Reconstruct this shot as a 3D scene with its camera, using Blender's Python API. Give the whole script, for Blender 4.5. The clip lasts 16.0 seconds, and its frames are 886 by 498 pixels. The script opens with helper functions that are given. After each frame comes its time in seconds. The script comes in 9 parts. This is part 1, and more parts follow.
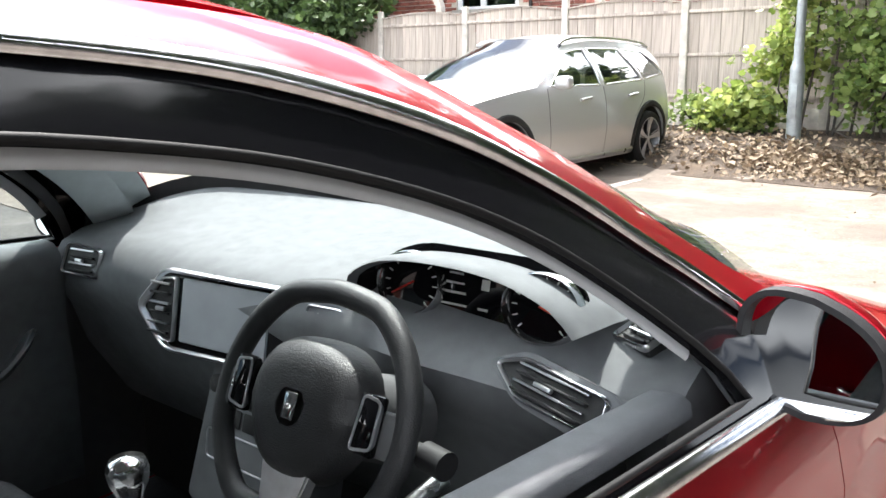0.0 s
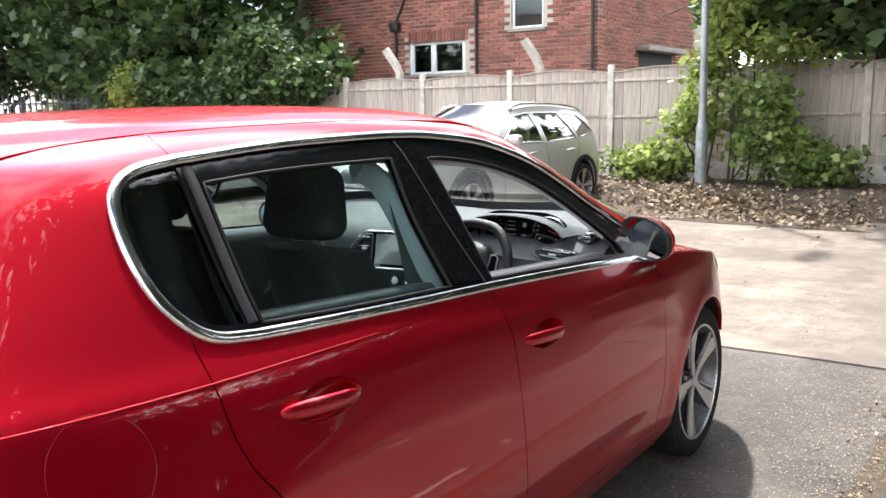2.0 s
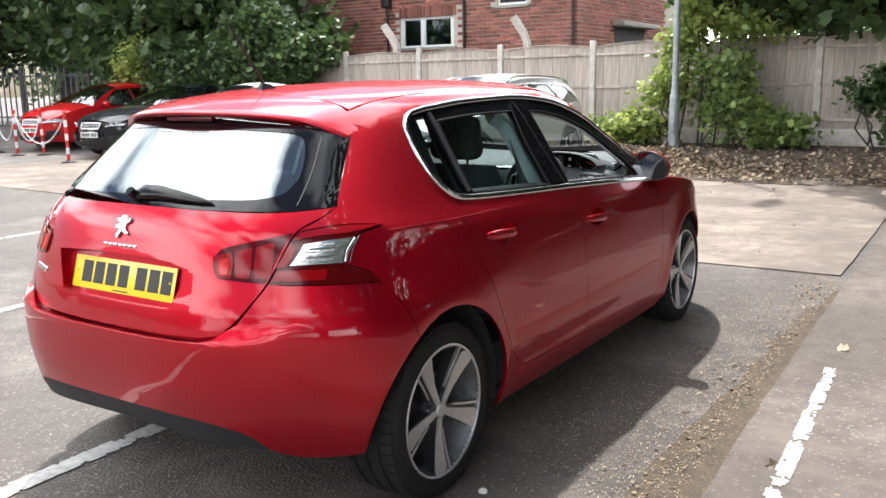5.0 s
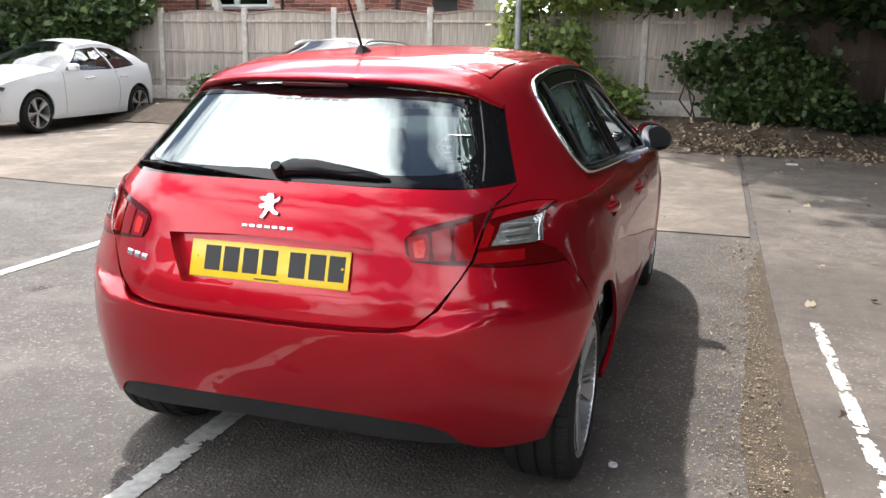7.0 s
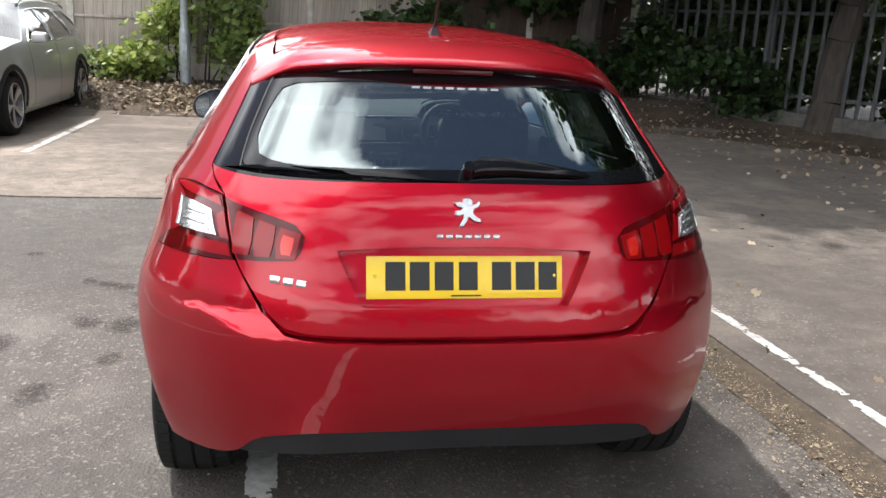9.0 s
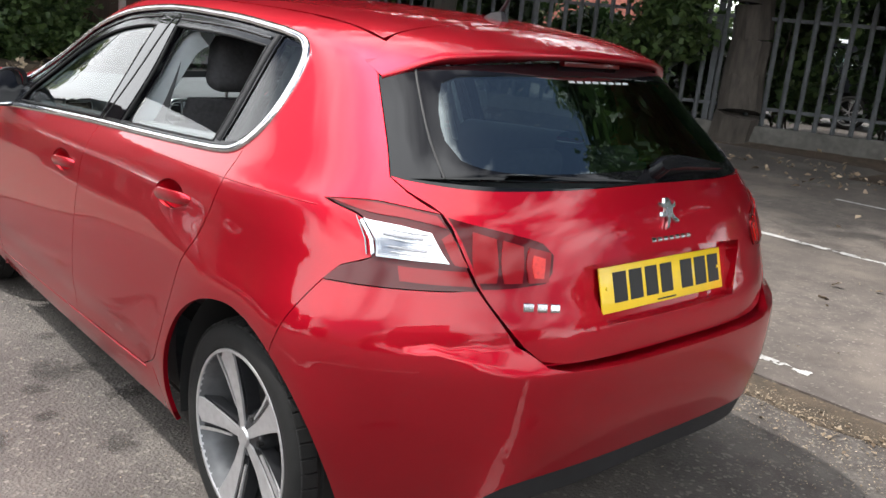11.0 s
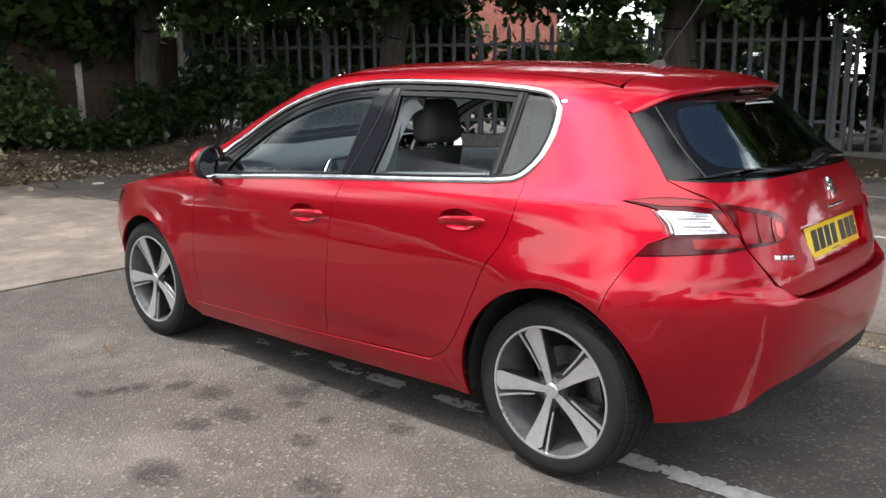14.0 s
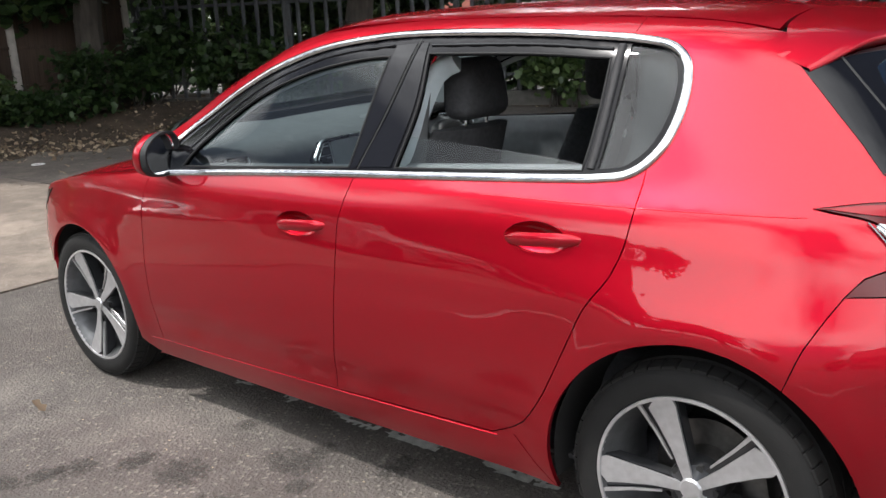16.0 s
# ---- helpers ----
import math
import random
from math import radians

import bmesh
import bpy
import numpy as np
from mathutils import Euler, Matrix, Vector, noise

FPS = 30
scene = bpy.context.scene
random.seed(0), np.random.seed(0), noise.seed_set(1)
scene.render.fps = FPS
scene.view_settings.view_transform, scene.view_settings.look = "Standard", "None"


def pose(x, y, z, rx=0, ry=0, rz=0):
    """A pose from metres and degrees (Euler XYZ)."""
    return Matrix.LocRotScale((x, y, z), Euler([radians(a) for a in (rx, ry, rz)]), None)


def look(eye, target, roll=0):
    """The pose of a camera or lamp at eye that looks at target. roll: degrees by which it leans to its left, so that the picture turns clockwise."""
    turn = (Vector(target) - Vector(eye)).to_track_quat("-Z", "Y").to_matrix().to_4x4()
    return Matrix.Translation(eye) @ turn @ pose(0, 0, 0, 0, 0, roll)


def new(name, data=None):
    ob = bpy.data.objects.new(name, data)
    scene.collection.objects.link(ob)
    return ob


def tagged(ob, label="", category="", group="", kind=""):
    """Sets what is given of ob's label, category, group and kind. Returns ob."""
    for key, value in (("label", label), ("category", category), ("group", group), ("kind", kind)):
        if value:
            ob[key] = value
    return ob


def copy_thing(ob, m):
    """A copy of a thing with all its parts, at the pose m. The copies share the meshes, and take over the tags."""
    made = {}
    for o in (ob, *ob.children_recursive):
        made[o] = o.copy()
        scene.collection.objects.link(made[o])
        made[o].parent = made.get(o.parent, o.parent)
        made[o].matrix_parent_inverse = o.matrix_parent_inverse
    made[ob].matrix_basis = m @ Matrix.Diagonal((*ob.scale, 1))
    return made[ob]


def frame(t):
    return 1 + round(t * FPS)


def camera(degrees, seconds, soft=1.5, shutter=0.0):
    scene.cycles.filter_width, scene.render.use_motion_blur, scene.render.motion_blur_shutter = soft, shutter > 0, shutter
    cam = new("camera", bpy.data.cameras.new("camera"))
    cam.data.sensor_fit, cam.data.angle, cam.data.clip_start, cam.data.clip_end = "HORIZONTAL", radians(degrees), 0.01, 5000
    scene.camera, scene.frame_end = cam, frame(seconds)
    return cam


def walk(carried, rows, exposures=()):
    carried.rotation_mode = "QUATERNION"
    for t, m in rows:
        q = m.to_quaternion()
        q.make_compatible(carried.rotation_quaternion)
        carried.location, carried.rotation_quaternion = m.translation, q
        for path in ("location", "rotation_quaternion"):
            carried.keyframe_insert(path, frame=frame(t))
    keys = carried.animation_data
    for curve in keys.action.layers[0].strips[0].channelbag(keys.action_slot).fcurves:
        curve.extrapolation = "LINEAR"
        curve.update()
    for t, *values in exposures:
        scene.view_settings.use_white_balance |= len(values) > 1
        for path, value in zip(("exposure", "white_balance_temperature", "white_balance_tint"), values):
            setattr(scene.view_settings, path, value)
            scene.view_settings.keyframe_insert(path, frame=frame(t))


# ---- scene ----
cam = camera(54.6, 16.0)
PATH = [
    (0, (1.153, 0.96, 1.346), (-0.09, 2.464, 0.908), -1.1),
    (0.5, (1.394, 0.627, 1.399), (0.154, 2.147, 1.007), 1.1),
    (1, (1.595, 0.156, 1.451), (0.422, 1.73, 1.066), 0.2),
    (1.5, (1.822, -0.272, 1.441), (0.653, 1.315, 1.102), -0.6),
    (2, (1.973, -0.764, 1.431), (0.832, 0.848, 1.115), -1.0),
    (2.5, (2.058, -1.178, 1.458), (0.954, 0.444, 1.071), -1.9),
    (3, (2.213, -1.607, 1.448), (1.132, 0.029, 1.057), -1.2),
    (3.5, (2.266, -1.934, 1.436), (1.218, -0.271, 1.066), -1.1),
    (4, (2.313, -2.234, 1.449), (1.256, -0.58, 1.07), -1.5),
    (4.5, (2.396, -2.331, 1.439), (1.327, -0.682, 1.067), -1.4),
    (5, (2.411, -2.372, 1.442), (1.335, -0.729, 1.061), -1.1),
    (5.2, (2.37, -2.394, 1.445), (1.294, -0.753, 1.058), -0.9),
    (7.3, (1.006, -2.842, 1.458), (0.528, -0.959, 0.983), 0.8),
    (7.5, (0.853, -2.863, 1.475), (0.457, -0.964, 0.986), 0.8),
    (8, (0.431, -2.772, 1.443), (0.261, -0.847, 0.925), 1.0),
    (8.5, (0.029, -2.743, 1.463), (0.092, -0.82, 0.918), 1.7),
    (8.7, (-0.158, -2.753, 1.474), (0.01, -0.832, 0.945), 2.0),
    (10.8, (-1.748, -1.943, 1.392), (-0.509, -0.454, 0.894), 5.8),
    (11, (-1.845, -1.822, 1.416), (-0.551, -0.386, 0.901), 5.4),
    (11.5, (-2.145, -1.592, 1.386), (-0.714, -0.28, 0.906), 4.7),
    (12, (-2.456, -1.361, 1.41), (-0.947, -0.144, 0.918), 3.0),
    (12.5, (-2.667, -1.239, 1.388), (-1.189, 0.019, 0.903), 0.9),
    (13, (-2.969, -1.409, 1.377), (-1.515, -0.108, 0.939), -0.7),
    (13.5, (-3.156, -1.569, 1.415), (-1.696, -0.27, 0.987), -0.6),
    (14, (-3.199, -1.607, 1.416), (-1.739, -0.301, 1.009), -0.5),
    (14.5, (-3.197, -1.582, 1.408), (-1.738, -0.272, 1.017), -0.6),
    (15, (-3.069, -1.411, 1.369), (-1.613, -0.098, 0.974), -0.7),
    (15.5, (-2.803, -1.121, 1.399), (-1.355, 0.183, 0.951), -1.6),
    (16, (-2.584, -0.711, 1.401), (-1.091, 0.519, 0.893), -2.4),
]
walk(cam, [(t, look(eye, target, roll)) for t, eye, target, roll in PATH],
     [(0.0, 1.34), (0.6, 1.00), (1.5, 0.93), (3.0, 0.94), (5.0, 0.66), (8.0, 0.22), (11.0, 0.06), (16.0, -0.02)])

# ---- world ----
world = bpy.data.worlds.new("sky")
scene.world = world
world.use_nodes = True
_n, _l = world.node_tree.nodes, world.node_tree.links
SUN_EL, SUN_AZ = 60.0, 320.0      # elevation; compass turn of the sun from +y through +x
_sky = _n.new("ShaderNodeTexSky")
_sky.sky_type = "NISHITA"
_sky.sun_disc = False
_sky.sun_elevation = radians(SUN_EL)
_sky.sun_rotation = radians(SUN_AZ)
_sky.air_density, _sky.dust_density = 1.0, 1.3
# broken white cloud over the blue
_tc = _n.new("ShaderNodeTexCoord")
_map = _n.new("ShaderNodeMapping")
_map.inputs["Scale"].default_value = (1.0, 1.0, 2.6)
_map.inputs["Location"].default_value = (-0.3, -5.5, -1.2)
_noi = _n.new("ShaderNodeTexNoise")
_noi.inputs["Scale"].default_value, _noi.inputs["Detail"].default_value = 1.5, 6.0
_ramp = _n.new("ShaderNodeValToRGB")
_ramp.color_ramp.elements[0].position, _ramp.color_ramp.elements[1].position = 0.435, 0.585
_mix = _n.new("ShaderNodeMix")
_mix.data_type = "RGBA"
_mix.inputs[7].default_value = (43.0, 43.8, 45.0, 1)
_bg = _n["Background"]
_bg.inputs["Strength"].default_value = 0.09
_l.new(_tc.outputs["Generated"], _map.inputs["Vector"])
_l.new(_map.outputs["Vector"], _noi.inputs["Vector"])
_l.new(_noi.outputs["Fac"], _ramp.inputs["Fac"])
_l.new(_ramp.outputs["Color"], _mix.inputs[0])
_l.new(_sky.outputs["Color"], _mix.inputs[6])
_l.new(_mix.outputs[2], _bg.inputs["Color"])
sun = new("sun", bpy.data.lights.new("sun", "SUN"))
sun.data.energy, sun.data.angle, sun.data.color = 5.0, radians(1.4), (1.0, 0.96, 0.925)
_d = Vector((math.sin(radians(SUN_AZ)) * math.cos(radians(SUN_EL)), math.cos(radians(SUN_AZ)) * math.cos(radians(SUN_EL)), math.sin(radians(SUN_EL))))
sun.matrix_world = look(_d * 60, (0, 0, 0))

# ---- materials ----
def material(name, color, rough=0.5, metal=0.0, vary=0.0, scale=20.0, bump=0.0, bump_scale=200.0, coat=0.0, dark=None, spec=0.5, random_tint=0.0, coords="Object", island=False, stretch=None):
    """A principled material: colour mottled at two scales, with fine relief."""
    m = bpy.data.materials.new(name)
    m.use_nodes = True
    n, l = m.node_tree.nodes, m.node_tree.links
    b = n["Principled BSDF"]
    b.inputs["Base Color"].default_value = (*color, 1)
    b.inputs["Roughness"].default_value = rough
    b.inputs["Metallic"].default_value = metal
    b.inputs["Coat Weight"].default_value = coat
    b.inputs["Coat Roughness"].default_value = 0.03
    b.inputs["Specular IOR Level"].default_value = spec
    if vary or bump or random_tint:
        tc = n.new("ShaderNodeTexCoord")
        src = tc.outputs[coords]
        if stretch:
            mp = n.new("ShaderNodeMapping")
            mp.inputs["Scale"].default_value = stretch
            l.new(src, mp.inputs["Vector"])
            src = mp.outputs["Vector"]
    out = None
    if vary:
        big, fine = n.new("ShaderNodeTexNoise"), n.new("ShaderNodeTexNoise")
        big.inputs["Scale"].default_value, big.inputs["Detail"].default_value = scale * 0.12, 6
        fine.inputs["Scale"].default_value, fine.inputs["Detail"].default_value = scale, 8
        l.new(src, big.inputs["Vector"])
        l.new(src, fine.inputs["Vector"])
        add = n.new("ShaderNodeMath")
        add.operation = "ADD"
        l.new(big.outputs["Fac"], add.inputs[0])
        l.new(fine.outputs["Fac"], add.inputs[1])
        ramp = n.new("ShaderNodeMapRange")
        ramp.inputs["From Min"].default_value, ramp.inputs["From Max"].default_value = 0.7, 1.3
        l.new(add.outputs[0], ramp.inputs["Value"])
        mix = n.new("ShaderNodeMix")
        mix.data_type = "RGBA"
        d = dark or tuple(c * (1 - vary) for c in color)
        li = tuple(min(1.0, c * (1 + vary * 0.6)) for c in color)
        mix.inputs[6].default_value, mix.inputs[7].default_value = (*d, 1), (*li, 1)
        l.new(ramp.outputs[0], mix.inputs[0])
        out = mix.outputs[2]
        r2 = n.new("ShaderNodeMapRange")
        r2.inputs["To Min"].default_value, r2.inputs["To Max"].default_value = max(0, rough - 0.12), min(1, rough + 0.12)
        l.new(big.outputs["Fac"], r2.inputs["Value"])
        l.new(r2.outputs[0], b.inputs["Roughness"])
    if random_tint:
        info, hsv = n.new("ShaderNodeNewGeometry" if island else "ShaderNodeObjectInfo"), n.new("ShaderNodeHueSaturation")
        mr = n.new("ShaderNodeMapRange")
        mr.inputs["To Min"].default_value, mr.inputs["To Max"].default_value = 1 - random_tint, 1 + random_tint
        l.new(info.outputs["Random Per Island" if island else "Random"], mr.inputs["Value"])
        l.new(mr.outputs[0], hsv.inputs["Value"])
        if out is None:
            hsv.inputs["Color"].default_value = (*color, 1)
        else:
            l.new(out, hsv.inputs["Color"])
        out = hsv.outputs["Color"]
    if out is not None:
        l.new(out, b.inputs["Base Color"])
    if bump:
        noi, bp = n.new("ShaderNodeTexNoise"), n.new("ShaderNodeBump")
        noi.inputs["Scale"].default_value, noi.inputs["Detail"].default_value = bump_scale, 5
        bp.inputs["Strength"].default_value, bp.inputs["Distance"].default_value = bump, 0.01
        l.new(src, noi.inputs["Vector"])
        l.new(noi.outputs["Fac"], bp.inputs["Height"])
        l.new(bp.outputs["Normal"], b.inputs["Normal"])
    return m


def clear_glass(name, tint, rough=0.0, gloss=1.45, sheen=(1, 1, 1)):
    """Thin glass: lets light through tinted, with a mirror sheen."""
    m = bpy.data.materials.new(name)
    m.use_nodes = True
    n, l = m.node_tree.nodes, m.node_tree.links
    n.remove(n["Principled BSDF"])
    tr, gl, lw, mx = n.new("ShaderNodeBsdfTransparent"), n.new("ShaderNodeBsdfGlossy"), n.new("ShaderNodeLayerWeight"), n.new("ShaderNodeMixShader")
    tr.inputs["Color"].default_value = (*tint, 1)
    gl.inputs["Roughness"].default_value = rough
    gl.inputs["Color"].default_value = (*sheen, 1)
    lw.inputs["Blend"].default_value = 0.5
    pw, fr = n.new("ShaderNodeMath"), n.new("ShaderNodeMapRange")
    pw.operation, pw.inputs[1].default_value = "POWER", 5.0
    fr.inputs["To Min"].default_value = ((gloss - 1) / (gloss + 1)) ** 2
    l.new(lw.outputs["Facing"], pw.inputs[0])
    l.new(pw.outputs[0], fr.inputs["Value"])
    l.new(fr.outputs[0], mx.inputs[0])
    l.new(tr.outputs[0], mx.inputs[1])
    l.new(gl.outputs[0], mx.inputs[2])
    l.new(mx.outputs[0], n["Material Output"].inputs["Surface"])
    return m


def car_paint(name, color, flake=0.5):
    m = material(name, color, 0.44, flake, coat=0.86, spec=0.0)
    n, l = m.node_tree.nodes, m.node_tree.links
    b = n["Principled BSDF"]
    tc, big, fine = n.new("ShaderNodeTexCoord"), n.new("ShaderNodeTexNoise"), n.new("ShaderNodeTexNoise")
    big.inputs["Scale"].default_value, fine.inputs["Scale"].default_value = 3.0, 900.0
    l.new(tc.outputs["Object"], big.inputs["Vector"])
    l.new(tc.outputs["Object"], fine.inputs["Vector"])
    mr = n.new("ShaderNodeMapRange")
    mr.inputs["To Min"].default_value, mr.inputs["To Max"].default_value = 0.0, 0.022
    l.new(big.outputs["Fac"], mr.inputs["Value"])
    l.new(mr.outputs[0], b.inputs["Coat Roughness"])
    mix = n.new("ShaderNodeMix")
    mix.data_type = "RGBA"
    mix.inputs[6].default_value = (*(c * 0.82 for c in color), 1)
    mix.inputs[7].default_value = (*(min(1, c * 1.15) for c in color), 1)
    l.new(fine.outputs["Fac"], mix.inputs[0])
    l.new(mix.outputs[2], b.inputs["Base Color"])
    return m


PAINT = car_paint("red_metallic_paint", (0.42, 0.0042, 0.0165), 0.88)
GLOSS_BLACK = material("gloss_black", (0.005, 0.005, 0.006), 0.015, spec=0.36)
SATIN_BLACK = material("satin_black_frame", (0.006, 0.006, 0.007), 0.12, spec=0.2)
LIP_GREY = material("grey_trim_lip", (0.33, 0.335, 0.34), 0.6, vary=0.1, scale=40)
SEAL_GREY = material("grey_window_seal", (0.007, 0.007, 0.0075), 0.6, spec=0.25, vary=0.2, scale=40)
BLACK_PLASTIC = material("black_plastic", (0.017, 0.017, 0.0185), 0.6, spec=0.3, vary=0.25, scale=60, bump=0.15, bump_scale=900)
RUBBER = material("seal_rubber", (0.012, 0.012, 0.012), 0.6)
TYRE = material("tyre_rubber", (0.011, 0.0108, 0.0105), 0.8, spec=0.3, vary=0.25, scale=25, bump=0.2, bump_scale=300)
CHROME = material("chrome", (0.70, 0.70, 0.71), 0.19, 1.0, vary=0.3, scale=90)
ALLOY = material("diamond_cut_alloy", (0.54, 0.54, 0.55), 0.32, 0.7, vary=0.16, scale=50)
ALLOY_DARK = material("grey_painted_alloy", (0.045, 0.046, 0.05), 0.32, 0.5, coat=0.5, vary=0.25, scale=30)
BARREL = material("silver_painted_barrel", (0.14, 0.143, 0.147), 0.38, 0.5, vary=0.3, scale=30)
DISC = material("brake_disc_steel", (0.14, 0.135, 0.13), 0.4, 0.9, vary=0.3, scale=60)
WELL = material("wheel_arch_liner", (0.010, 0.010, 0.010), 0.9)
CLEAR = clear_glass("clear_glass", (0.86, 0.92, 0.90), gloss=1.5)
TINT = clear_glass("tinted_glass", (0.60, 0.68, 0.67), gloss=1.75)
DARK_TINT = clear_glass("dark_tinted_glass", (0.30, 0.34, 0.34), gloss=1.6)
SIDE_TINT = clear_glass("side_window_tint", (0.48, 0.54, 0.54), gloss=1.55)
BACK_GLASS = clear_glass("rear_screen_glass", (0.36, 0.43, 0.42), gloss=3.0, sheen=(0.88, 0.98, 0.97))
DOOR_GLASS = clear_glass("door_glass", (0.66, 0.77, 0.75), gloss=2.1)
PARKED_GLASS = clear_glass("parked_car_glass", (0.45, 0.52, 0.52), gloss=2.5)
DASH = material("soft_dash_plastic", (0.14, 0.146, 0.154), 0.72, spec=0.25, vary=0.2, scale=30, bump=0.25, bump_scale=700)
TRIM = material("interior_trim", (0.085, 0.086, 0.09), 0.6, vary=0.2, scale=30, bump=0.2, bump_scale=600)
CLOTH = material("dark_seat_cloth", (0.07, 0.07, 0.075), 0.9, vary=0.35, scale=80, bump=0.4, bump_scale=900)
LINING = material("grey_roof_lining", (0.42, 0.43, 0.44), 0.9, vary=0.1, scale=60)
PILLAR = material("grey_pillar_trim", (0.52, 0.58, 0.60), 0.6, vary=0.08, scale=40)
SATIN = material("satin_chrome", (0.55, 0.56, 0.58), 0.3, 1.0, vary=0.1, scale=40)
RED_LENS = material("red_lamp_lens", (0.24, 0.003, 0.005), 0.10, coat=0.3, spec=0.3)
DARK_LENS = material("smoked_red_lens", (0.075, 0.002, 0.003), 0.05, coat=0.2, spec=0.3)
GLOW_LENS = material("sunlit_red_glow", (0.62, 0.016, 0.008), 0.12, coat=0.6, spec=0.4, vary=0.35, scale=90)
WHITE_LENS = material("clear_lamp_lens", (0.78, 0.79, 0.80), 0.14, 0.85, coat=0.8, vary=0.35, scale=70)
SMOKE_LENS = material("smoked_upper_lens", (0.26, 0.006, 0.012), 0.06, coat=0.3, spec=0.3)
LAMP_SLOT = material("lamp_reflector_shade", (0.30, 0.30, 0.31), 0.2, 0.9)
MIRROR = material("mirror_silver", (0.72, 0.74, 0.75), 0.02, 1.0)
PLATE_Y = material("yellow_plate", (0.85, 0.58, 0.015), 0.35, coat=0.5, vary=0.05, scale=30)
PLATE_BLACK = material("plate_black", (0.012, 0.012, 0.012), 0.45)

# ---- mesh tools ----
from mathutils.geometry import delaunay_2d_cdt


def mesh_object(name, verts, faces, mat, parent=None, label="", smooth=True, normals=None):
    me = bpy.data.meshes.new(name)
    me.from_pydata([tuple(v) for v in verts], [], [tuple(f) for f in faces])
    me.materials.append(mat)
    if smooth:
        me.polygons.foreach_set("use_smooth", [True] * len(me.polygons))
    me.update()
    if normals is not None:
        me.normals_split_custom_set_from_vertices([tuple(v) for v in normals])
    ob = new(name, me)
    if parent is not None:
        ob.parent = parent
    if label:
        ob["label"] = label
    return ob


def part(name, bm, mat, parent=None, label="", smooth=True, angle=35):
    """Links a bmesh as one mesh object under a thing or part; edges sharper than the angle stay sharp."""
    bmesh.ops.recalc_face_normals(bm, faces=bm.faces)
    for f in bm.faces:
        f.smooth = smooth
    for e in bm.edges:
        e.smooth = len(e.link_faces) == 2 and e.calc_face_angle(0) < radians(angle)
    me = bpy.data.meshes.new(name)
    bm.to_mesh(me)
    bm.free()
    me.materials.append(mat)
    ob = new(name, me)
    if parent is not None:
        ob.parent = parent
    if label:
        ob["label"] = label
    return ob


def empty(name, m=None):
    ob = new(name)
    ob.empty_display_size = 0.2
    if m is not None:
        ob.matrix_world = m
    return ob


def box(bm, lo, hi, bevel=0.0, seg=2, m=None):
    """A bevelled box between two corners."""
    r = bmesh.ops.create_cube(bm, size=1.0)
    vs = r["verts"]
    for v in vs:
        v.co = Vector([(a + b) / 2 + c * (b - a) for a, b, c in zip(lo, hi, v.co)])
    es = list({e for v in vs for e in v.link_edges})
    if bevel:
        r = bmesh.ops.bevel(bm, geom=es, offset=bevel, segments=seg, affect="EDGES", profile=0.5)
        vs = list({v for f in r["faces"] for v in f.verts} | {v for v in vs if v.is_valid})
    if m is not None:
        for v in vs:
            v.co = m @ v.co
    return vs


def cyl(bm, p, q, r0, r1=None, seg=16, caps=True):
    """A tapered cylinder from p to q."""
    p, q = Vector(p), Vector(q)
    d = q - p
    m = Matrix.Translation((p + q) / 2) @ d.to_track_quat("Z", "Y").to_matrix().to_4x4()
    return bmesh.ops.create_cone(bm, cap_ends=caps, segments=seg, radius1=r0, radius2=r0 if r1 is None else r1, depth=d.length, matrix=m)["verts"]


def lathe(bm, profile, seg=48, m=None, closed=False):
    """Turns (radius, height) points round the local x axis."""
    rings = []
    for k in range(seg):
        a = 2 * math.pi * k / seg
        rings.append([bm.verts.new((m or Matrix()) @ Vector((h, r * math.cos(a), r * math.sin(a)))) for r, h in profile])
    n = len(profile)
    for k in range(seg):
        p, q = rings[k], rings[(k + 1) % seg]
        for i in range(n if closed else n - 1):
            j = (i + 1) % n
            bm.faces.new((p[i], p[j], q[j], q[i]))


def sweep(bm, pts, section, ups=None, closed=False, caps=True):
    """Carries a flat section (list of side, up) along 3D points."""
    pts = [Vector(p) for p in pts]
    n, rings = len(pts), []
    for i, p in enumerate(pts):
        a, b = pts[(i - 1) % n] if closed or i else pts[0], pts[(i + 1) % n] if closed or i < n - 1 else pts[-1]
        t = (b - a).normalized()
        up = Vector(ups[i]) if ups else Vector((0, 0, 1))
        side = t.cross(up).normalized()
        up = side.cross(t)
        rings.append([bm.verts.new(p + s * side + h * up) for s, h in section])
    m = len(section)
    for i in range(n if closed else n - 1):
        p, q = rings[i], rings[(i + 1) % n]
        for j in range(m):
            k = (j + 1) % m
            bm.faces.new((p[j], p[k], q[k], q[j]))
    if not closed and caps:
        bm.faces.new(rings[0])
        bm.faces.new(rings[-1][::-1])


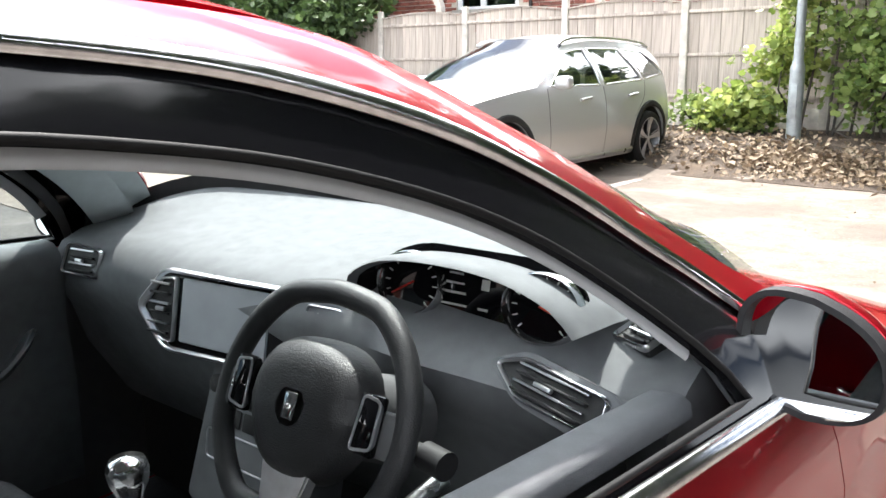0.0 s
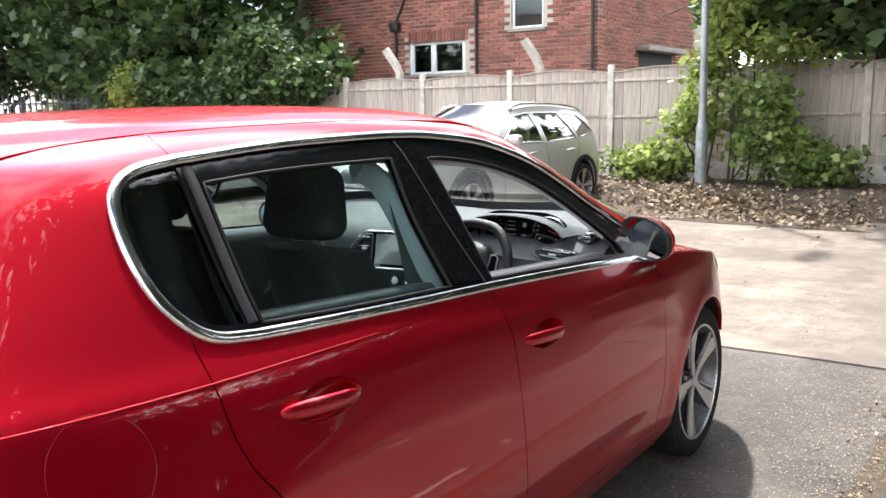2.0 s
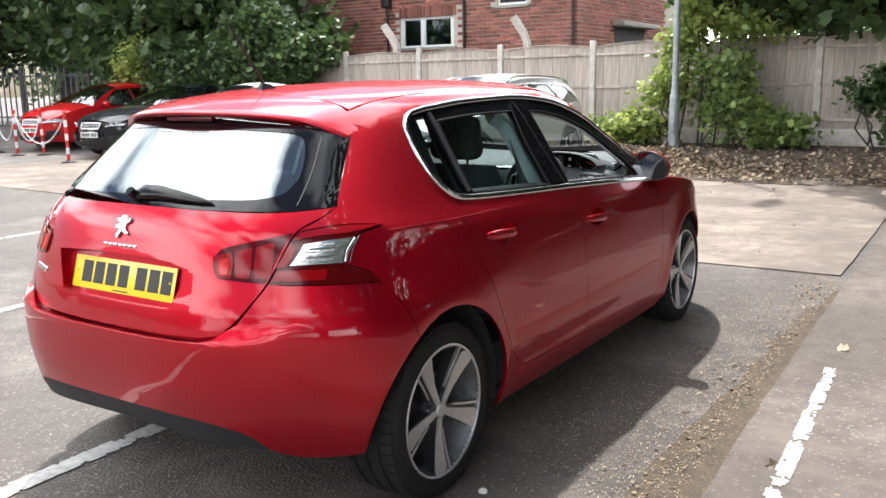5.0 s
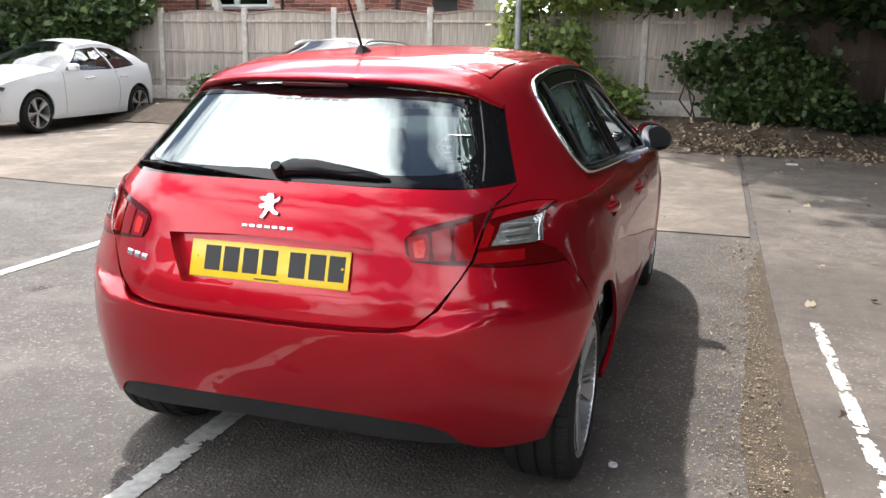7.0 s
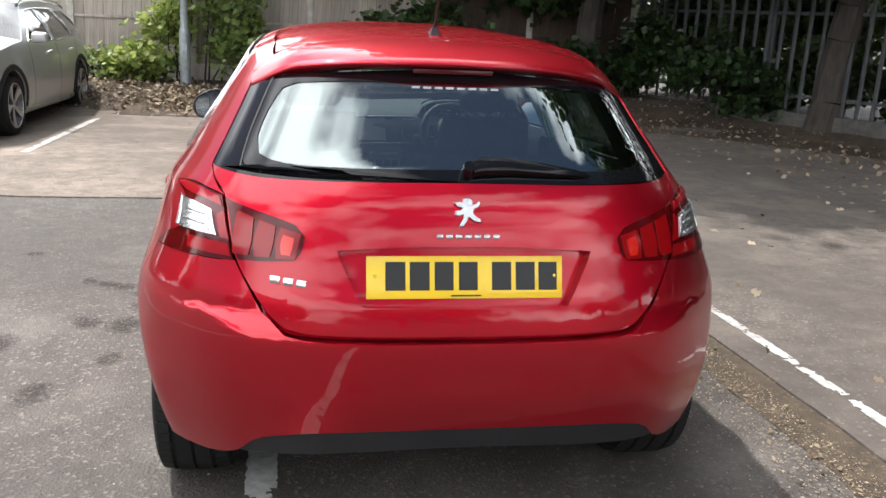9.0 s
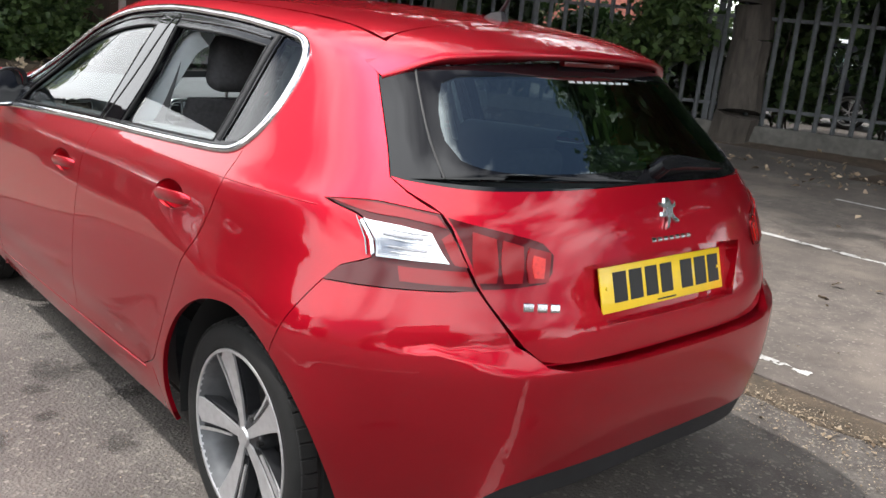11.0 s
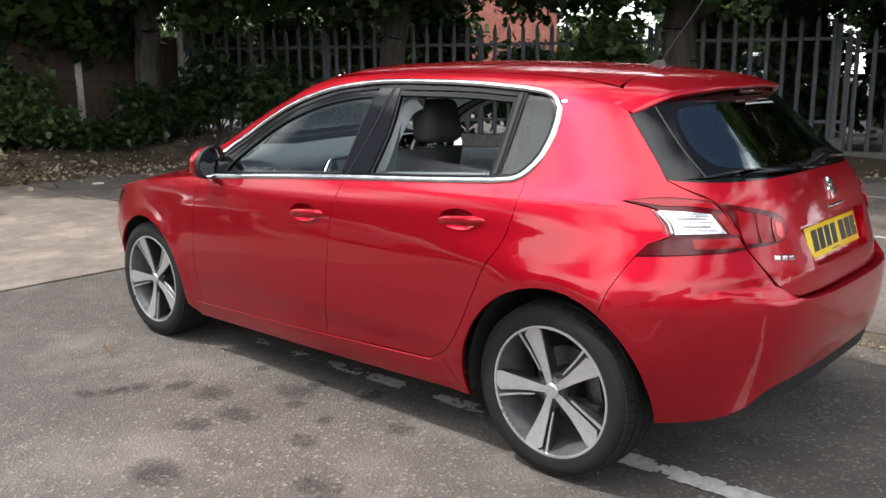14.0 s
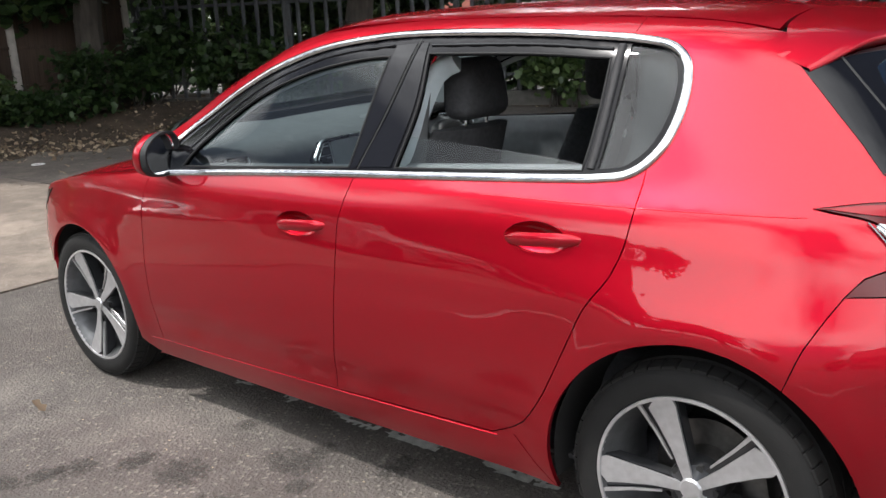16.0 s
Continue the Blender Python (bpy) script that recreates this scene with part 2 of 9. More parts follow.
def catmull(pts, step):
    """Points on a smooth curve through pts, about step apart."""
    pts = [Vector(p) for p in pts]
    if len(pts) == 2:
        k = max(1, int((pts[1] - pts[0]).length / step))
        return [pts[0].lerp(pts[1], i / k) for i in range(k + 1)]
    ext = [2 * pts[0] - pts[1]] + pts + [2 * pts[-1] - pts[-2]]
    out = []
    for i in range(1, len(ext) - 2):
        a, b, c, d = ext[i - 1:i + 3]
        k = max(1, int((c - b).length / step))
        for j in range(k):
            t = j / k
            out.append(0.5 * (2 * b + (c - a) * t + (2 * a - 5 * b + 4 * c - d) * t * t + (3 * b - a - 3 * c + d) * t ** 3))
    return out + [pts[-1]]


def outline(*segs, step=0.03):
    """A closed loop of smooth runs that meet in corners."""
    out = []
    for s in segs:
        for p in catmull(s, step):
            if not out or (p - out[-1]).length > 1e-4:
                out.append(p)
    if (out[0] - out[-1]).length < 1e-4:
        out.pop()
    return out


def inside(p, loop):
    c, n = False, len(loop)
    x, y = p[0], p[1]
    for i in range(n):
        a, b = loop[i], loop[i - 1]
        if (a[1] > y) != (b[1] > y) and x < (b[0] - a[0]) * (y - a[1]) / (b[1] - a[1]) + a[0]:
            c = not c
    return c


def area2(loop):
    return sum(loop[i - 1][0] * loop[i][1] - loop[i][0] * loop[i - 1][1] for i in range(len(loop))) / 2


def inset(loop, d):
    if area2(loop) < 0:
        loop = loop[::-1]
    n, out = len(loop), []
    for i in range(n):
        t = loop[(i + 1) % n] - loop[i - 1]
        t = t.normalized() if t.length > 1e-9 else Vector((1, 0))
        out.append(loop[i] + d * Vector((-t.y, t.x)))
    return out


def skin(name, surf, loop, mat, parent=None, label="", holes=(), step=(0.04, 0.035), gap=0.0017, flange=0.014, side=1, out=0.0, double=False):
    """A panel cut out of a surface: surf(a, b) gives its point; loop and holes are outlines in (a, b). The rim turns inwards by flange."""
    loop = inset([Vector(p) for p in loop], gap)
    holes = [inset([Vector(p) for p in h], -gap) for h in holes]
    rings = [loop, *holes]
    pts, edges = [], []
    for r in rings:
        s = len(pts)
        pts += r
        edges += [(s + i, s + (i + 1) % len(r)) for i in range(len(r))]
    ax, bx = [p[0] for p in loop], [p[1] for p in loop]
    near = np.array([(p[0] / step[0], p[1] / step[1]) for p in pts])
    for i in range(int((max(ax) - min(ax)) / step[0]) + 2):
        for j in range(int((max(bx) - min(bx)) / step[1]) + 2):
            p = Vector((min(ax) + i * step[0], min(bx) + (j + 0.5 * (i % 2)) * step[1]))
            if inside(p, loop) and not any(inside(p, h) for h in holes):
                if np.min(((near - (p[0] / step[0], p[1] / step[1])) ** 2).sum(1)) > 0.2:
                    pts.append(p)
    vs, _, fs, *_ = delaunay_2d_cdt(pts, edges, [], 0, 1e-5)
    keep = []
    for f in fs:
        c = (vs[f[0]] + vs[f[1]] + vs[f[2]]) / 3
        if inside(c, loop) and not any(inside(c, h) for h in holes):
            keep.append(f)
    verts, norms = [], []
    for v in vs:
        p, n = surf_frame(surf, v[0], v[1])
        verts.append(p + out * n)
        norms.append(n)
    count = {}
    for f in keep:
        for i in range(3):
            count[f[i], f[(i + 1) % 3]] = 1
    border = [e for e in count if (e[1], e[0]) not in count]
    faces = list(keep)
    if flange:
        top, low = {}, {}
        zero = Vector((0, 0, 0))
        for a, b in border:
            for k in (a, b):
                if k not in top:
                    top[k] = len(verts); verts.append(verts[k].copy()); norms.append(zero)
                    low[k] = len(verts); verts.append(verts[k] - flange * norms[k]); norms.append(zero)
            faces.append((top[b], top[a], low[a], low[b]))
    if side < 0:
        verts = [Vector((-v.x, v.y, v.z)) for v in verts]
        norms = [Vector((-v.x, v.y, v.z)) for v in norms]
        faces = [f[::-1] for f in faces]
    elif side == 0:
        n = len(verts)
        verts += [Vector((-v.x, v.y, v.z)) for v in verts]
        norms += [Vector((-v.x, v.y, v.z)) for v in norms]
        faces += [tuple(k + n for k in f[::-1]) for f in faces]
    return mesh_object(name, verts, faces, mat, parent, label, normals=norms)


def surf_frame(surf, a, b):
    e = 0.004
    p = surf(a, b)
    n = (surf(a + e, b) - surf(a - e, b)).cross(surf(a, b + e) - surf(a, b - e))
    return p, n.normalized() if n.length > 1e-12 else Vector((1, 0, 0))


def ribbon(name, surf, path, width, height, mat, parent=None, label="", side=1, closed=False, base=0.0):
    """A raised strip along a path in a surface's (a, b)."""
    pts, ups = [], []
    for v in path:
        p, n = surf_frame(surf, v[0], v[1])
        pts.append(p + base * n)
        ups.append(n)
    w, h = width / 2, height
    bm = bmesh.new()
    sweep(bm, pts, [(-w, 0), (-w * 0.85, h * 0.7), (-w * 0.45, h), (w * 0.45, h), (w * 0.85, h * 0.7), (w, 0)], ups, closed)
    if side < 0:
        for v in bm.verts:
            v.co.x = -v.co.x
    return part(name, bm, mat, parent, label, angle=60)


# ---- the red hatchback: its skin ----
def lerp(ks, v):
    """A smooth monotone curve through a short list of (v, value) knots."""
    if v <= ks[0][0]:
        return ks[0][1]
    if v >= ks[-1][0]:
        return ks[-1][1]
    n = len(ks)
    for i in range(n - 1):
        if v <= ks[i + 1][0]:
            break

    def slope(j):
        if j == 0 or j == n - 1:
            k = min(j, n - 2)
            return (ks[k + 1][1] - ks[k][1]) / (ks[k + 1][0] - ks[k][0])
        d0 = (ks[j][1] - ks[j - 1][1]) / (ks[j][0] - ks[j - 1][0])
        d1 = (ks[j + 1][1] - ks[j][1]) / (ks[j + 1][0] - ks[j][0])
        return 0.0 if d0 * d1 <= 0 else 2 * d0 * d1 / (d0 + d1)
    h = ks[i + 1][0] - ks[i][0]
    s = (v - ks[i][0]) / h
    a, b, p, q = ks[i][1], ks[i + 1][1], slope(i) * h, slope(i + 1) * h
    return a + p * s + (3 * (b - a) - 2 * p - q) * s * s + (2 * (a - b) + p + q) * s ** 3


def sstep(a, b, v):
    s = min(1.0, max(0.0, (v - a) / (b - a)))
    return s * s * (3 - 2 * s)


YC, NE, NOSE = 0.5, 3.5, 3.46
SIDE = [(0.10, 0.80), (0.20, 0.845), (0.26, 0.868), (0.35, 0.889), (0.46, 0.9), (0.56, 0.902), (0.70, 0.895), (0.80, 0.883), (0.88, 0.864), (0.95, 0.836), (1.0, 0.810)]
TAIL = [(0.15, -0.57), (0.22, -0.60), (0.30, -0.63), (0.42, -0.665), (0.55, -0.69), (0.66, -0.695), (0.75, -0.683), (0.82, -0.662), (0.90, -0.640), (1.0, -0.605), (1.07, -0.56), (1.2, -0.43), (1.36, -0.26), (1.46, -0.15)]
ROOF = [(-0.60, 1.315), (-0.33, 1.368), (0.0, 1.422), (0.4, 1.448), (0.9, 1.459), (1.3, 1.452), (1.55, 1.416), (1.8, 1.319), (2.0, 1.219), (2.2, 1.115), (2.5, 1.02)]


def half(y, z):
    """Half width of the body before it tapers to nose and tail."""
    if z <= 1.0:
        return lerp(SIDE, z)
    h = (z - 1.0) / max(0.05, lerp(ROOF, y) - 1.0)
    return (0.810 - 0.27 * h) * math.sqrt(max(0.0, 1 - h ** 14))


def flare(y, z):
    """Swollen lips of the wheel arches and the crease through the door handles."""
    o = 0.0
    for yw, zw, rw in ((-0.018, 0.318, 0.385), (2.61, 0.31, 0.36)):
        r = math.hypot(y - yw, z - zw)
        o += 0.010 * math.exp(-((r - rw) / 0.065) ** 2) * (1 - sstep(0.74, 0.9, z))
    c = 0.945 - 0.045 * y
    if y > -0.2:
        k = (z - c) / 0.055
        o += 0.006 * math.exp(-k * k) * sstep(-0.2, 0.2, y) * (1 - sstep(2.2, 2.7, y))
    # sharp shoulder from the tail lamp forward, and one from the front arch back
    for c, w, h in ((0.9797 - 0.0167 * y, sstep(-0.34, -0.2, y) * (1 - sstep(0.55, 1.1, y)), 0.008), (0.799 + (1.58 - y) * 0.052, sstep(1.40, 1.65, y) * (1 - sstep(2.18, 2.34, y)), 0.005)):
        if w > 0:
            k = z - c
            o += h * w * math.exp((0.010 - math.sqrt(k * k + 0.0001)) / (0.026 if k > 0 else 0.045))
    # broad haunch over the rear wheel
    k = (z - 0.735 - 0.02 * y) / (0.075 if z > 0.735 else 0.11)
    o += 0.011 * math.exp(-k * k) * sstep(-0.5, -0.22, y) * (1 - sstep(0.15, 0.62, y))
    s = (z - 0.36) / 0.05
    o -= 0.006 * math.exp(-s * s) * sstep(0.35, 0.55, y) * (1 - sstep(2.05, 2.25, y))
    return o


def nose(y, z):
    if y < 1.9:
        return 1.0
    t = min(1.0, (y - 1.9) / (NOSE - 0.10 * sstep(0.55, 0.9, z) - 1.9))
    return max(0.0, 1 - t ** 4.2) ** 0.36


PLAN = [(1.0, 0.0, 0.0)]
for _k in range(1, 401):
    _f = math.pi / 2 * _k / 400
    _a, _b = (math.cos(_f) ** (2 / NE), math.sin(_f) ** (2 / NE)) if _k < 400 else (0.0, 1.0)
    PLAN.append((_a, _b, PLAN[-1][2] + math.hypot((_a - PLAN[-1][0]) * 0.82, (_b - PLAN[-1][1]) * 1.15)))
PLAN = np.array(PLAN)


def bumper_swell(z, b):
    """How far the bumper stands behind the tailgate."""
    top = 0.712 + 0.12 * max(0.0, b - 0.73)
    drop = min(0.055, max(0.004, 0.68 * (b - 0.866)))
    return 0.036 * min(1.0, max(0.0, (top - z) / drop)) * sstep(0.15, 0.30, z) * sstep(0.78, 0.97, b)


def corner_swell(z, b):
    """The broad lower corners of the tail."""
    return (0.012 * (1 - sstep(0.90, 1.10, z)) + 0.030 * (1 - sstep(0.66, 0.90, z))) * sstep(0.40, 0.70, b) * (1 - 1.4 * sstep(0.72, 0.97, b))


def car_side(u, z):
    """The car's skin: u >= 0 runs forward along the side from YC, u < 0 round the tail to the middle."""
    if u >= 0:
        y = YC + u
        return Vector(((half(y, z) + flare(y, z)) * nose(y, z), y, z))
    mid = -u > PLAN[-1, 2]
    w = 2 * PLAN[-1, 2] + u if mid else -u
    a, b = float(np.interp(w, PLAN[:, 2], PLAN[:, 0])), float(np.interp(w, PLAN[:, 2], PLAN[:, 1]))
    y = YC - (YC - lerp(TAIL, z)) * b
    x = (half(y, z) + flare(y, z)) * a * (1 + corner_swell(z, b))
    return Vector((-x if mid else x, y, z))


def bumper_side(u, z):
    """The bumper's own skin, which swells out behind the tailgate."""
    p = car_side(u, z)
    if u < 0:
        w = 2 * PLAN[-1, 2] + u if -u > PLAN[-1, 2] else -u
        p.y -= bumper_swell(z, float(np.interp(w, PLAN[:, 2], PLAN[:, 1])))
    return p


def S(y, z):
    """A place on the skin from its length and height."""
    if y >= YC:
        return (y - YC, z)
    return (-float(np.interp((YC - y) / (YC - lerp(TAIL, z)), PLAN[:, 1], PLAN[:, 2])), z)


def R(x, z):
    """A place on the skin of the tail from its breadth and height."""
    y, w = YC, 0.0
    for _ in range(5):
        a = min(1.0, abs(x) / max(half(y, z), 1e-3))
        w = float(np.interp(-a, -PLAN[:, 0], PLAN[:, 2]))
        y = YC - (YC - lerp(TAIL, z)) * float(np.interp(w, PLAN[:, 2], PLAN[:, 1]))
    return (-w if x >= 0 else w - 2 * float(PLAN[-1, 2]), z)


def roof_height(x, y):
    """Height at which the skin is |x| from the middle."""
    lo, hi = 1.0, lerp(ROOF, y)
    for _ in range(20):
        z = (lo + hi) / 2
        w = half(y, z)
        if y < YC:
            b = (YC - y) / (YC - lerp(TAIL, z))
            w *= (1 - b ** NE) ** (1 / NE) if b < 1 else 0.0
        lo, hi = (z, hi) if w > abs(x) else (lo, z)
    return (lo + hi) / 2


def car_top(x, y):
    return Vector((x, y, roof_height(x, y)))


def on_roof(x, y):
    return S(y, roof_height(x, y))


car = tagged(empty("hatchback_car"), "glossy metallic red five-door hatchback parked on worn tarmac", "car")

# window band: belt line from the mirror back, round the rear corner, along the roof to the front pillar
BELT = [S(2.08, 0.918), S(1.84, 0.935), S(1.47, 0.961), S(1.07, 0.985), S(0.78, 1.000), S(0.49, 1.016), S(0.30, 1.028)]
HEEL = [S(0.30, 1.028), S(0.205, 1.044), S(0.148, 1.095), S(0.123, 1.171), S(0.126, 1.250), S(0.147, 1.300), S(0.20, 1.332), S(0.30, 1.348)]
BROW = [S(0.30, 1.348), S(0.45, 1.359), S(0.68, 1.370), S(1.0, 1.374), S(1.2, 1.363), S(1.4, 1.335), S(1.61, 1.275), S(1.78, 1.200), S(1.90, 1.122), S(1.99, 1.048), S(2.08, 0.918)]
BAND = outline(BELT, HEEL, BROW, step=0.025)
FRONT_PANE = outline([S(1.905, 0.953), S(1.5, 0.977), S(1.103, 1.002)], [S(1.103, 1.002), S(1.098, 1.107), S(1.092, 1.223), S(1.082, 1.313)], [S(1.082, 1.313), S(1.144, 1.311), S(1.25, 1.299), S(1.4, 1.271), S(1.56, 1.222), S(1.69, 1.162), S(1.79, 1.092), S(1.86, 1.022), S(1.905, 0.953)])
REAR_PANE = outline([S(0.925, 1.012), S(0.6, 1.028), S(0.330, 1.045)], [S(0.330, 1.045), S(0.330, 1.2), S(0.339, 1.304)], [S(0.339, 1.304), S(0.6, 1.317), S(0.932, 1.320)], [S(0.932, 1.320), S(0.910, 1.18), S(0.925, 1.012)])
QUARTER_PANE = outline([S(0.289, 1.053), S(0.225, 1.063), S(0.174, 1.108), S(0.151, 1.178), S(0.152, 1.252), S(0.171, 1.300), S(0.220, 1.326), S(0.294, 1.335)], [S(0.294, 1.335), S(0.287, 1.2), S(0.289, 1.053)])
REAR_SEAM = [S(0.165, 1.062), S(0.165, 0.95), S(0.172, 0.897), S(0.20, 0.82), S(0.259, 0.735), S(0.307, 0.629), S(0.372, 0.489), S(0.437, 0.396), S(0.50, 0.355), S(0.545, 0.333)]
MID_SEAM = [S(1.065, 0.984), S(1.08, 0.914), S(1.095, 0.856), S(1.10, 0.738), S(1.116, 0.541), S(1.145, 0.307)]
FORE_SEAM = [S(2.08, 0.918), S(2.11, 0.80), S(2.12, 0.60), S(2.115, 0.40), S(2.10, 0.272)]


def arc(yc, zc, r, a0, a1, n=15, back=None):
    """A wheel arch's edge; back is its reach to the rear."""
    return [S(yc + (r if back is None or a0 + (a1 - a0) * k / (n - 1) < 90 else back) * math.cos(radians(a0 + (a1 - a0) * k / (n - 1))), zc + r * math.sin(radians(a0 + (a1 - a0) * k / (n - 1)))) for k in range(n)]


PILLAR_EDGE = [S(2.15, 1.008), S(2.04, 1.115), S(1.91, 1.222), S(1.74, 1.322), on_roof(0.51, 1.60)]
QUARTER_SEAM = [S(-0.2045, 0.6403), S(-0.235, 0.729), S(-0.27, 0.798), S(-0.292, 0.836)]


def lens_loop(y0, z0):
    """Pointed oval of a door handle's scoop."""
    return [Vector(S(y0 + 0.004 + 0.092 * math.cos(math.pi * a / 16), z0 - 0.002 + math.copysign((0.042 if a < 16 else 0.030) * abs(math.sin(math.pi * a / 16)) ** 1.15, math.sin(math.pi * a / 16)) - 0.004)) for a in range(32)]


def scoop(u, z, y0, z0):
    """The dished skin behind a door handle."""
    p, n = surf_frame(car_side, u, z)
    d = ((p.y - y0 - 0.004) / 0.092) ** 2 + ((z - z0 + 0.006) / 0.044) ** 2
    return p - n * 0.030 * max(0.0, 1 - d) ** 0.6


def liner_edge(y, z):
    """How far out an arch liner may reach behind the skin."""
    return min(0.845, car_side(*S(max(-0.42, y), max(0.22, z))).x - 0.022)


def body_side(s):
    """Panels of one flank; s is 1 or -1."""
    skin("front_wing", car_side, outline(
        [S(2.08, 0.918), S(2.3, 0.897), S(2.6, 0.860), S(2.9, 0.808), S(3.10, 0.757)], [S(3.10, 0.757), S(3.16, 0.68), S(3.19, 0.55)],
        [S(3.19, 0.55), S(3.02, 0.50), S(2.937, 0.46)], arc(2.61, 0.31, 0.36, 25, 190), [S(2.255, 0.247), S(2.16, 0.200), S(2.10, 0.272)], FORE_SEAM[::-1]), PAINT, car, side=s, step=(0.04, 0.016))
    fdoor = skin("front_door", car_side, outline(BELT[:4] + [S(1.065, 0.984)], MID_SEAM, [S(1.145, 0.307), S(1.5, 0.292), S(2.10, 0.272)], FORE_SEAM[::-1]), PAINT, car, holes=[lens_loop(1.27, 0.826)], side=s, step=(0.04, 0.016))
    rdoor = skin("rear_door", car_side, outline([S(1.065, 0.984), S(0.78, 1.000), S(0.49, 1.016), S(0.30, 1.028), S(0.205, 1.044), S(0.165, 1.062)], REAR_SEAM, [S(0.545, 0.333), S(0.8, 0.323), S(1.145, 0.307)], MID_SEAM[::-1]), PAINT, car, holes=[lens_loop(0.405, 0.886)], side=s, step=(0.04, 0.016))
    skin("sill", car_side, outline([S(0.545, 0.333), S(1.145, 0.307), S(2.10, 0.272)], [S(2.10, 0.272), S(2.15, 0.215), S(2.19, 0.192)], [S(2.19, 0.192), S(1.3, 0.20), S(0.352, 0.222)], [S(0.352, 0.222), S(0.42, 0.29), S(0.47, 0.345)], [S(0.47, 0.345), S(0.50, 0.355), S(0.545, 0.333)]), PAINT, car, side=s)
    skin("rear_quarter", car_side, outline(
        HEEL[2:0:-1] + [S(0.165, 1.062)], REAR_SEAM, [S(0.545, 0.333), S(0.47, 0.345)], [S(0.47, 0.345), S(0.42, 0.29), S(0.352, 0.222)][1:],
        arc(-0.018, 0.318, 0.38, -15, 122, back=0.352), QUARTER_SEAM, [S(-0.292, 0.836), S(-0.32, 0.873), S(-0.376, 0.90), S(-0.363, 0.93), S(-0.319, 0.976), S(-0.205, 1.0)],
        [S(-0.205, 1.0), S(-0.30, 1.012), R(0.683, 1.012), R(0.622, 1.004)], [R(0.622, 1.004), R(0.655, 1.04), R(0.664, 1.064)],
        [R(0.664, 1.064), S(-0.26, 1.12), S(-0.17, 1.21), S(-0.105, 1.275)], [S(-0.105, 1.275), S(-0.075, 1.31), S(-0.06, 1.345), on_roof(0.5, -0.05)],
        [on_roof(0.5, -0.05), on_roof(0.5, 0.1), on_roof(0.5, 0.30)], [on_roof(0.5, 0.30), S(0.30, 1.348)], HEEL[:1:-1]), PAINT, car, side=s, step=(0.035, 0.016))
    skin("roof_rail", car_side, outline(BROW[:9], [S(1.90, 1.122), S(1.99, 1.048), S(2.08, 0.918)], [S(2.08, 0.918), S(2.2, 0.925)], [S(2.2, 0.925), *PILLAR_EDGE, on_roof(0.50, 1.5)], [on_roof(0.50, 1.5), on_roof(0.5, 1.1), on_roof(0.5, 0.7), on_roof(0.5, 0.30)], [on_roof(0.5, 0.30), S(0.30, 1.348)], step=0.03), PAINT, car, side=s)
    skin("pillar_lining", car_side, outline(BROW[:9], [S(1.90, 1.122), S(1.99, 1.048), S(2.08, 0.93)], [S(2.08, 0.93), S(2.2, 0.928)], [S(2.2, 0.928), *PILLAR_EDGE, on_roof(0.505, 1.5)], [on_roof(0.505, 1.5), on_roof(0.505, 1.1), on_roof(0.505, 0.7), on_roof(0.505, 0.30)], [on_roof(0.505, 0.30), S(0.30, 1.348)], step=0.05), PILLAR, car, "grey inner lining of the roof pillars", side=s, out=-0.022, flange=0, step=(0.06, 0.05))
    # window band
    black = skin("window_surround", car_side, BAND, SATIN_BLACK, car, "black window surround with gloss pillar panels", holes=[FRONT_PANE, REAR_PANE, QUARTER_PANE], side=s, out=-0.004, flange=0.018)
    ribbon("chrome_trim", car_side, outline(BELT, HEEL, BROW, step=0.012), 0.024, 0.009, CHROME, car, "bright chrome window trim", side=s, closed=True)
    if s < 0:
        for path in ([S(1.08, 1.345), S(1.25, 1.330), S(1.4, 1.303), S(1.57, 1.250), S(1.71, 1.184), S(1.82, 1.105), S(1.90, 1.015)], [S(0.34, 1.325), S(0.6, 1.340), S(0.93, 1.343)]):
            ribbon("frame_ridge", car_side, catmull(path, 0.03), 0.010, 0.004, GLOSS_BLACK, black, side=s, base=-0.004)
    for loop in (FRONT_PANE, REAR_PANE):
        ribbon("window_seal", car_side, loop, 0.008, 0.006, SEAL_GREY, black, side=s, closed=True, base=-0.008)
        skin("inner_frame", car_side, inset(loop, -0.045), TRIM, black, holes=[inset(loop, -0.024)], side=s, out=-0.036, gap=0, flange=0.006, step=(0.2, 0.2))
    skin("pillar_cover", car_side, outline([S(1.070, 1.002), S(1.026, 1.15), S(0.988, 1.348)], [S(0.988, 1.348), S(1.068, 1.344)], [S(1.068, 1.344), S(1.078, 1.233), S(1.085, 1.107), S(1.089, 1.000)], [S(1.089, 1.000), S(1.070, 1.002)]), GLOSS_BLACK, black, "gloss black pillar panel", side=s, out=-0.001, gap=0.001, flange=0.003)
    skin("pillar_cover", car_side, outline([S(0.938, 1.012), S(0.921, 1.18), S(0.945, 1.350)], [S(0.945, 1.350), S(0.972, 1.350)], [S(0.972, 1.350), S(1.012, 1.15), S(1.058, 1.004)], [S(1.058, 1.004), S(0.938, 1.012)]), GLOSS_BLACK, black, side=s, out=-0.001, gap=0.001, flange=0.003)
    skin("pillar_seam", car_side, outline([S(1.068, 0.99), S(1.022, 1.15), S(0.982, 1.36)], [S(0.982, 1.36), S(0.977, 1.36)], [S(0.977, 1.36), S(1.017, 1.15), S(1.063, 0.99)]), WELL, black, side=s, out=0.0005, gap=0.0, flange=0)
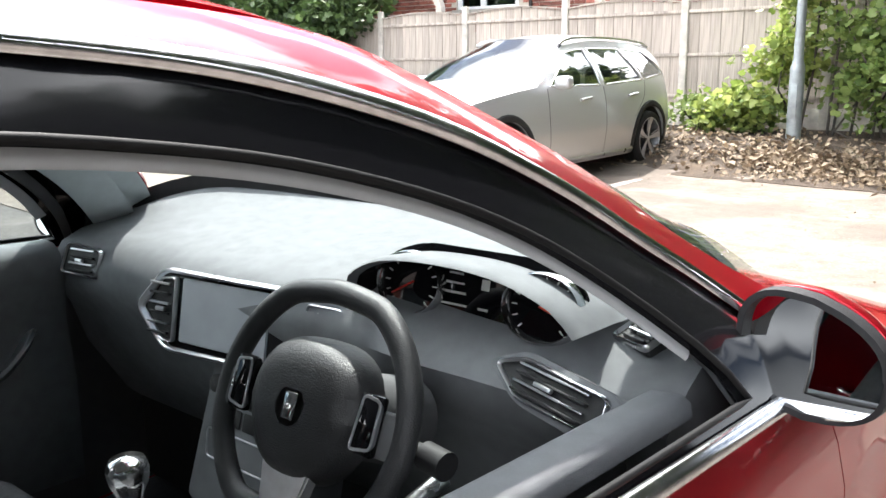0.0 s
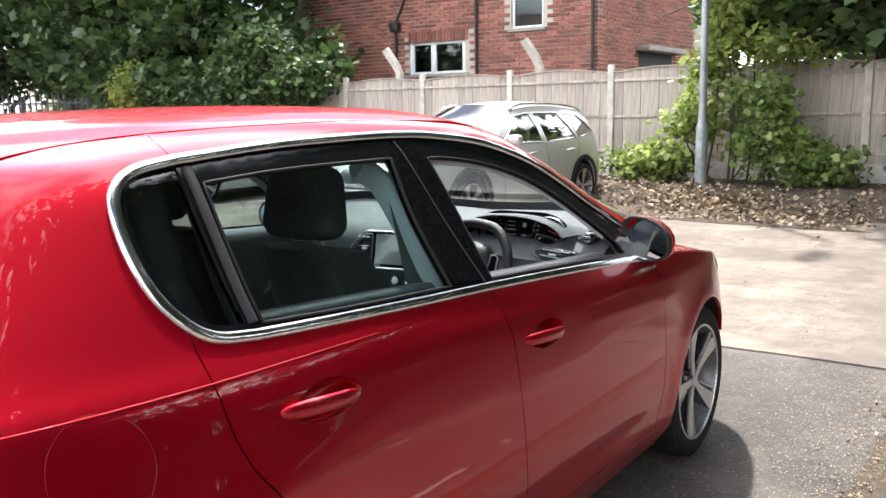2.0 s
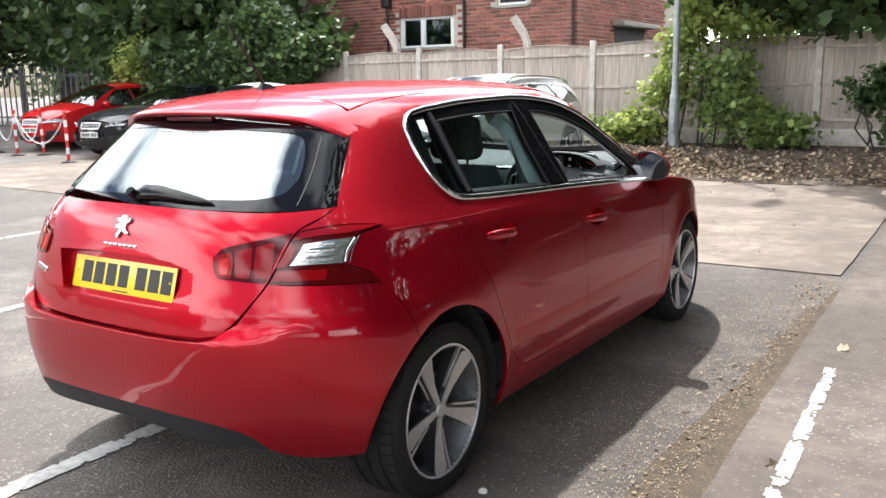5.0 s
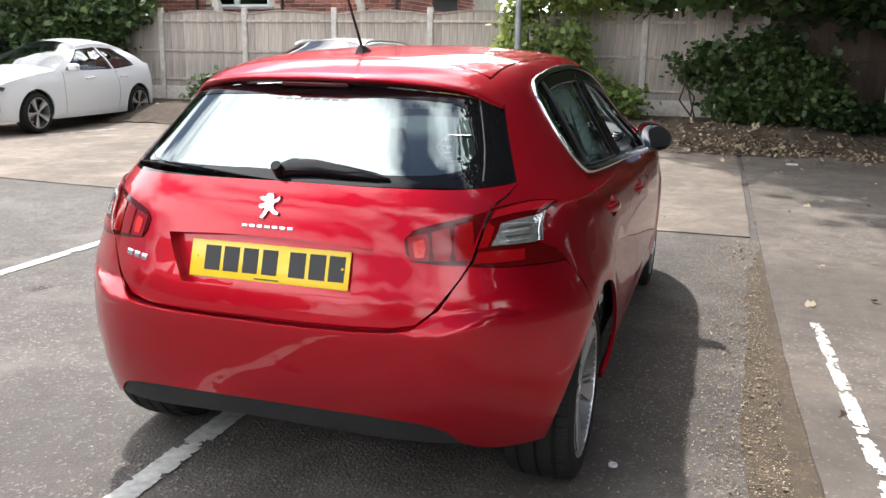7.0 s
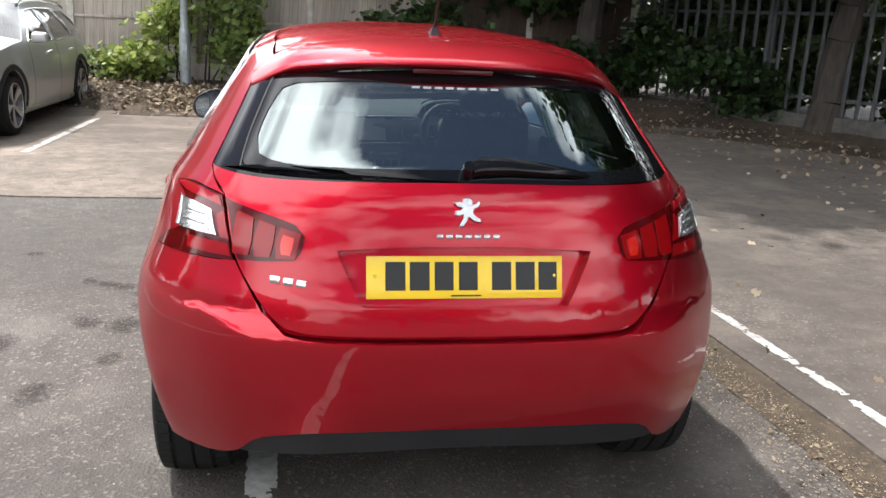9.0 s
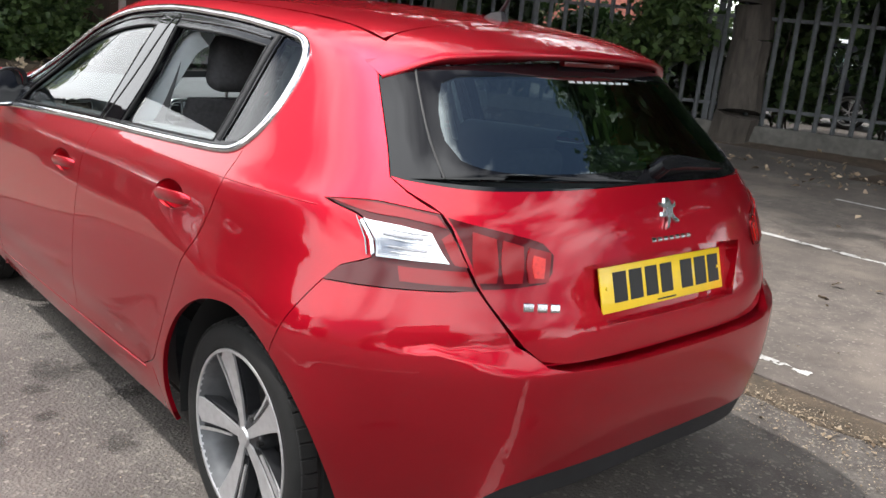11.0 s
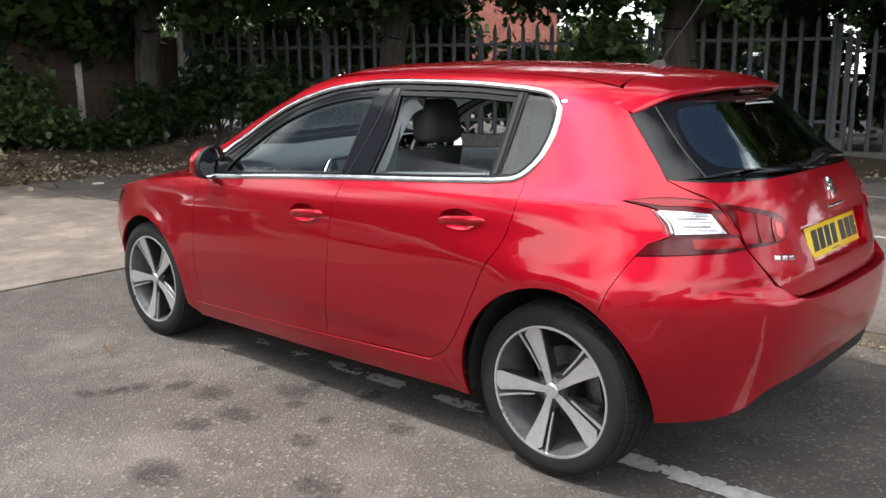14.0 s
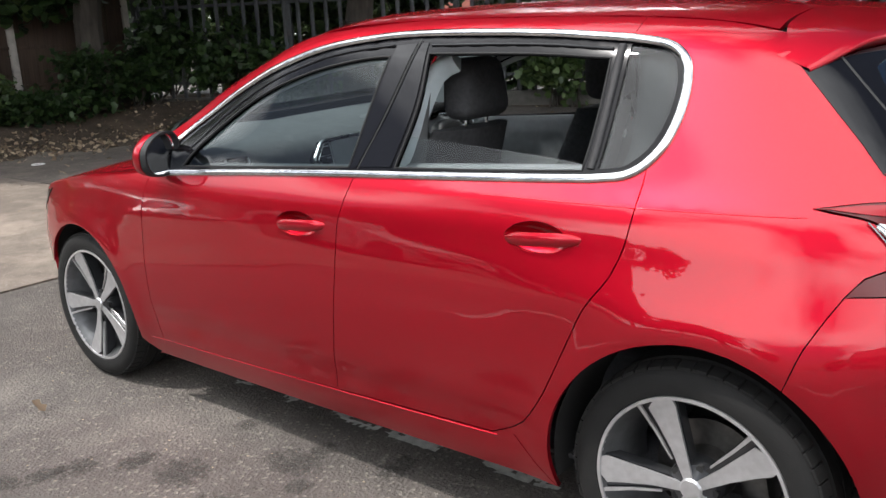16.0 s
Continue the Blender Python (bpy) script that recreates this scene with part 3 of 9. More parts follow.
    ribbon("quarter_divider", car_side, catmull([S(0.308, 1.05), S(0.310, 1.2), S(0.318, 1.335)], 0.03), 0.024, 0.010, BLACK_PLASTIC, black, side=s, base=-0.008)
    skin("quarter_glass", car_side, QUARTER_PANE, DARK_TINT, car, "fixed quarter light of tinted glass", side=s, out=-0.008, flange=0, gap=-0.004)
    if s > 0:
        skin("rear_door_glass", car_side, REAR_PANE, DOOR_GLASS, car, "closed side window reflecting trees", side=s, out=-0.012, flange=0, gap=-0.006)
    else:
        skin("front_door_glass", car_side, FRONT_PANE, SIDE_TINT, car, "closed tinted side window", side=s, out=-0.012, flange=0, gap=-0.006)
        skin("rear_door_glass", car_side, outline([S(0.93, 1.015), S(0.6, 1.035), S(0.33, 1.048)], [S(0.33, 1.048), S(0.34, 1.06), S(0.36, 1.066)], [S(0.36, 1.066), S(0.65, 1.085), S(0.90, 1.098), S(0.925, 1.09)], [S(0.925, 1.09), S(0.93, 1.015)]), CLEAR, car, "side window wound most of the way down", side=s, out=-0.014, flange=0.004, gap=0)
    # handles in their scooped recesses
    for door, y0, z0 in ((fdoor, 1.27, 0.826), (rdoor, 0.405, 0.886)):
        bm = bmesh.new()
        path = []
        for k in range(13):
            t = k / 12
            p, n = surf_frame(car_side, *S(y0 + 0.092 - 0.212 * t, z0 - 0.013 + 0.018 * t))
            path.append(p + n * (-0.004 + 0.017 * math.sin(math.pi * t) ** 0.5))
        sweep(bm, path, [(0.0175 * math.cos(a * math.pi / 6), 0.010 * math.sin(a * math.pi / 6)) for a in range(12)], [(1, 0, 0)] * 13)
        for v in bm.verts:
            k = min(range(13), key=lambda i: (path[i] - v.co).length)
            v.co = path[k] + (v.co - path[k]) * (0.45, 0.78, 0.92)[min(k, 12 - k)] if min(k, 12 - k) < 3 else v.co
        for v in bm.verts:
            v.co.x *= s
        part("door_handle", bm, PAINT, door)
        skin("handle_recess", lambda u, z, y0=y0, z0=z0: scoop(u, z, y0, z0), lens_loop(y0, z0), PAINT, door, side=s, gap=-0.001, flange=0, step=(0.012, 0.012))
    # wheel arch liners and inner shell
    for yw, zw, rw in ((-0.018, 0.318, 0.392), (2.61, 0.31, 0.372)):
        bm = bmesh.new()
        rows = []
        for k in range(25):
            a = radians(-12 + 196 * k / 24)
            rows.append([bm.verts.new((s * x, yw + (rw if math.cos(a) > 0 or yw > 1 else 0.360) * math.cos(a), zw + rw * math.sin(a))) for x in (0.55, liner_edge(yw + rw * math.cos(a), zw + rw * math.sin(a)))])
        for p, q in zip(rows, rows[1:]):
            bm.faces.new((p[0], p[1], q[1], q[0]))
        bm.faces.new([r[0] for r in rows])
        part("arch_liner", bm, WELL, car)
    return fdoor


for _s in (1, -1):
    body_side(_s)

# roof, windscreen, bonnet
SCREEN_EDGE = [(car_side(*p).x - 0.002, car_side(*p).y) for p in PILLAR_EDGE[::-1]]
skin("roof_panel", car_top, outline([(-0.5, -0.03), (-0.5, 0.7), (-0.5, 1.5)], [(-0.5, 1.5), (-0.25, 1.56), (0, 1.58), (0.25, 1.56), (0.5, 1.5)], [(0.5, 1.5), (0.5, 0.7), (0.5, -0.03)], [(0.5, -0.03), (0.2, -0.055), (0, -0.06), (-0.2, -0.055), (-0.5, -0.03)], step=0.05), PAINT, car, step=(0.06, 0.06))
skin("windscreen", car_top, outline([(-0.5, 1.5), (-0.25, 1.56), (0, 1.58), (0.25, 1.56), (0.5, 1.5)], [(0.5, 1.5), *SCREEN_EDGE], [SCREEN_EDGE[-1], (0.45, 2.32), (0.0, 2.42), (-0.45, 2.32), (-SCREEN_EDGE[-1][0], SCREEN_EDGE[-1][1])], [(-x, y) for x, y in SCREEN_EDGE[::-1]] + [(-0.5, 1.5)], step=0.05), CLEAR, car, "curved laminated windscreen", step=(0.06, 0.05), flange=0)


def bonnet_surface(x, y):
    e = lerp([(2.08, 0.925), (2.3, 0.903), (2.6, 0.866), (2.9, 0.812), (3.10, 0.760), (3.34, 0.670)], y)
    w = 0.83 * nose(min(y, 3.3), 0.85)
    q = max(0.0, 1 - (x / max(w, 0.05)) ** 2)
    return Vector((x, y, e + (0.055 - 0.01 * sstep(2.6, 3.3, y)) * q ** 0.8))


def _w(y, z=0.86):
    return (half(y, z) + flare(y, z)) * nose(y, z) - 0.003


skin("bonnet", bonnet_surface, outline([(_w(2.1, 0.918), 2.1), (_w(2.3, 0.897), 2.3), (_w(2.6, 0.860), 2.6), (_w(2.9, 0.808), 2.9), (_w(3.10, 0.757), 3.10)], [(_w(3.10, 0.757), 3.10), (0.45, 3.27), (0, 3.33), (-0.45, 3.27), (-_w(3.10, 0.757), 3.10)], [(-_w(3.10, 0.757), 3.10), (-_w(2.9, 0.808), 2.9), (-_w(2.6, 0.860), 2.6), (-_w(2.3, 0.897), 2.3), (-_w(2.1, 0.918), 2.1)], [(-_w(2.1, 0.918), 2.1), (-0.5, 2.30), (0, 2.44), (0.5, 2.30), (_w(2.1, 0.918), 2.1)], step=0.05), PAINT, car, step=(0.06, 0.06))
_bm = bmesh.new()
_rows = []
for _k in range(21):
    _x = -0.8 + 1.6 * _k / 20
    _y = 2.44 - 0.34 * (abs(_x) / 0.8) ** 1.6
    _rows.append([_bm.verts.new((_x, _y + 0.02, 0.935 + 0.04 * (1 - (_x / 0.85) ** 2))), _bm.verts.new((_x, _y - 0.16, 0.955 + 0.045 * (1 - (_x / 0.85) ** 2)))])
for _p, _q in zip(_rows, _rows[1:]):
    _bm.faces.new((_p[0], _q[0], _q[1], _p[1]))
scuttle = part("scuttle_panel", _bm, BLACK_PLASTIC, car)
_bm = bmesh.new()
_rows = []
for _p in catmull([Vector((_x, _y, 0)) for _x, _y in ((-0.76, 2.09), (-0.45, 2.30), (0.0, 2.42), (0.45, 2.30), (0.76, 2.09))], 0.05):
    _c = car_top(_p.x, _p.y)
    _rows.append([_bm.verts.new(_c + Vector((0, 0.012 * _k, -_d))) for _k, _d in ((-1, 0.003), (1, 0.003), (1.5, 0.04), (1.5, 0.13), (0, 0.13))])
for _p, _q in zip(_rows, _rows[1:]):
    for _k in range(5):
        _bm.faces.new((_p[_k], _q[_k], _q[(_k + 1) % 5], _p[(_k + 1) % 5]))
part("dash_ledge", _bm, BLACK_PLASTIC, scuttle, "black ledge under the windscreen")

# front end: bumper, grille and headlamps
def nose_surface(x, z):
    f = lerp([(0.18, 3.30), (0.30, 3.42), (0.5, 3.46), (0.65, 3.44), (0.76, 3.34)], z)
    return Vector((-x, f - 0.55 * (abs(x) / 0.86) ** 3.2, z))


front_bumper = skin("front_bumper", nose_surface, outline([(-0.78, 0.20), (0, 0.18), (0.78, 0.20)], [(0.78, 0.20), (0.82, 0.45), (0.80, 0.66)], [(0.80, 0.64), (0.45, 0.70), (0, 0.715), (-0.45, 0.70), (-0.80, 0.64)], [(-0.80, 0.66), (-0.82, 0.45), (-0.78, 0.20)], step=0.05), PAINT, car, step=(0.06, 0.06))
skin("lower_grille", nose_surface, outline([(-0.5, 0.24), (0.5, 0.24)], [(0.5, 0.24), (0.45, 0.38)], [(0.45, 0.38), (-0.45, 0.38)], [(-0.45, 0.38), (-0.5, 0.24)], step=0.05), BLACK_PLASTIC, front_bumper, out=0.003, step=(0.06, 0.06), flange=0)
skin("grille", nose_surface, outline([(-0.36, 0.52), (0.36, 0.52)], [(0.36, 0.52), (0.42, 0.66)], [(0.42, 0.66), (-0.42, 0.66)], [(-0.42, 0.66), (-0.36, 0.52)], step=0.05), GLOSS_BLACK, front_bumper, out=0.003, step=(0.06, 0.06), flange=0)
for _s in (1, -1):
    lamp = skin("headlamp", car_side, outline([S(2.90, 0.785), S(3.05, 0.755), S(3.16, 0.725)], [S(3.16, 0.725), S(3.28, 0.68), S(3.34, 0.635)], [S(3.34, 0.635), S(3.28, 0.615), S(3.16, 0.64)], [S(3.16, 0.64), S(3.02, 0.71), S(2.90, 0.785)]), GLOSS_BLACK, car, "dark headlamp with clear cover", side=_s, out=0.003)

# ---- tail ----
UEND = float(PLAN[-1, 2])


def flip(pts):
    """The same run on the other flank, in reverse order."""
    return [(-2 * UEND - p[0], p[1]) for p in pts][::-1]


GATE = [R(0.0, 0.685), R(0.25, 0.686), R(0.42, 0.690), R(0.475, 0.70), R(0.515, 0.735), R(0.56, 0.80), R(0.592, 0.86), R(0.612, 0.95), R(0.622, 1.004), R(0.655, 1.04), R(0.664, 1.064)]
GLASS_FOOT = [R(0.664, 1.064), R(0.55, 1.058), R(0.37, 1.062), R(0.0, 1.066)]
NICHE = outline(flip([R(0.0, 0.762), R(0.272, 0.764)])[:-1] + [R(0.0, 0.762), R(0.272, 0.764)], [R(0.272, 0.764), R(0.335, 0.898)], [R(0.335, 0.898), R(0.15, 0.908), R(0.0, 0.909)] + flip([R(0.335, 0.898), R(0.15, 0.908), R(0.0, 0.909)])[1:], flip([R(0.272, 0.764), R(0.335, 0.898)]))
tailgate = skin("tailgate", car_side, outline(GATE[3:], GLASS_FOOT + flip(GLASS_FOOT)[1:], flip(GATE[3:]), flip(GATE[:4])[:-1] + GATE[:4]), PAINT, car, holes=[NICHE], flange=0.035)
skin("plate_recess", car_side, NICHE, PAINT, tailgate, out=-0.034, gap=-0.004, flange=0)
# number plate with its characters blocked out
_pl = bmesh.new()
box(_pl, (-0.26, -0.0555, 0), (0.26, 0.0555, 0.004), 0.0015)
PLATE_M = Matrix.Translation((0, -0.628, 0.828)) @ Euler((radians(73), 0, 0)).to_matrix().to_4x4()
_pl.transform(PLATE_M)
plate = part("number_plate", _pl, PLATE_Y, tailgate, "yellow reflective number plate")
for _x, _w2 in ((-0.185, 0.052), (-0.122, 0.052), (-0.058, 0.050), (0.006, 0.050), (0.095, 0.052), (0.159, 0.052), (0.222 - 0.002, 0.050)):
    _bm = bmesh.new()
    box(_bm, (_x - _w2 / 2, -0.034, 0.004), (_x + _w2 / 2, 0.040, 0.0052), 0.0004, 1)
    _bm.transform(PLATE_M)
    part("plate_bar", _bm, PLATE_BLACK, plate)
_bm = bmesh.new()
box(_bm, (-0.04, -0.050, 0.004), (0.04, -0.046, 0.005), 0.0003, 1)
_bm.transform(PLATE_M)
part("plate_bar", _bm, PLATE_BLACK, plate)
for _x in (-0.238, 0.238):
    _bm = bmesh.new()
    cyl(_bm, PLATE_M @ Vector((_x, 0.004, 0.003)), PLATE_M @ Vector((_x, 0.004, 0.008)), 0.005, 0.003, 10)
    part("plate_screw", _bm, PLATE_Y, plate)

# tail lamps: outer part on the quarter, inner part on the tailgate
LAMP_OUT = outline([S(-0.205, 1.0), S(-0.30, 1.012), R(0.683, 1.012), R(0.624, 1.004)], [R(0.624, 1.004), R(0.614, 0.95), R(0.594, 0.853)], [R(0.594, 0.853), R(0.64, 0.850), R(0.70, 0.846), S(-0.292, 0.836)], [S(-0.292, 0.836), S(-0.32, 0.873), S(-0.376, 0.90), S(-0.363, 0.93), S(-0.319, 0.976), S(-0.205, 1.0)], step=0.02)
LAMP_IN = outline([R(0.616, 1.000), R(0.51, 0.976), R(0.437, 0.955), R(0.415, 0.930)], [R(0.415, 0.930), R(0.425, 0.89), R(0.445, 0.868)], [R(0.445, 0.868), R(0.52, 0.860), R(0.586, 0.856)], [R(0.586, 0.856), R(0.606, 0.95), R(0.616, 1.000)], step=0.02)
WHITE = outline([S(-0.322, 0.974), S(-0.40, 0.972), R(0.648, 0.965)], [R(0.648, 0.965), R(0.644, 0.94), R(0.634, 0.905)], [R(0.634, 0.905), R(0.68, 0.904), S(-0.385, 0.902)], [S(-0.385, 0.902), S(-0.368, 0.935), S(-0.322, 0.974)], step=0.015)
for _s in (1, -1):
    lamp = skin("tail_lamp", car_side, LAMP_OUT, DARK_LENS, car, "smoked red rear lamp with clear upper lens", side=_s, out=0.004, step=(0.02, 0.02))
    lens = skin("clear_lens", car_side, WHITE, WHITE_LENS, lamp, "clear indicator lens", side=_s, out=0.009, step=(0.015, 0.015))
    for _z in (0.915, 0.940, 0.958):
        ribbon("lens_rib", car_side, catmull([R(0.654, _z), R(0.69, _z + 0.001), S(-0.415 + (_z - 0.9) * 0.5, _z + 0.002)], 0.02), 0.004, 0.004, WHITE_LENS, lens, side=_s, base=0.008)
    for _z in (0.926, 0.949):
        ribbon("lens_slot", car_side, catmull([R(0.664, _z), R(0.69, _z), R(0.715, _z + 0.001)], 0.02), 0.007, 0.0012, LAMP_SLOT, lens, side=_s, base=0.0088)
    ribbon("lens_edge", car_side, catmull([S(-0.378, 0.906), S(-0.362, 0.935), S(-0.322, 0.969)], 0.02), 0.010, 0.003, WHITE_LENS, lens, side=_s, base=0.008)
    ribbon("lens_edge", car_side, catmull([S(-0.366, 0.904), S(-0.348, 0.935), S(-0.306, 0.976)], 0.02), 0.004, 0.002, LAMP_SLOT, lens, side=_s, base=0.006)
    skin("upper_lens", car_side, outline([S(-0.215, 0.999), S(-0.30, 1.008), R(0.683, 1.008), R(0.630, 1.000)], [R(0.630, 1.000), R(0.622, 0.976)], [R(0.622, 0.976), R(0.68, 0.985), S(-0.33, 0.986), S(-0.215, 0.999)], step=0.02), SMOKE_LENS, lamp, side=_s, out=0.0065, step=(0.02, 0.02), flange=0.003)
    skin("inner_lens", car_side, outline([R(0.604, 0.900), R(0.628, 0.902), R(0.638, 0.955)], [R(0.638, 0.955), R(0.618, 0.970)], [R(0.618, 0.970), R(0.612, 0.94), R(0.604, 0.900)], step=0.02), RED_LENS, lamp, side=_s, out=0.0065, step=(0.02, 0.02), flange=0.003)
    skin("lower_lens", car_side, outline([R(0.60, 0.862), R(0.66, 0.860), R(0.715, 0.860)], [R(0.715, 0.860), R(0.712, 0.892)], [R(0.712, 0.892), R(0.66, 0.894), R(0.607, 0.894)], [R(0.607, 0.894), R(0.60, 0.862)], step=0.02), RED_LENS, lamp, side=_s, out=0.0065, step=(0.02, 0.02), flange=0.003)
    gate_lamp = skin("tailgate_lamp", car_side, LAMP_IN, DARK_LENS, car, "smoked red inner rear lamp with claw-shaped lights", side=_s, out=0.004, step=(0.02, 0.02))
    # three slanting claws: the innermost broad, with a brighter core
    for _i, (_x, _w2, _m2) in enumerate(((0.424, 0.050, RED_LENS), (0.487, 0.041, RED_LENS), (0.541, 0.041, RED_LENS))):
        _zt = 0.940 + 0.014 * _i
        skin("claw_light", car_side, outline([R(_x, _zt - 0.006), R(_x + _w2, _zt + 0.006)], [R(_x + _w2, _zt + 0.006), R(_x + _w2 + 0.013, 0.915), R(_x + _w2 + 0.014, 0.871)], [R(_x + _w2 + 0.014, 0.871), R(_x + 0.016, 0.872)], [R(_x + 0.016, 0.872), R(_x + 0.007, 0.905), R(_x, _zt - 0.006)], step=0.012), _m2, gate_lamp, side=_s, out=0.007, step=(0.012, 0.012), flange=0.003, gap=0)

    # brighter red core: the lens's sunlit glow painted on, no lamp is lit
    skin("claw_core", car_side, outline([R(0.441, 0.922), R(0.468, 0.930)], [R(0.468, 0.930), R(0.476, 0.905), R(0.474, 0.882)], [R(0.474, 0.882), R(0.452, 0.880)], [R(0.452, 0.880), R(0.446, 0.90), R(0.441, 0.922)], step=0.01), GLOW_LENS, gate_lamp, "brighter red spot for sunlight returned by the lens", side=_s, out=0.0085, step=(0.012, 0.012), flange=0.002, gap=0)

# sharp pressed lines in the flanks
for _s in (1, -1):
    ribbon("shoulder_line", car_side, catmull([S(-0.20, 0.983), S(0.0, 0.9797), S(0.3, 0.9747), S(0.6, 0.9697)], 0.03), 0.004, 0.0017, PAINT, car, "crisp pressed shoulder line", side=_s, base=-0.0012)
    ribbon("sill_line", car_side, catmull([S(0.53, 0.325), S(0.71, 0.317), S(1.02, 0.305), S(1.61, 0.284), S(2.18, 0.268)], 0.03), 0.007, 0.0030, PAINT, car, "bright pressed line above the sill", side=_s, base=-0.0014)

# rear screen, black wings and spoiler
WING_EDGE = [R(0.664, 1.064), S(-0.26, 1.12), S(-0.17, 1.21), S(-0.105, 1.275)]
LIP = [S(-0.105, 1.275), R(0.43, 1.312), R(0.15, 1.335), R(0.0, 1.338)]
LIGHT = outline([R(0.0, 1.098), R(0.30, 1.096), R(0.47, 1.098), R(0.535, 1.115), R(0.54, 1.15), R(0.515, 1.21), R(0.475, 1.27), R(0.44, 1.285), R(0.30, 1.297), R(0.0, 1.304)] + flip([R(0.0, 1.098), R(0.30, 1.096), R(0.47, 1.098), R(0.535, 1.115), R(0.54, 1.15), R(0.515, 1.21), R(0.475, 1.27), R(0.44, 1.285), R(0.30, 1.297), R(0.0, 1.304)])[1:], step=0.03)
screen = skin("rear_screen", car_side, outline(WING_EDGE, LIP + flip(LIP)[1:], flip(WING_EDGE), flip(GLASS_FOOT[::-1])[::-1] + GLASS_FOOT[::-1][1:]), GLOSS_BLACK, car, "raked rear screen with a black printed border", holes=[LIGHT], out=-0.002, flange=0.012)
skin("glass_pane", car_side, LIGHT, BACK_GLASS, screen, out=-0.004, gap=-0.003, flange=0)
for _s in (1, -1):
    ribbon("wing_seam", car_side, catmull([R(0.585, 1.075), R(0.565, 1.15), R(0.50, 1.30)], 0.03), 0.006, 0.0015, RUBBER, screen, side=_s, base=-0.002)
for _k in range(8):
    ribbon("print_bar", car_side, catmull([R(-0.12 + 0.032 * _k, 1.292), R(-0.12 + 0.032 * _k + 0.022, 1.292)], 0.01), 0.008, 0.001, LINING, screen, base=-0.003)


def spoiler_surface(x, t):
    q = min(1.0, abs(x) / 0.566)
    y0 = -0.055 + 0.018 * (min(abs(x), 0.5) / 0.5) ** 2 - 0.030 * sstep(0.46, 0.566, abs(x))
    z0 = roof_height(x, y0)
    y1 = -0.325 + 0.205 * q ** 2.6
    z1 = lerp([(0.0, 1.360), (0.2, 1.356), (0.43, 1.334), (0.566, 1.272)], abs(x))
    return Vector((x, y0 + (y1 - y0) * t, z0 + (z1 - z0) * t + 0.010 * math.sin(math.pi * t) * (1 - q ** 4)))


_bm = bmesh.new()
_rows = []
for _k in range(61):
    _x = -0.566 + 1.132 * _k / 60
    _run = [spoiler_surface(_x, _t / 8) for _t in range(9)]
    _e = _run[-1]
    _g = car_side(*R(abs(_x), lerp([(0.0, 1.336), (0.15, 1.333), (0.43, 1.310), (0.572, 1.272)], abs(_x))))
    _g.x = _x
    _run += [_e + Vector((0, -0.003, -0.005)), _e + Vector((0, 0.0, -0.011)), _g + Vector((0, 0.012, 0)), _g + Vector((0, 0.06, 0.03))]
    _rows.append([_bm.verts.new(p) for p in _run])
for _p, _q in zip(_rows, _rows[1:]):
    for _i in range(len(_p) - 1):
        _bm.faces.new((_p[_i], _q[_i], _q[_i + 1], _p[_i + 1]))
spoiler = part("roof_spoiler", _bm, PAINT, car, angle=70)
_bm = bmesh.new()
box(_bm, (-0.115, -0.305, 1.326), (0.115, -0.285, 1.340), 0.003)
part("brake_light", _bm, DARK_LENS, spoiler, "high-level brake light strip")

# bumper
BUMP_TOP = [S(-0.292, 0.836), R(0.70, 0.846), R(0.64, 0.850), R(0.594, 0.856)]
BUMP_EDGE = [R(0.594, 0.856), R(0.564, 0.80), R(0.530, 0.738)]
BUMP_U = [R(0.530, 0.738), R(0.510, 0.725), R(0.475, 0.695), R(0.42, 0.685), R(0.25, 0.681), R(0.0, 0.680)]
BUMP_ARCH = arc(-0.018, 0.318, 0.38, 185, 122, 14, back=0.352)
BUMP_FOOT = [R(0.0, 0.431), R(0.35, 0.425), R(0.53, 0.394), R(0.60, 0.328), R(0.67, 0.294), R(0.74, 0.286), S(-0.368, 0.286)]
bumper = skin("rear_bumper", bumper_side, outline(BUMP_ARCH, QUARTER_SEAM, BUMP_TOP, BUMP_EDGE, BUMP_U + flip(BUMP_U)[1:], flip(BUMP_EDGE), flip(BUMP_TOP), flip(QUARTER_SEAM), flip(BUMP_ARCH), flip(BUMP_FOOT)[:-1] + BUMP_FOOT), PAINT, car, flange=0.02, gap=0.0008, step=(0.03, 0.012))
VALANCE = [R(0.0, 0.428), R(0.35, 0.422), R(0.53, 0.391), R(0.595, 0.330)]
VALANCE_FOOT = [R(0.595, 0.330), R(0.50, 0.343), R(0.25, 0.362), R(0.0, 0.369)]
skin("bumper_valance", bumper_side, outline(VALANCE, VALANCE_FOOT + flip(VALANCE_FOOT)[1:], flip(VALANCE)), BLACK_PLASTIC, bumper, "unpainted black lower valance", out=-0.006, gap=-0.004, flange=0.12)
# painted shelf between the bumper's edge and the tailgate
_bm = bmesh.new()
_rows = []
for _c in catmull(BUMP_U[:1] + BUMP_U[1:] + flip(BUMP_U)[1:], 0.02):
    _p, _q = bumper_side(_c[0], _c[1]), car_side(_c[0], _c[1] - 0.012)
    _q.y += 0.034
    _rows.append([_bm.verts.new(v) for v in (_p + Vector((0, 0.002, -0.004)), _p + Vector((0, 0.006, -0.001)), _p.lerp(_q, 0.5), _q, _q + Vector((0, 0.03, 0.05)))])
for _p, _q in zip(_rows, _rows[1:]):
    for _i in range(4):
        _bm.faces.new((_p[_i], _q[_i], _q[_i + 1], _p[_i + 1]))
part("bumper_shelf", _bm, PAINT, bumper, angle=30)

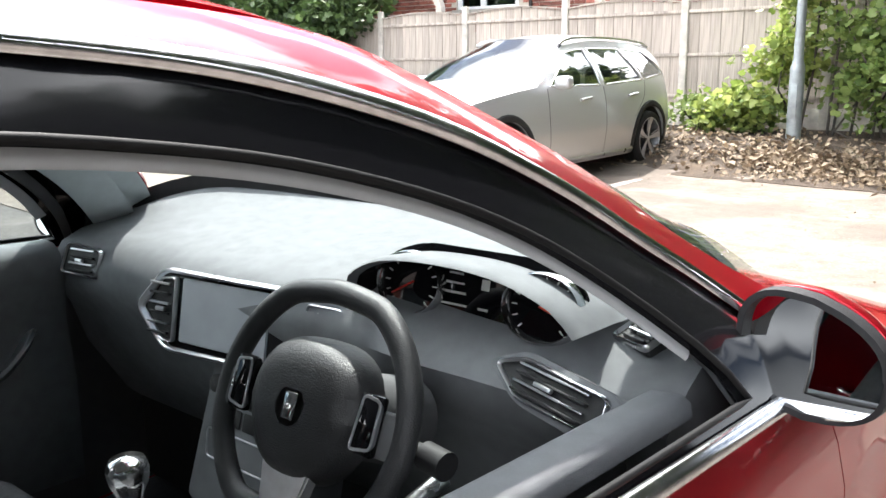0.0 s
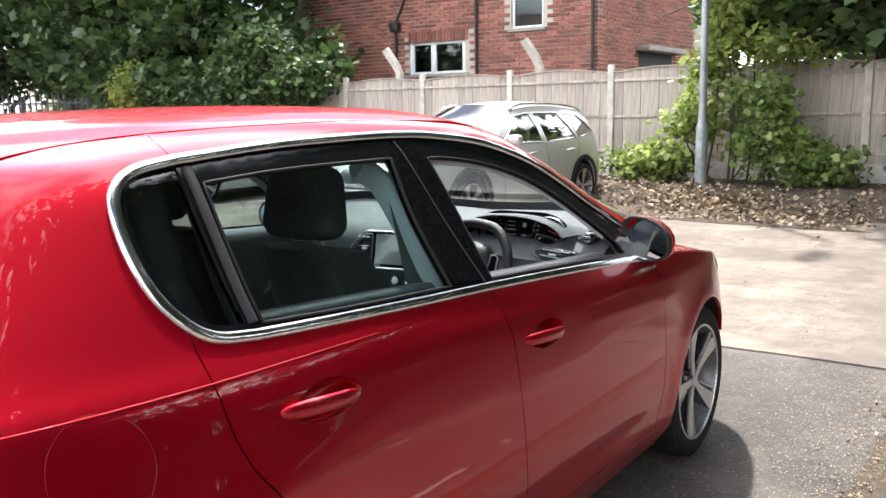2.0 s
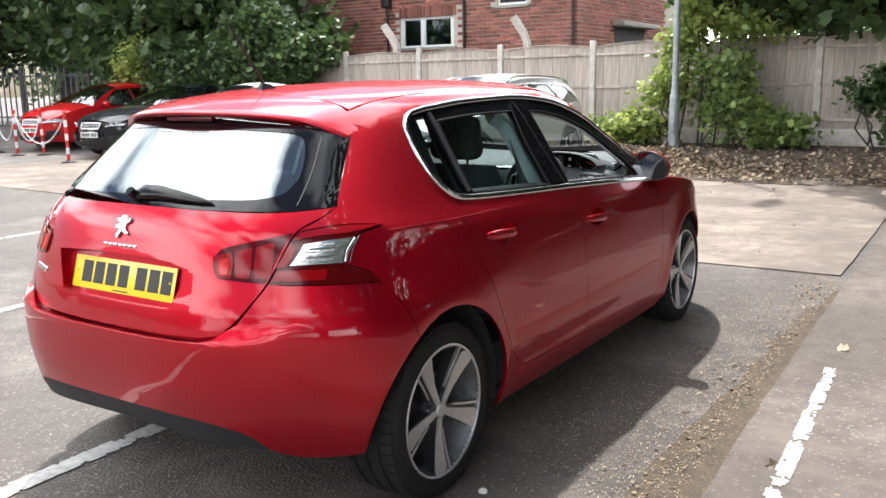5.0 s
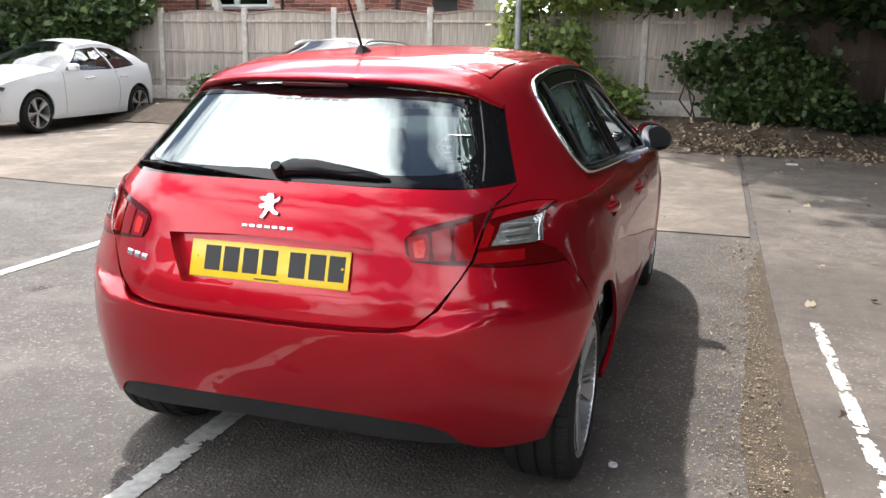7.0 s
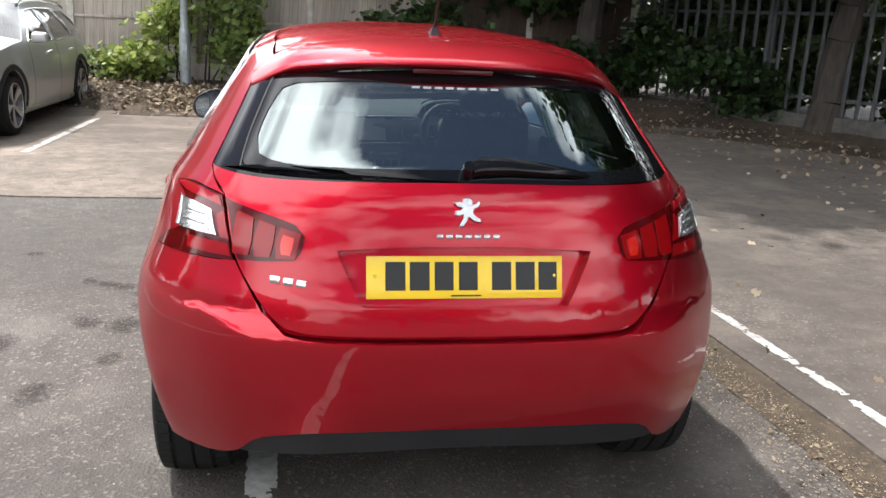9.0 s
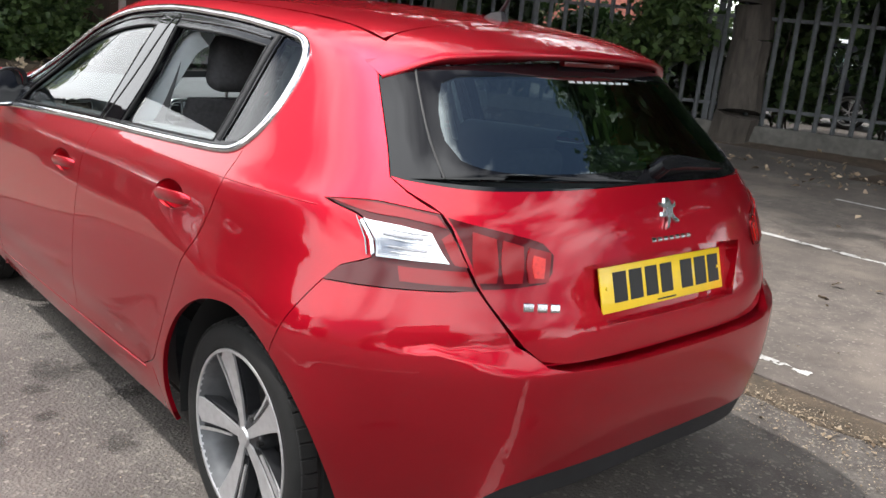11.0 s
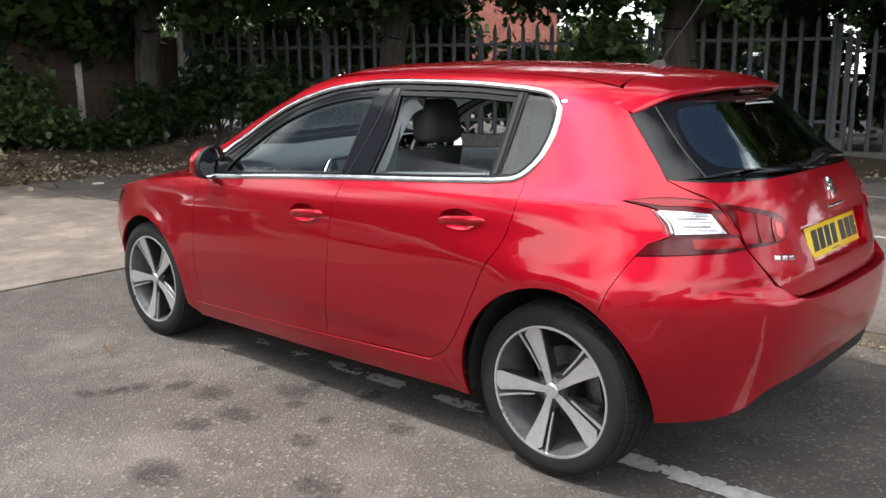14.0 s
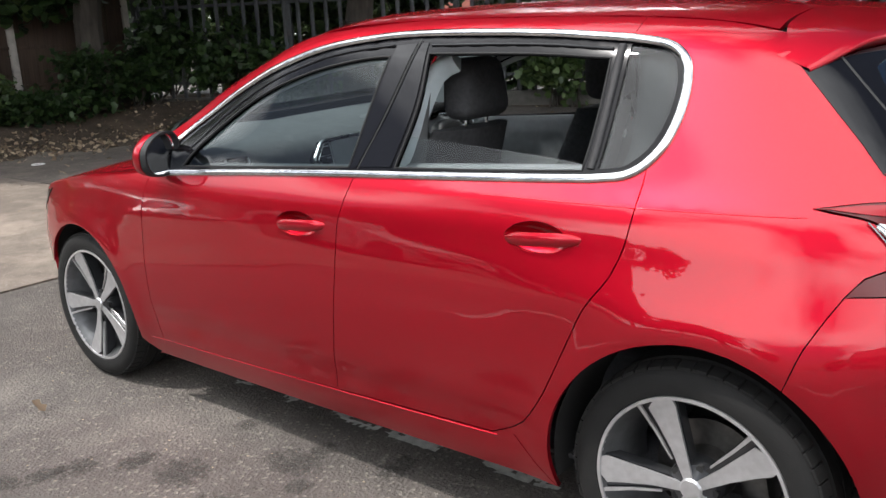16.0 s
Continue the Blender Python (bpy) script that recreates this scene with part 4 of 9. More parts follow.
# emblem and badges as plain raised shapes
_bm = bmesh.new()
_o, _n3 = surf_frame(car_side, *R(0.0, 0.995))
_shape = [(-0.012, 0.040), (0.006, 0.041), (0.014, 0.032), (0.012, 0.022), (0.024, 0.024), (0.033, 0.034), (0.036, 0.026), (0.030, 0.016), (0.018, 0.012), (0.014, 0.0), (0.022, -0.012), (0.036, -0.020), (0.036, -0.028), (0.022, -0.026), (0.012, -0.020), (0.002, -0.012), (-0.004, -0.024), (-0.014, -0.040), (-0.026, -0.040), (-0.022, -0.032), (-0.014, -0.018), (-0.012, -0.004), (-0.026, -0.010), (-0.036, -0.006), (-0.034, 0.004), (-0.020, 0.006), (-0.014, 0.014), (-0.030, 0.018), (-0.036, 0.026), (-0.028, 0.030), (-0.016, 0.028)]
_up = Vector((1, 0, 0)).cross(_n3) * -1
_f0 = [_bm.verts.new(_o + _n3 * 0.002 + Vector((a, 0, 0)) - _up * -b) for a, b in _shape]
_f1 = [_bm.verts.new(_o + _n3 * 0.008 + Vector((a * 0.9, 0, 0)) - _up * -b * 0.9) for a, b in _shape]
_bm.faces.new(_f1)
for _i in range(len(_shape)):
    _bm.faces.new((_f0[_i - 1], _f0[_i], _f1[_i], _f1[_i - 1]))
part("emblem", _bm, CHROME, tailgate, "plain chrome emblem")
for _k in range(7):
    ribbon("name_bar", car_side, [R(-0.082 + 0.0247 * _k, 0.937), R(-0.082 + 0.0247 * _k + 0.017, 0.937)], 0.012, 0.003, CHROME, tailgate)
for _k in range(3):
    ribbon("model_bar", car_side, [R(-0.505 + 0.033 * _k, 0.821 - 0.003 * _k), R(-0.505 + 0.033 * _k + 0.024, 0.819 - 0.003 * _k)], 0.020, 0.003, CHROME, tailgate)

# rear wiper
_bm = bmesh.new()
_w0 = [surf_frame(car_side, *R(_x, _z)) for _x, _z in ((-0.005, 1.088), (0.04, 1.098), (0.12, 1.100), (0.22, 1.093), (0.30, 1.086), (0.345, 1.081))]
_rows = []
for (_p, _n3), (_hw, _hh) in zip(_w0, ((0.020, 0.022), (0.026, 0.030), (0.024, 0.028), (0.018, 0.022), (0.012, 0.016), (0.004, 0.010))):
    _up = Vector((1, 0, 0)).cross(_n3) * -1
    _rows.append([_p + _up * a + _n3 * b for a, b in ((-_hw, 0.004), (-_hw * 0.8, _hh * 0.8), (0, _hh), (_hw * 0.8, _hh * 0.8), (_hw, 0.004), (-_hw, 0.004))])
_vs = [[_bm.verts.new(v) for v in _r[:5]] for _r in _rows]
for _p, _q in zip(_vs, _vs[1:]):
    for _i in range(5):
        _bm.faces.new((_p[_i], _p[(_i + 1) % 5], _q[(_i + 1) % 5], _q[_i]))
_bm.faces.new(_vs[0])
_bm.faces.new(_vs[-1][::-1])
wiper = part("rear_wiper", _bm, SATIN_BLACK, car, "black rear wiper arm and blade")
_bm = bmesh.new()
cyl(_bm, _w0[0][0] + Vector((0.01, 0, -0.005)), _w0[0][0] + _w0[0][1] * 0.045 + Vector((0.01, 0, -0.005)), 0.019, 0.015, 20)
part("wiper_pivot", _bm, SATIN_BLACK, wiper)

# aerial and fuel flap
_bm = bmesh.new()
_z = roof_height(0, 0.10)
_a = [_bm.verts.new((sx * 0.016, y, z - 0.002)) for sx in (-1, 1) for y, z in ((0.135, _z), (0.045, _z - 0.004))]
_b = [_bm.verts.new((sx * 0.007, y, z)) for sx in (-1, 1) for y, z in ((0.10, _z + 0.018), (0.062, _z + 0.022))]
for q in ((0, 1, 5, 4), (2, 6, 7, 3), (0, 4, 6, 2), (1, 3, 7, 5), (4, 5, 7, 6)):
    _bm.faces.new([(_a + _b)[k] for k in q])
aerial = part("aerial_base", _bm, BLACK_PLASTIC, car, "black roof aerial")
_bm = bmesh.new()
cyl(_bm, (0, 0.075, _z + 0.014), (0, -0.09, _z + 0.24), 0.005, 0.0035, 8)
part("aerial_whip", _bm, BLACK_PLASTIC, aerial)
ribbon("fuel_flap_gap", car_side, outline([S(-0.06 + 0.085 * math.cos(a * math.pi / 12), 0.90 + 0.085 * math.sin(a * math.pi / 12)) for a in range(25)], step=0.02), 0.0014, 0.0003, RED_LENS, car, "round fuel flap seam", closed=True)

# door mirrors
for _s in (1, -1):
    _bm = bmesh.new()
    bmesh.ops.create_uvsphere(_bm, u_segments=28, v_segments=18, radius=1.0)
    for v in _bm.verts:
        c = v.co
        e = 2.6
        r = (abs(c.x) ** e + abs(c.y) ** e + abs(c.z) ** e) ** (-1 / e)
        c = c * r
        taper = 1 - 0.22 * max(0, c.x)
        v.co = Vector((c.x * 0.100, (0.085 if c.y > 0 else 0.003) * c.y * taper, c.z * 0.082 * taper - 0.014 * c.x))
    _m = Matrix.Translation((_s * 0.880, 1.985, 0.993)) @ Matrix.Rotation(radians(-4 if _s > 0 else 15), 4, "Z") @ Matrix.Rotation(radians(-3), 4, "X") @ Matrix.Diagonal((_s * 0.9, 0.9, 0.92, 1))
    _bm.transform(_m)
    shell = part("door_mirror", _bm, PAINT, car, "red door mirror with black rim")
    _bm = bmesh.new()
    _ring = []
    for _k in range(32):
        a = 2 * math.pi * _k / 32
        cx, cz = math.copysign(abs(math.cos(a)) ** 0.72, math.cos(a)), math.copysign(abs(math.sin(a)) ** 0.72, math.sin(a))
        taper = 1 - 0.22 * max(0, cx)
        _ring.append((cx * 0.096, cz * 0.077 * taper - 0.014 * cx))
    sweep(_bm, [_m @ Vector((x, -0.020, z)) for x, z in _ring], [(-0.006, -0.010), (-0.005, 0.014), (0.003, 0.014), (0.004, -0.010)], [_m.to_3x3() @ Vector((0, -1, 0))] * 32, closed=True)
    part("mirror_rim", _bm, BLACK_PLASTIC, shell)
    _bm = bmesh.new()
    _bm.faces.new([_bm.verts.new(_m @ Vector((x * 0.96, -0.020 + (0.15 if _s > 0 else 0.08) * z - 0.15 * x, z * 0.96))) for x, z in _ring])
    part("mirror_glass", _bm, MIRROR, shell, "mirror glass")
    _bm = bmesh.new()
    box(_bm, (0.77, 1.985, 0.93), (0.86, 2.05, 0.965), 0.012)
    for v in _bm.verts:
        v.co.x *= _s
    part("mirror_foot", _bm, BLACK_PLASTIC, shell)

# floor pan and dark inner shell
_bm = bmesh.new()
box(_bm, (-0.55, -0.36, 0.24), (0.55, 3.1, 0.28), 0.02)
box(_bm, (-0.78, 0.45, 0.215), (0.78, 2.15, 0.255), 0.01)
part("floor_pan", _bm, WELL, car)
for _s in (1, -1):
    skin("inner_shell", car_side, outline([S(0.42, 0.26), S(2.15, 0.24)], [S(2.15, 0.24), S(2.15, 0.90)], [S(2.15, 0.90), S(1.07, 0.965), S(0.2, 1.02), S(0.0, 1.02)], [S(0.0, 1.02), S(0.0, 0.75)], [S(0.0, 0.75), S(0.35, 0.60), S(0.42, 0.26)], step=0.06), TRIM, car, side=_s, out=-0.055, flange=0, step=(0.08, 0.08))
skin("roof_lining", car_top, outline([(-0.53, 0.0), (-0.53, 1.5)], [(-0.53, 1.5), (0.53, 1.5)], [(0.53, 1.5), (0.53, 0.0)], [(0.53, 0.0), (-0.53, 0.0)], step=0.08), LINING, car, out=-0.035, flange=0, step=(0.1, 0.1))

# ---- wheels ----
def road_wheel(blocks=52, bright=ALLOY, body=ALLOY_DARK):
    """Wheel about the origin, axle along x, outer face towards +x."""
    w = empty("wheel")
    bm = bmesh.new()
    lathe(bm, [(0.232, 0.098), (0.241, 0.112), (0.266, 0.117), (0.288, 0.112), (0.300, 0.103), (0.3085, 0.082), (0.3085, 0.062), (0.307, 0.060), (0.309, 0.052), (0.3170, 0.050), (0.3170, 0.005), (0.309, 0.003), (0.309, -0.003), (0.3170, -0.005), (0.3170, -0.050), (0.309, -0.052), (0.309, -0.060), (0.3085, -0.062), (0.303, -0.092), (0.290, -0.112), (0.232, -0.10)], 72)
    tyre = part("tyre", bm, TYRE, w, "worn black tyre", angle=40)
    me = bpy.data.meshes.new("tread_block")
    bm = bmesh.new()
    box(bm, (0.064, -0.0165, 0.300), (0.103, 0.0165, 0.3155), 0.0015, 1)
    for v in bm.verts:
        if v.co.x > 0.09 and v.co.z > 0.31:
            v.co.z -= 0.0075
    bm.to_mesh(me)
    bm.free()
    me.materials.append(TYRE)
    for k in range(blocks):
        for turn in (0, math.pi):
            block = new("tread_block", me)
            block.matrix_world = Matrix.Rotation(2 * math.pi * (k + (0.5 if turn else 0)) / 52, 4, "X") @ Matrix.Rotation(turn, 4, "Z")
            block.parent = tyre
    bm = bmesh.new()
    lathe(bm, [(0.240, 0.104), (0.237, 0.112), (0.229, 0.112), (0.227, 0.104), (0.240, 0.104)], 72)
    part("rim_lip", bm, bright, w, "machined bright rim edge")
    bm = bmesh.new()
    lathe(bm, [(0.228, 0.108), (0.222, 0.085), (0.206, 0.05), (0.20, -0.09), (0.232, -0.10)], 64)
    part("rim_barrel", bm, BARREL, w)
    bm = bmesh.new()
    lathe(bm, [(0.0, -0.02), (0.135, -0.02), (0.135, -0.04), (0.0, -0.04)], 48)
    part("brake_disc", bm, DISC, w)
    bm = bmesh.new()
    lathe(bm, [(0.0, 0.045), (0.06, 0.04), (0.068, 0.0), (0.07, -0.03)], 32)
    part("hub", bm, DISC, w)
    bm = bmesh.new()
    box(bm, (-0.065, 0.085, -0.07), (0.015, 0.155, 0.065), 0.014)
    part("brake_caliper", bm, DISC, w)
    bm = bmesh.new()
    box(bm, (-0.13, -0.03, -0.03), (-0.10, 0.03, 0.03))
    part("axle_end", bm, WELL, w)
    bm = bmesh.new()
    lathe(bm, [(0.0, 0.092), (0.022, 0.092), (0.030, 0.088), (0.058, 0.078), (0.066, 0.06), (0.066, 0.03)], 40)
    part("wheel_centre", bm, body, w)
    bm = bmesh.new()
    lathe(bm, [(0.0, 0.097), (0.024, 0.096), (0.028, 0.091), (0.028, 0.085)], 28)
    part("centre_cap", bm, bright, w, "silver centre cap")
    for k in range(5):
        m = Matrix.Rotation(radians(72 * k + 9), 4, "X")
        # dark body of the spoke
        bm = bmesh.new()
        top, low = [], []
        for r, a, b, h in ((0.045, -0.022, 0.014, 0.080), (0.11, -0.038, 0.020, 0.082), (0.17, -0.051, 0.030, 0.090), (0.226, -0.066, 0.039, 0.099)):
            top.append([bm.verts.new(m @ Vector((h - 0.004, t, r))) for t in (a, b)])
            low.append([bm.verts.new(m @ Vector((h - 0.045, t, r))) for t in (a + 0.004, b - 0.004)])
        for i in range(3):
            bm.faces.new((top[i][0], top[i][1], top[i + 1][1], top[i + 1][0]))
            bm.faces.new((low[i][0], low[i + 1][0], low[i + 1][1], low[i][1]))
            bm.faces.new((top[i][0], top[i + 1][0], low[i + 1][0], low[i][0]))
            bm.faces.new((top[i][1], low[i][1], low[i + 1][1], top[i + 1][1]))
        part("spoke", bm, body, w)
        # bright machined face and the slim second blade beside a dark slot
        bm = bmesh.new()
        for rows in (((0.026, -0.011, 0.012, 0.090), (0.10, -0.017, 0.019, 0.091), (0.17, -0.027, 0.029, 0.099), (0.212, -0.034, 0.037, 0.1065), (0.232, -0.012, 0.032, 0.110)),
                     ((0.075, -0.030, -0.025, 0.086), (0.15, -0.044, -0.037, 0.095), (0.228, -0.064, -0.054, 0.108))):
            vs = [[bm.verts.new(m @ Vector((h, t, r))) for t in (a, b)] + [bm.verts.new(m @ Vector((h - 0.006, t, r))) for t in (a, b)] for r, a, b, h in rows]
            for p, q in zip(vs, vs[1:]):
                for i, j in ((0, 1), (2, 0), (1, 3)):
                    bm.faces.new((p[i], p[j], q[j], q[i]))
        part("spoke_face", bm, bright, w, "diamond-cut silver spoke face", angle=25)
        bm = bmesh.new()
        m2 = Matrix.Rotation(radians(72 * k + 45), 4, "X")
        cyl(bm, m2 @ Vector((0.055, 0, 0.054)), m2 @ Vector((0.081, 0, 0.054)), 0.010, 0.009, 12)
        part("wheel_bolt", bm, WELL, w)
    return w


_first = road_wheel()
for _i, (_x, _y, _a) in enumerate(((0.745, 0.0, 20), (0.752, 2.615, 8), (-0.745, 0.005, 11), (-0.752, 2.615, 14))):
    _m = Matrix.Translation((_x, _y, 0.3165)) @ Matrix.Rotation(0 if _x > 0 else math.pi, 4, "Z") @ Matrix.Rotation(radians(_a), 4, "X")
    _wheel = _first if _i == 0 else copy_thing(_first, _m)
    _wheel.matrix_world = _m
    _wheel.parent = car
    _wheel["label"] = "five-spoke two-tone alloy wheel with black tyre"

# ---- cabin of the hatchback ----
def loft(name, rows, mat, parent, label="", cap=True, angle=40):
    """A surface through rows of points of equal count."""
    bm = bmesh.new()
    vs = [[bm.verts.new(p) for p in r] for r in rows]
    for p, q in zip(vs, vs[1:]):
        for i in range(len(p) - 1):
            bm.faces.new((p[i], p[i + 1], q[i + 1], q[i]))
    if cap:
        bm.faces.new(vs[0])
        bm.faces.new(vs[-1][::-1])
    return part(name, bm, mat, parent, label, angle=angle)


def rounded(pts, r, n=4):
    """Rounds the corners of a flat outline of (a, b)."""
    out, k = [], len(pts)
    for i in range(k):
        p, a, b = Vector(pts[i]), Vector(pts[i - 1]), Vector(pts[(i + 1) % k])
        q0, q1 = p + (a - p).normalized() * min(r, (a - p).length / 2), p + (b - p).normalized() * min(r, (b - p).length / 2)
        for j in range(n + 1):
            t = j / n
            out.append((1 - t) ** 2 * q0 + 2 * t * (1 - t) * p + t * t * q1)
    return out


def slab(name, pts, m, depth, mat, parent, label="", bevel=0.002):
    """A flat outline given thickness, front face in the local xy plane."""
    bm = bmesh.new()
    f = bm.faces.new([bm.verts.new((p[0], p[1], -depth)) for p in pts])
    r = bmesh.ops.extrude_face_region(bm, geom=[f])
    for v in r["geom"]:
        if isinstance(v, bmesh.types.BMVert):
            v.co.z = 0.0
    if bevel:
        es = [e for e in bm.edges if all(abs(v.co.z) < 1e-6 for v in e.verts)]
        bmesh.ops.bevel(bm, geom=es, offset=bevel, segments=2, affect="EDGES")
    bm.transform(m)
    return part(name, bm, mat, parent, label)


def rim(name, pts, m, width, height, mat, parent, label="", lift=0.0):
    """A raised edging round a flat outline."""
    bm = bmesh.new()
    n = (m.to_3x3() @ Vector((0, 0, 1))).normalized()
    w = width / 2
    sweep(bm, [m @ Vector((p[0], p[1], lift)) for p in pts], [(-w, -0.004), (-w * 0.8, height * 0.7), (0, height), (w * 0.8, height * 0.7), (w, -0.004)], [n] * len(pts), closed=True)
    return part(name, bm, mat, parent, label, angle=60)


def facing(x, y, z, back=0.0, turn=0.0):
    """A frame on the dash: local x to the right, y up, z towards the seats; back tips it away, turn swings it to the driver."""
    return Matrix.Translation((x, y, z)) @ Matrix.Rotation(radians(turn), 4, "Z") @ Matrix.Rotation(radians(90 - back), 4, "X")


DOOR_CARD = material("soft_door_lining", (0.12, 0.126, 0.134), 0.55, vary=0.2, scale=30, bump=0.25, bump_scale=700)
# dashboard body
_rows = []
for _k in range(41):
    _x = -0.76 + 1.52 * _k / 40
    _q = abs(_x) / 0.76
    _ye = lerp([(0.0, 2.415), (0.45, 2.295), (0.76, 2.085)], abs(_x))
    _ze = roof_height(_x, _ye) - 0.040
    _brow = 0.012 * math.exp(-((_x - 0.39) / 0.25) ** 2)
    _mid = math.exp(-(_x / 0.34) ** 4)
    _drv = sstep(0.2, 0.4, _x)
    _rows.append([(_x, _ye, _ze - 0.05), (_x, _ye - 0.004, _ze), (_x, 0.35 * _ye + 0.65 * 2.05, 0.35 * _ze + 0.65 * 1.0 + _brow * 0.8), (_x, 2.05, 1.000 + _brow - 0.012 * _q), (_x, 1.945 - 0.02 * _mid, 0.990 - 0.02 * _q + _brow), (_x, 1.895 - 0.03 * _mid, 0.968 - 0.02 * _q), (_x, 1.868 - 0.03 * _mid - 0.03 * _drv, 0.925 - 0.02 * _q), (_x, 1.868 - 0.02 * _mid - 0.02 * _drv, 0.86), (_x, 1.90, 0.80), (_x, 1.93, 0.70), (_x, 2.02, 0.55), (_x, 2.15, 0.42)])
dash = loft("dashboard", _rows, DASH, car, "dark grey moulded dashboard", angle=50)
# instrument hood and dials
_out = [(0.208, 0.985), (0.222, 1.022), (0.275, 1.052), (0.35, 1.064), (0.45, 1.064), (0.53, 1.052), (0.592, 1.028), (0.626, 0.996)]
_arch = [(float(p[0]), float(p[1])) for p in catmull(_out, 0.02)]
_cx = 0.415
loft("instrument_hood", [[(_cx + (a - _cx) * s, y, 0.965 + (b - 0.965) * h) for a, b in _arch] for y, s, h in ((1.872, 0.965, 0.90), (1.852, 0.985, 0.955), (1.856, 1.0, 0.99), (1.875, 1.01, 1.0), (1.95, 1.02, 0.92), (2.05, 1.04, 0.66), (2.16, 1.06, 0.30))], DASH, dash, cap=False, angle=70)
loft("hood_inside", [[(_cx + (a - _cx) * s, y, 0.965 + (b - 0.965) * h) for a, b in _arch] for y, s, h in ((1.872, 0.965, 0.90), (1.95, 0.93, 0.84))], GLOSS_BLACK, dash, cap=False)
_face = rounded([(-0.225, -0.045), (-0.12, -0.055), (0.12, -0.055), (0.225, -0.035), (0.215, 0.055), (0.13, 0.10), (-0.13, 0.10), (-0.215, 0.06)], 0.04)
_fm = facing(0.414, 1.925, 0.998, 14, 0) @ Matrix.Diagonal((0.86, 0.72, 0.9, 1))
face = slab("instrument_face", _face, _fm, 0.01, GLOSS_BLACK, dash, "black instrument panel")
DIAL_RED = material("red_needle", (0.75, 0.03, 0.02), 0.4)
DIAL_WHITE = material("dial_marks", (0.55, 0.55, 0.52), 0.5)
for _dx in (-0.135, 0.145):
    _m = _fm @ Matrix.Translation((_dx, 0.008, 0.012))
    _cir = [(0.072 * math.cos(a * math.pi / 18), 0.066 * math.sin(a * math.pi / 18)) for a in range(36)]
    dial = slab("dial", _cir, _m, 0.008, GLOSS_BLACK, face)
    rim("dial_ring", _cir, _m, 0.007, 0.012, CHROME, dial, "chrome dial ring")
    for _k in range(13):
        _a = radians(225 - 270 * _k / 12)
        _bm = bmesh.new()
        box(_bm, (0.050, -0.0012, 0.0), (0.060, 0.0012, 0.001))
        _bm.transform(_m @ Matrix.Rotation(_a, 4, "Z"))
        part("dial_mark", _bm, DIAL_WHITE, dial)
    _bm = bmesh.new()
    box(_bm, (-0.008, -0.002, 0.001), (0.050, 0.002, 0.003), 0.0008, 1)
    _bm.transform(_m @ Matrix.Rotation(radians(-20 if _dx > 0 else 215), 4, "Z"))
    part("needle", _bm, DIAL_RED, dial)
for _i, (_x, _y, _w3, _h3) in enumerate(((-0.045, 0.045, 0.03, 0.004), (-0.045, 0.025, 0.04, 0.004), (-0.045, 0.005, 0.05, 0.005), (-0.045, -0.02, 0.06, 0.004), (0.02, 0.03, 0.016, 0.022), (0.02, -0.02, 0.02, 0.005))):
    _bm = bmesh.new()
    box(_bm, (_x - _w3 / 2, _y - _h3 / 2, 0.0), (_x + _w3 / 2, _y + _h3 / 2, 0.0012))
    _bm.transform(_fm)
    part("readout_bar", _bm, DIAL_WHITE, face)

# centre touchscreen with its vents in one chrome-edged hexagon
_cm = facing(-0.02, 1.838, 0.900, 12, 6)
_hex = rounded([(-0.285, -0.005), (-0.215, 0.070), (0.215, 0.070), (0.285, 0.015), (0.215, -0.070), (-0.20, -0.075)], 0.022)
centre = slab("screen_surround", _hex, _cm, 0.03, GLOSS_BLACK, dash, "gloss black surround")
rim("surround_edge", _hex, _cm, 0.010, 0.008, SATIN, centre, "satin chrome edging")
SCREEN = material("sleeping_screen", (0.36, 0.38, 0.41), 0.22, coat=0.5, vary=0.15, scale=12)
slab("touchscreen", rounded([(-0.165, -0.058), (0.055, -0.058), (0.055, 0.060), (-0.165, 0.060)], 0.006), _cm @ Matrix.Translation((0, 0, 0.003)), 0.004, SCREEN, centre, "grey touchscreen")


def vent(m, pts, slats, parent):
    v = slab("air_vent", pts, m, 0.02, BLACK_PLASTIC, parent, "air vent with chrome blades")
    xs, ys = [p[0] for p in pts], [p[1] for p in pts]
    rim("vent_edge", pts, m, 0.005, 0.006, SATIN, v)
    for k in range(slats):
        t = (k + 0.7) / (slats + 0.4)
        y = min(ys) + (max(ys) - min(ys)) * t
        a, b = (min(xs) * 0.8 + max(xs) * 0.2, max(xs) * 0.85 + min(xs) * 0.15)
        bm = bmesh.new()
        box(bm, (a, y - 0.0022, 0.0), (b, y + 0.0022, 0.007), 0.001, 1)
        bm.transform(m)
        part("vent_slat", bm, SATIN if k % 2 else BLACK_PLASTIC, v)
    bm = bmesh.new()
    mx, my = sum(xs) / len(xs), sum(ys) / len(ys)
    box(bm, (mx - 0.012, my - 0.004, 0.004), (mx + 0.012, my + 0.004, 0.012), 0.0015, 1)
    bm.transform(m)
    part("vent_tab", bm, SATIN, v)
    return v


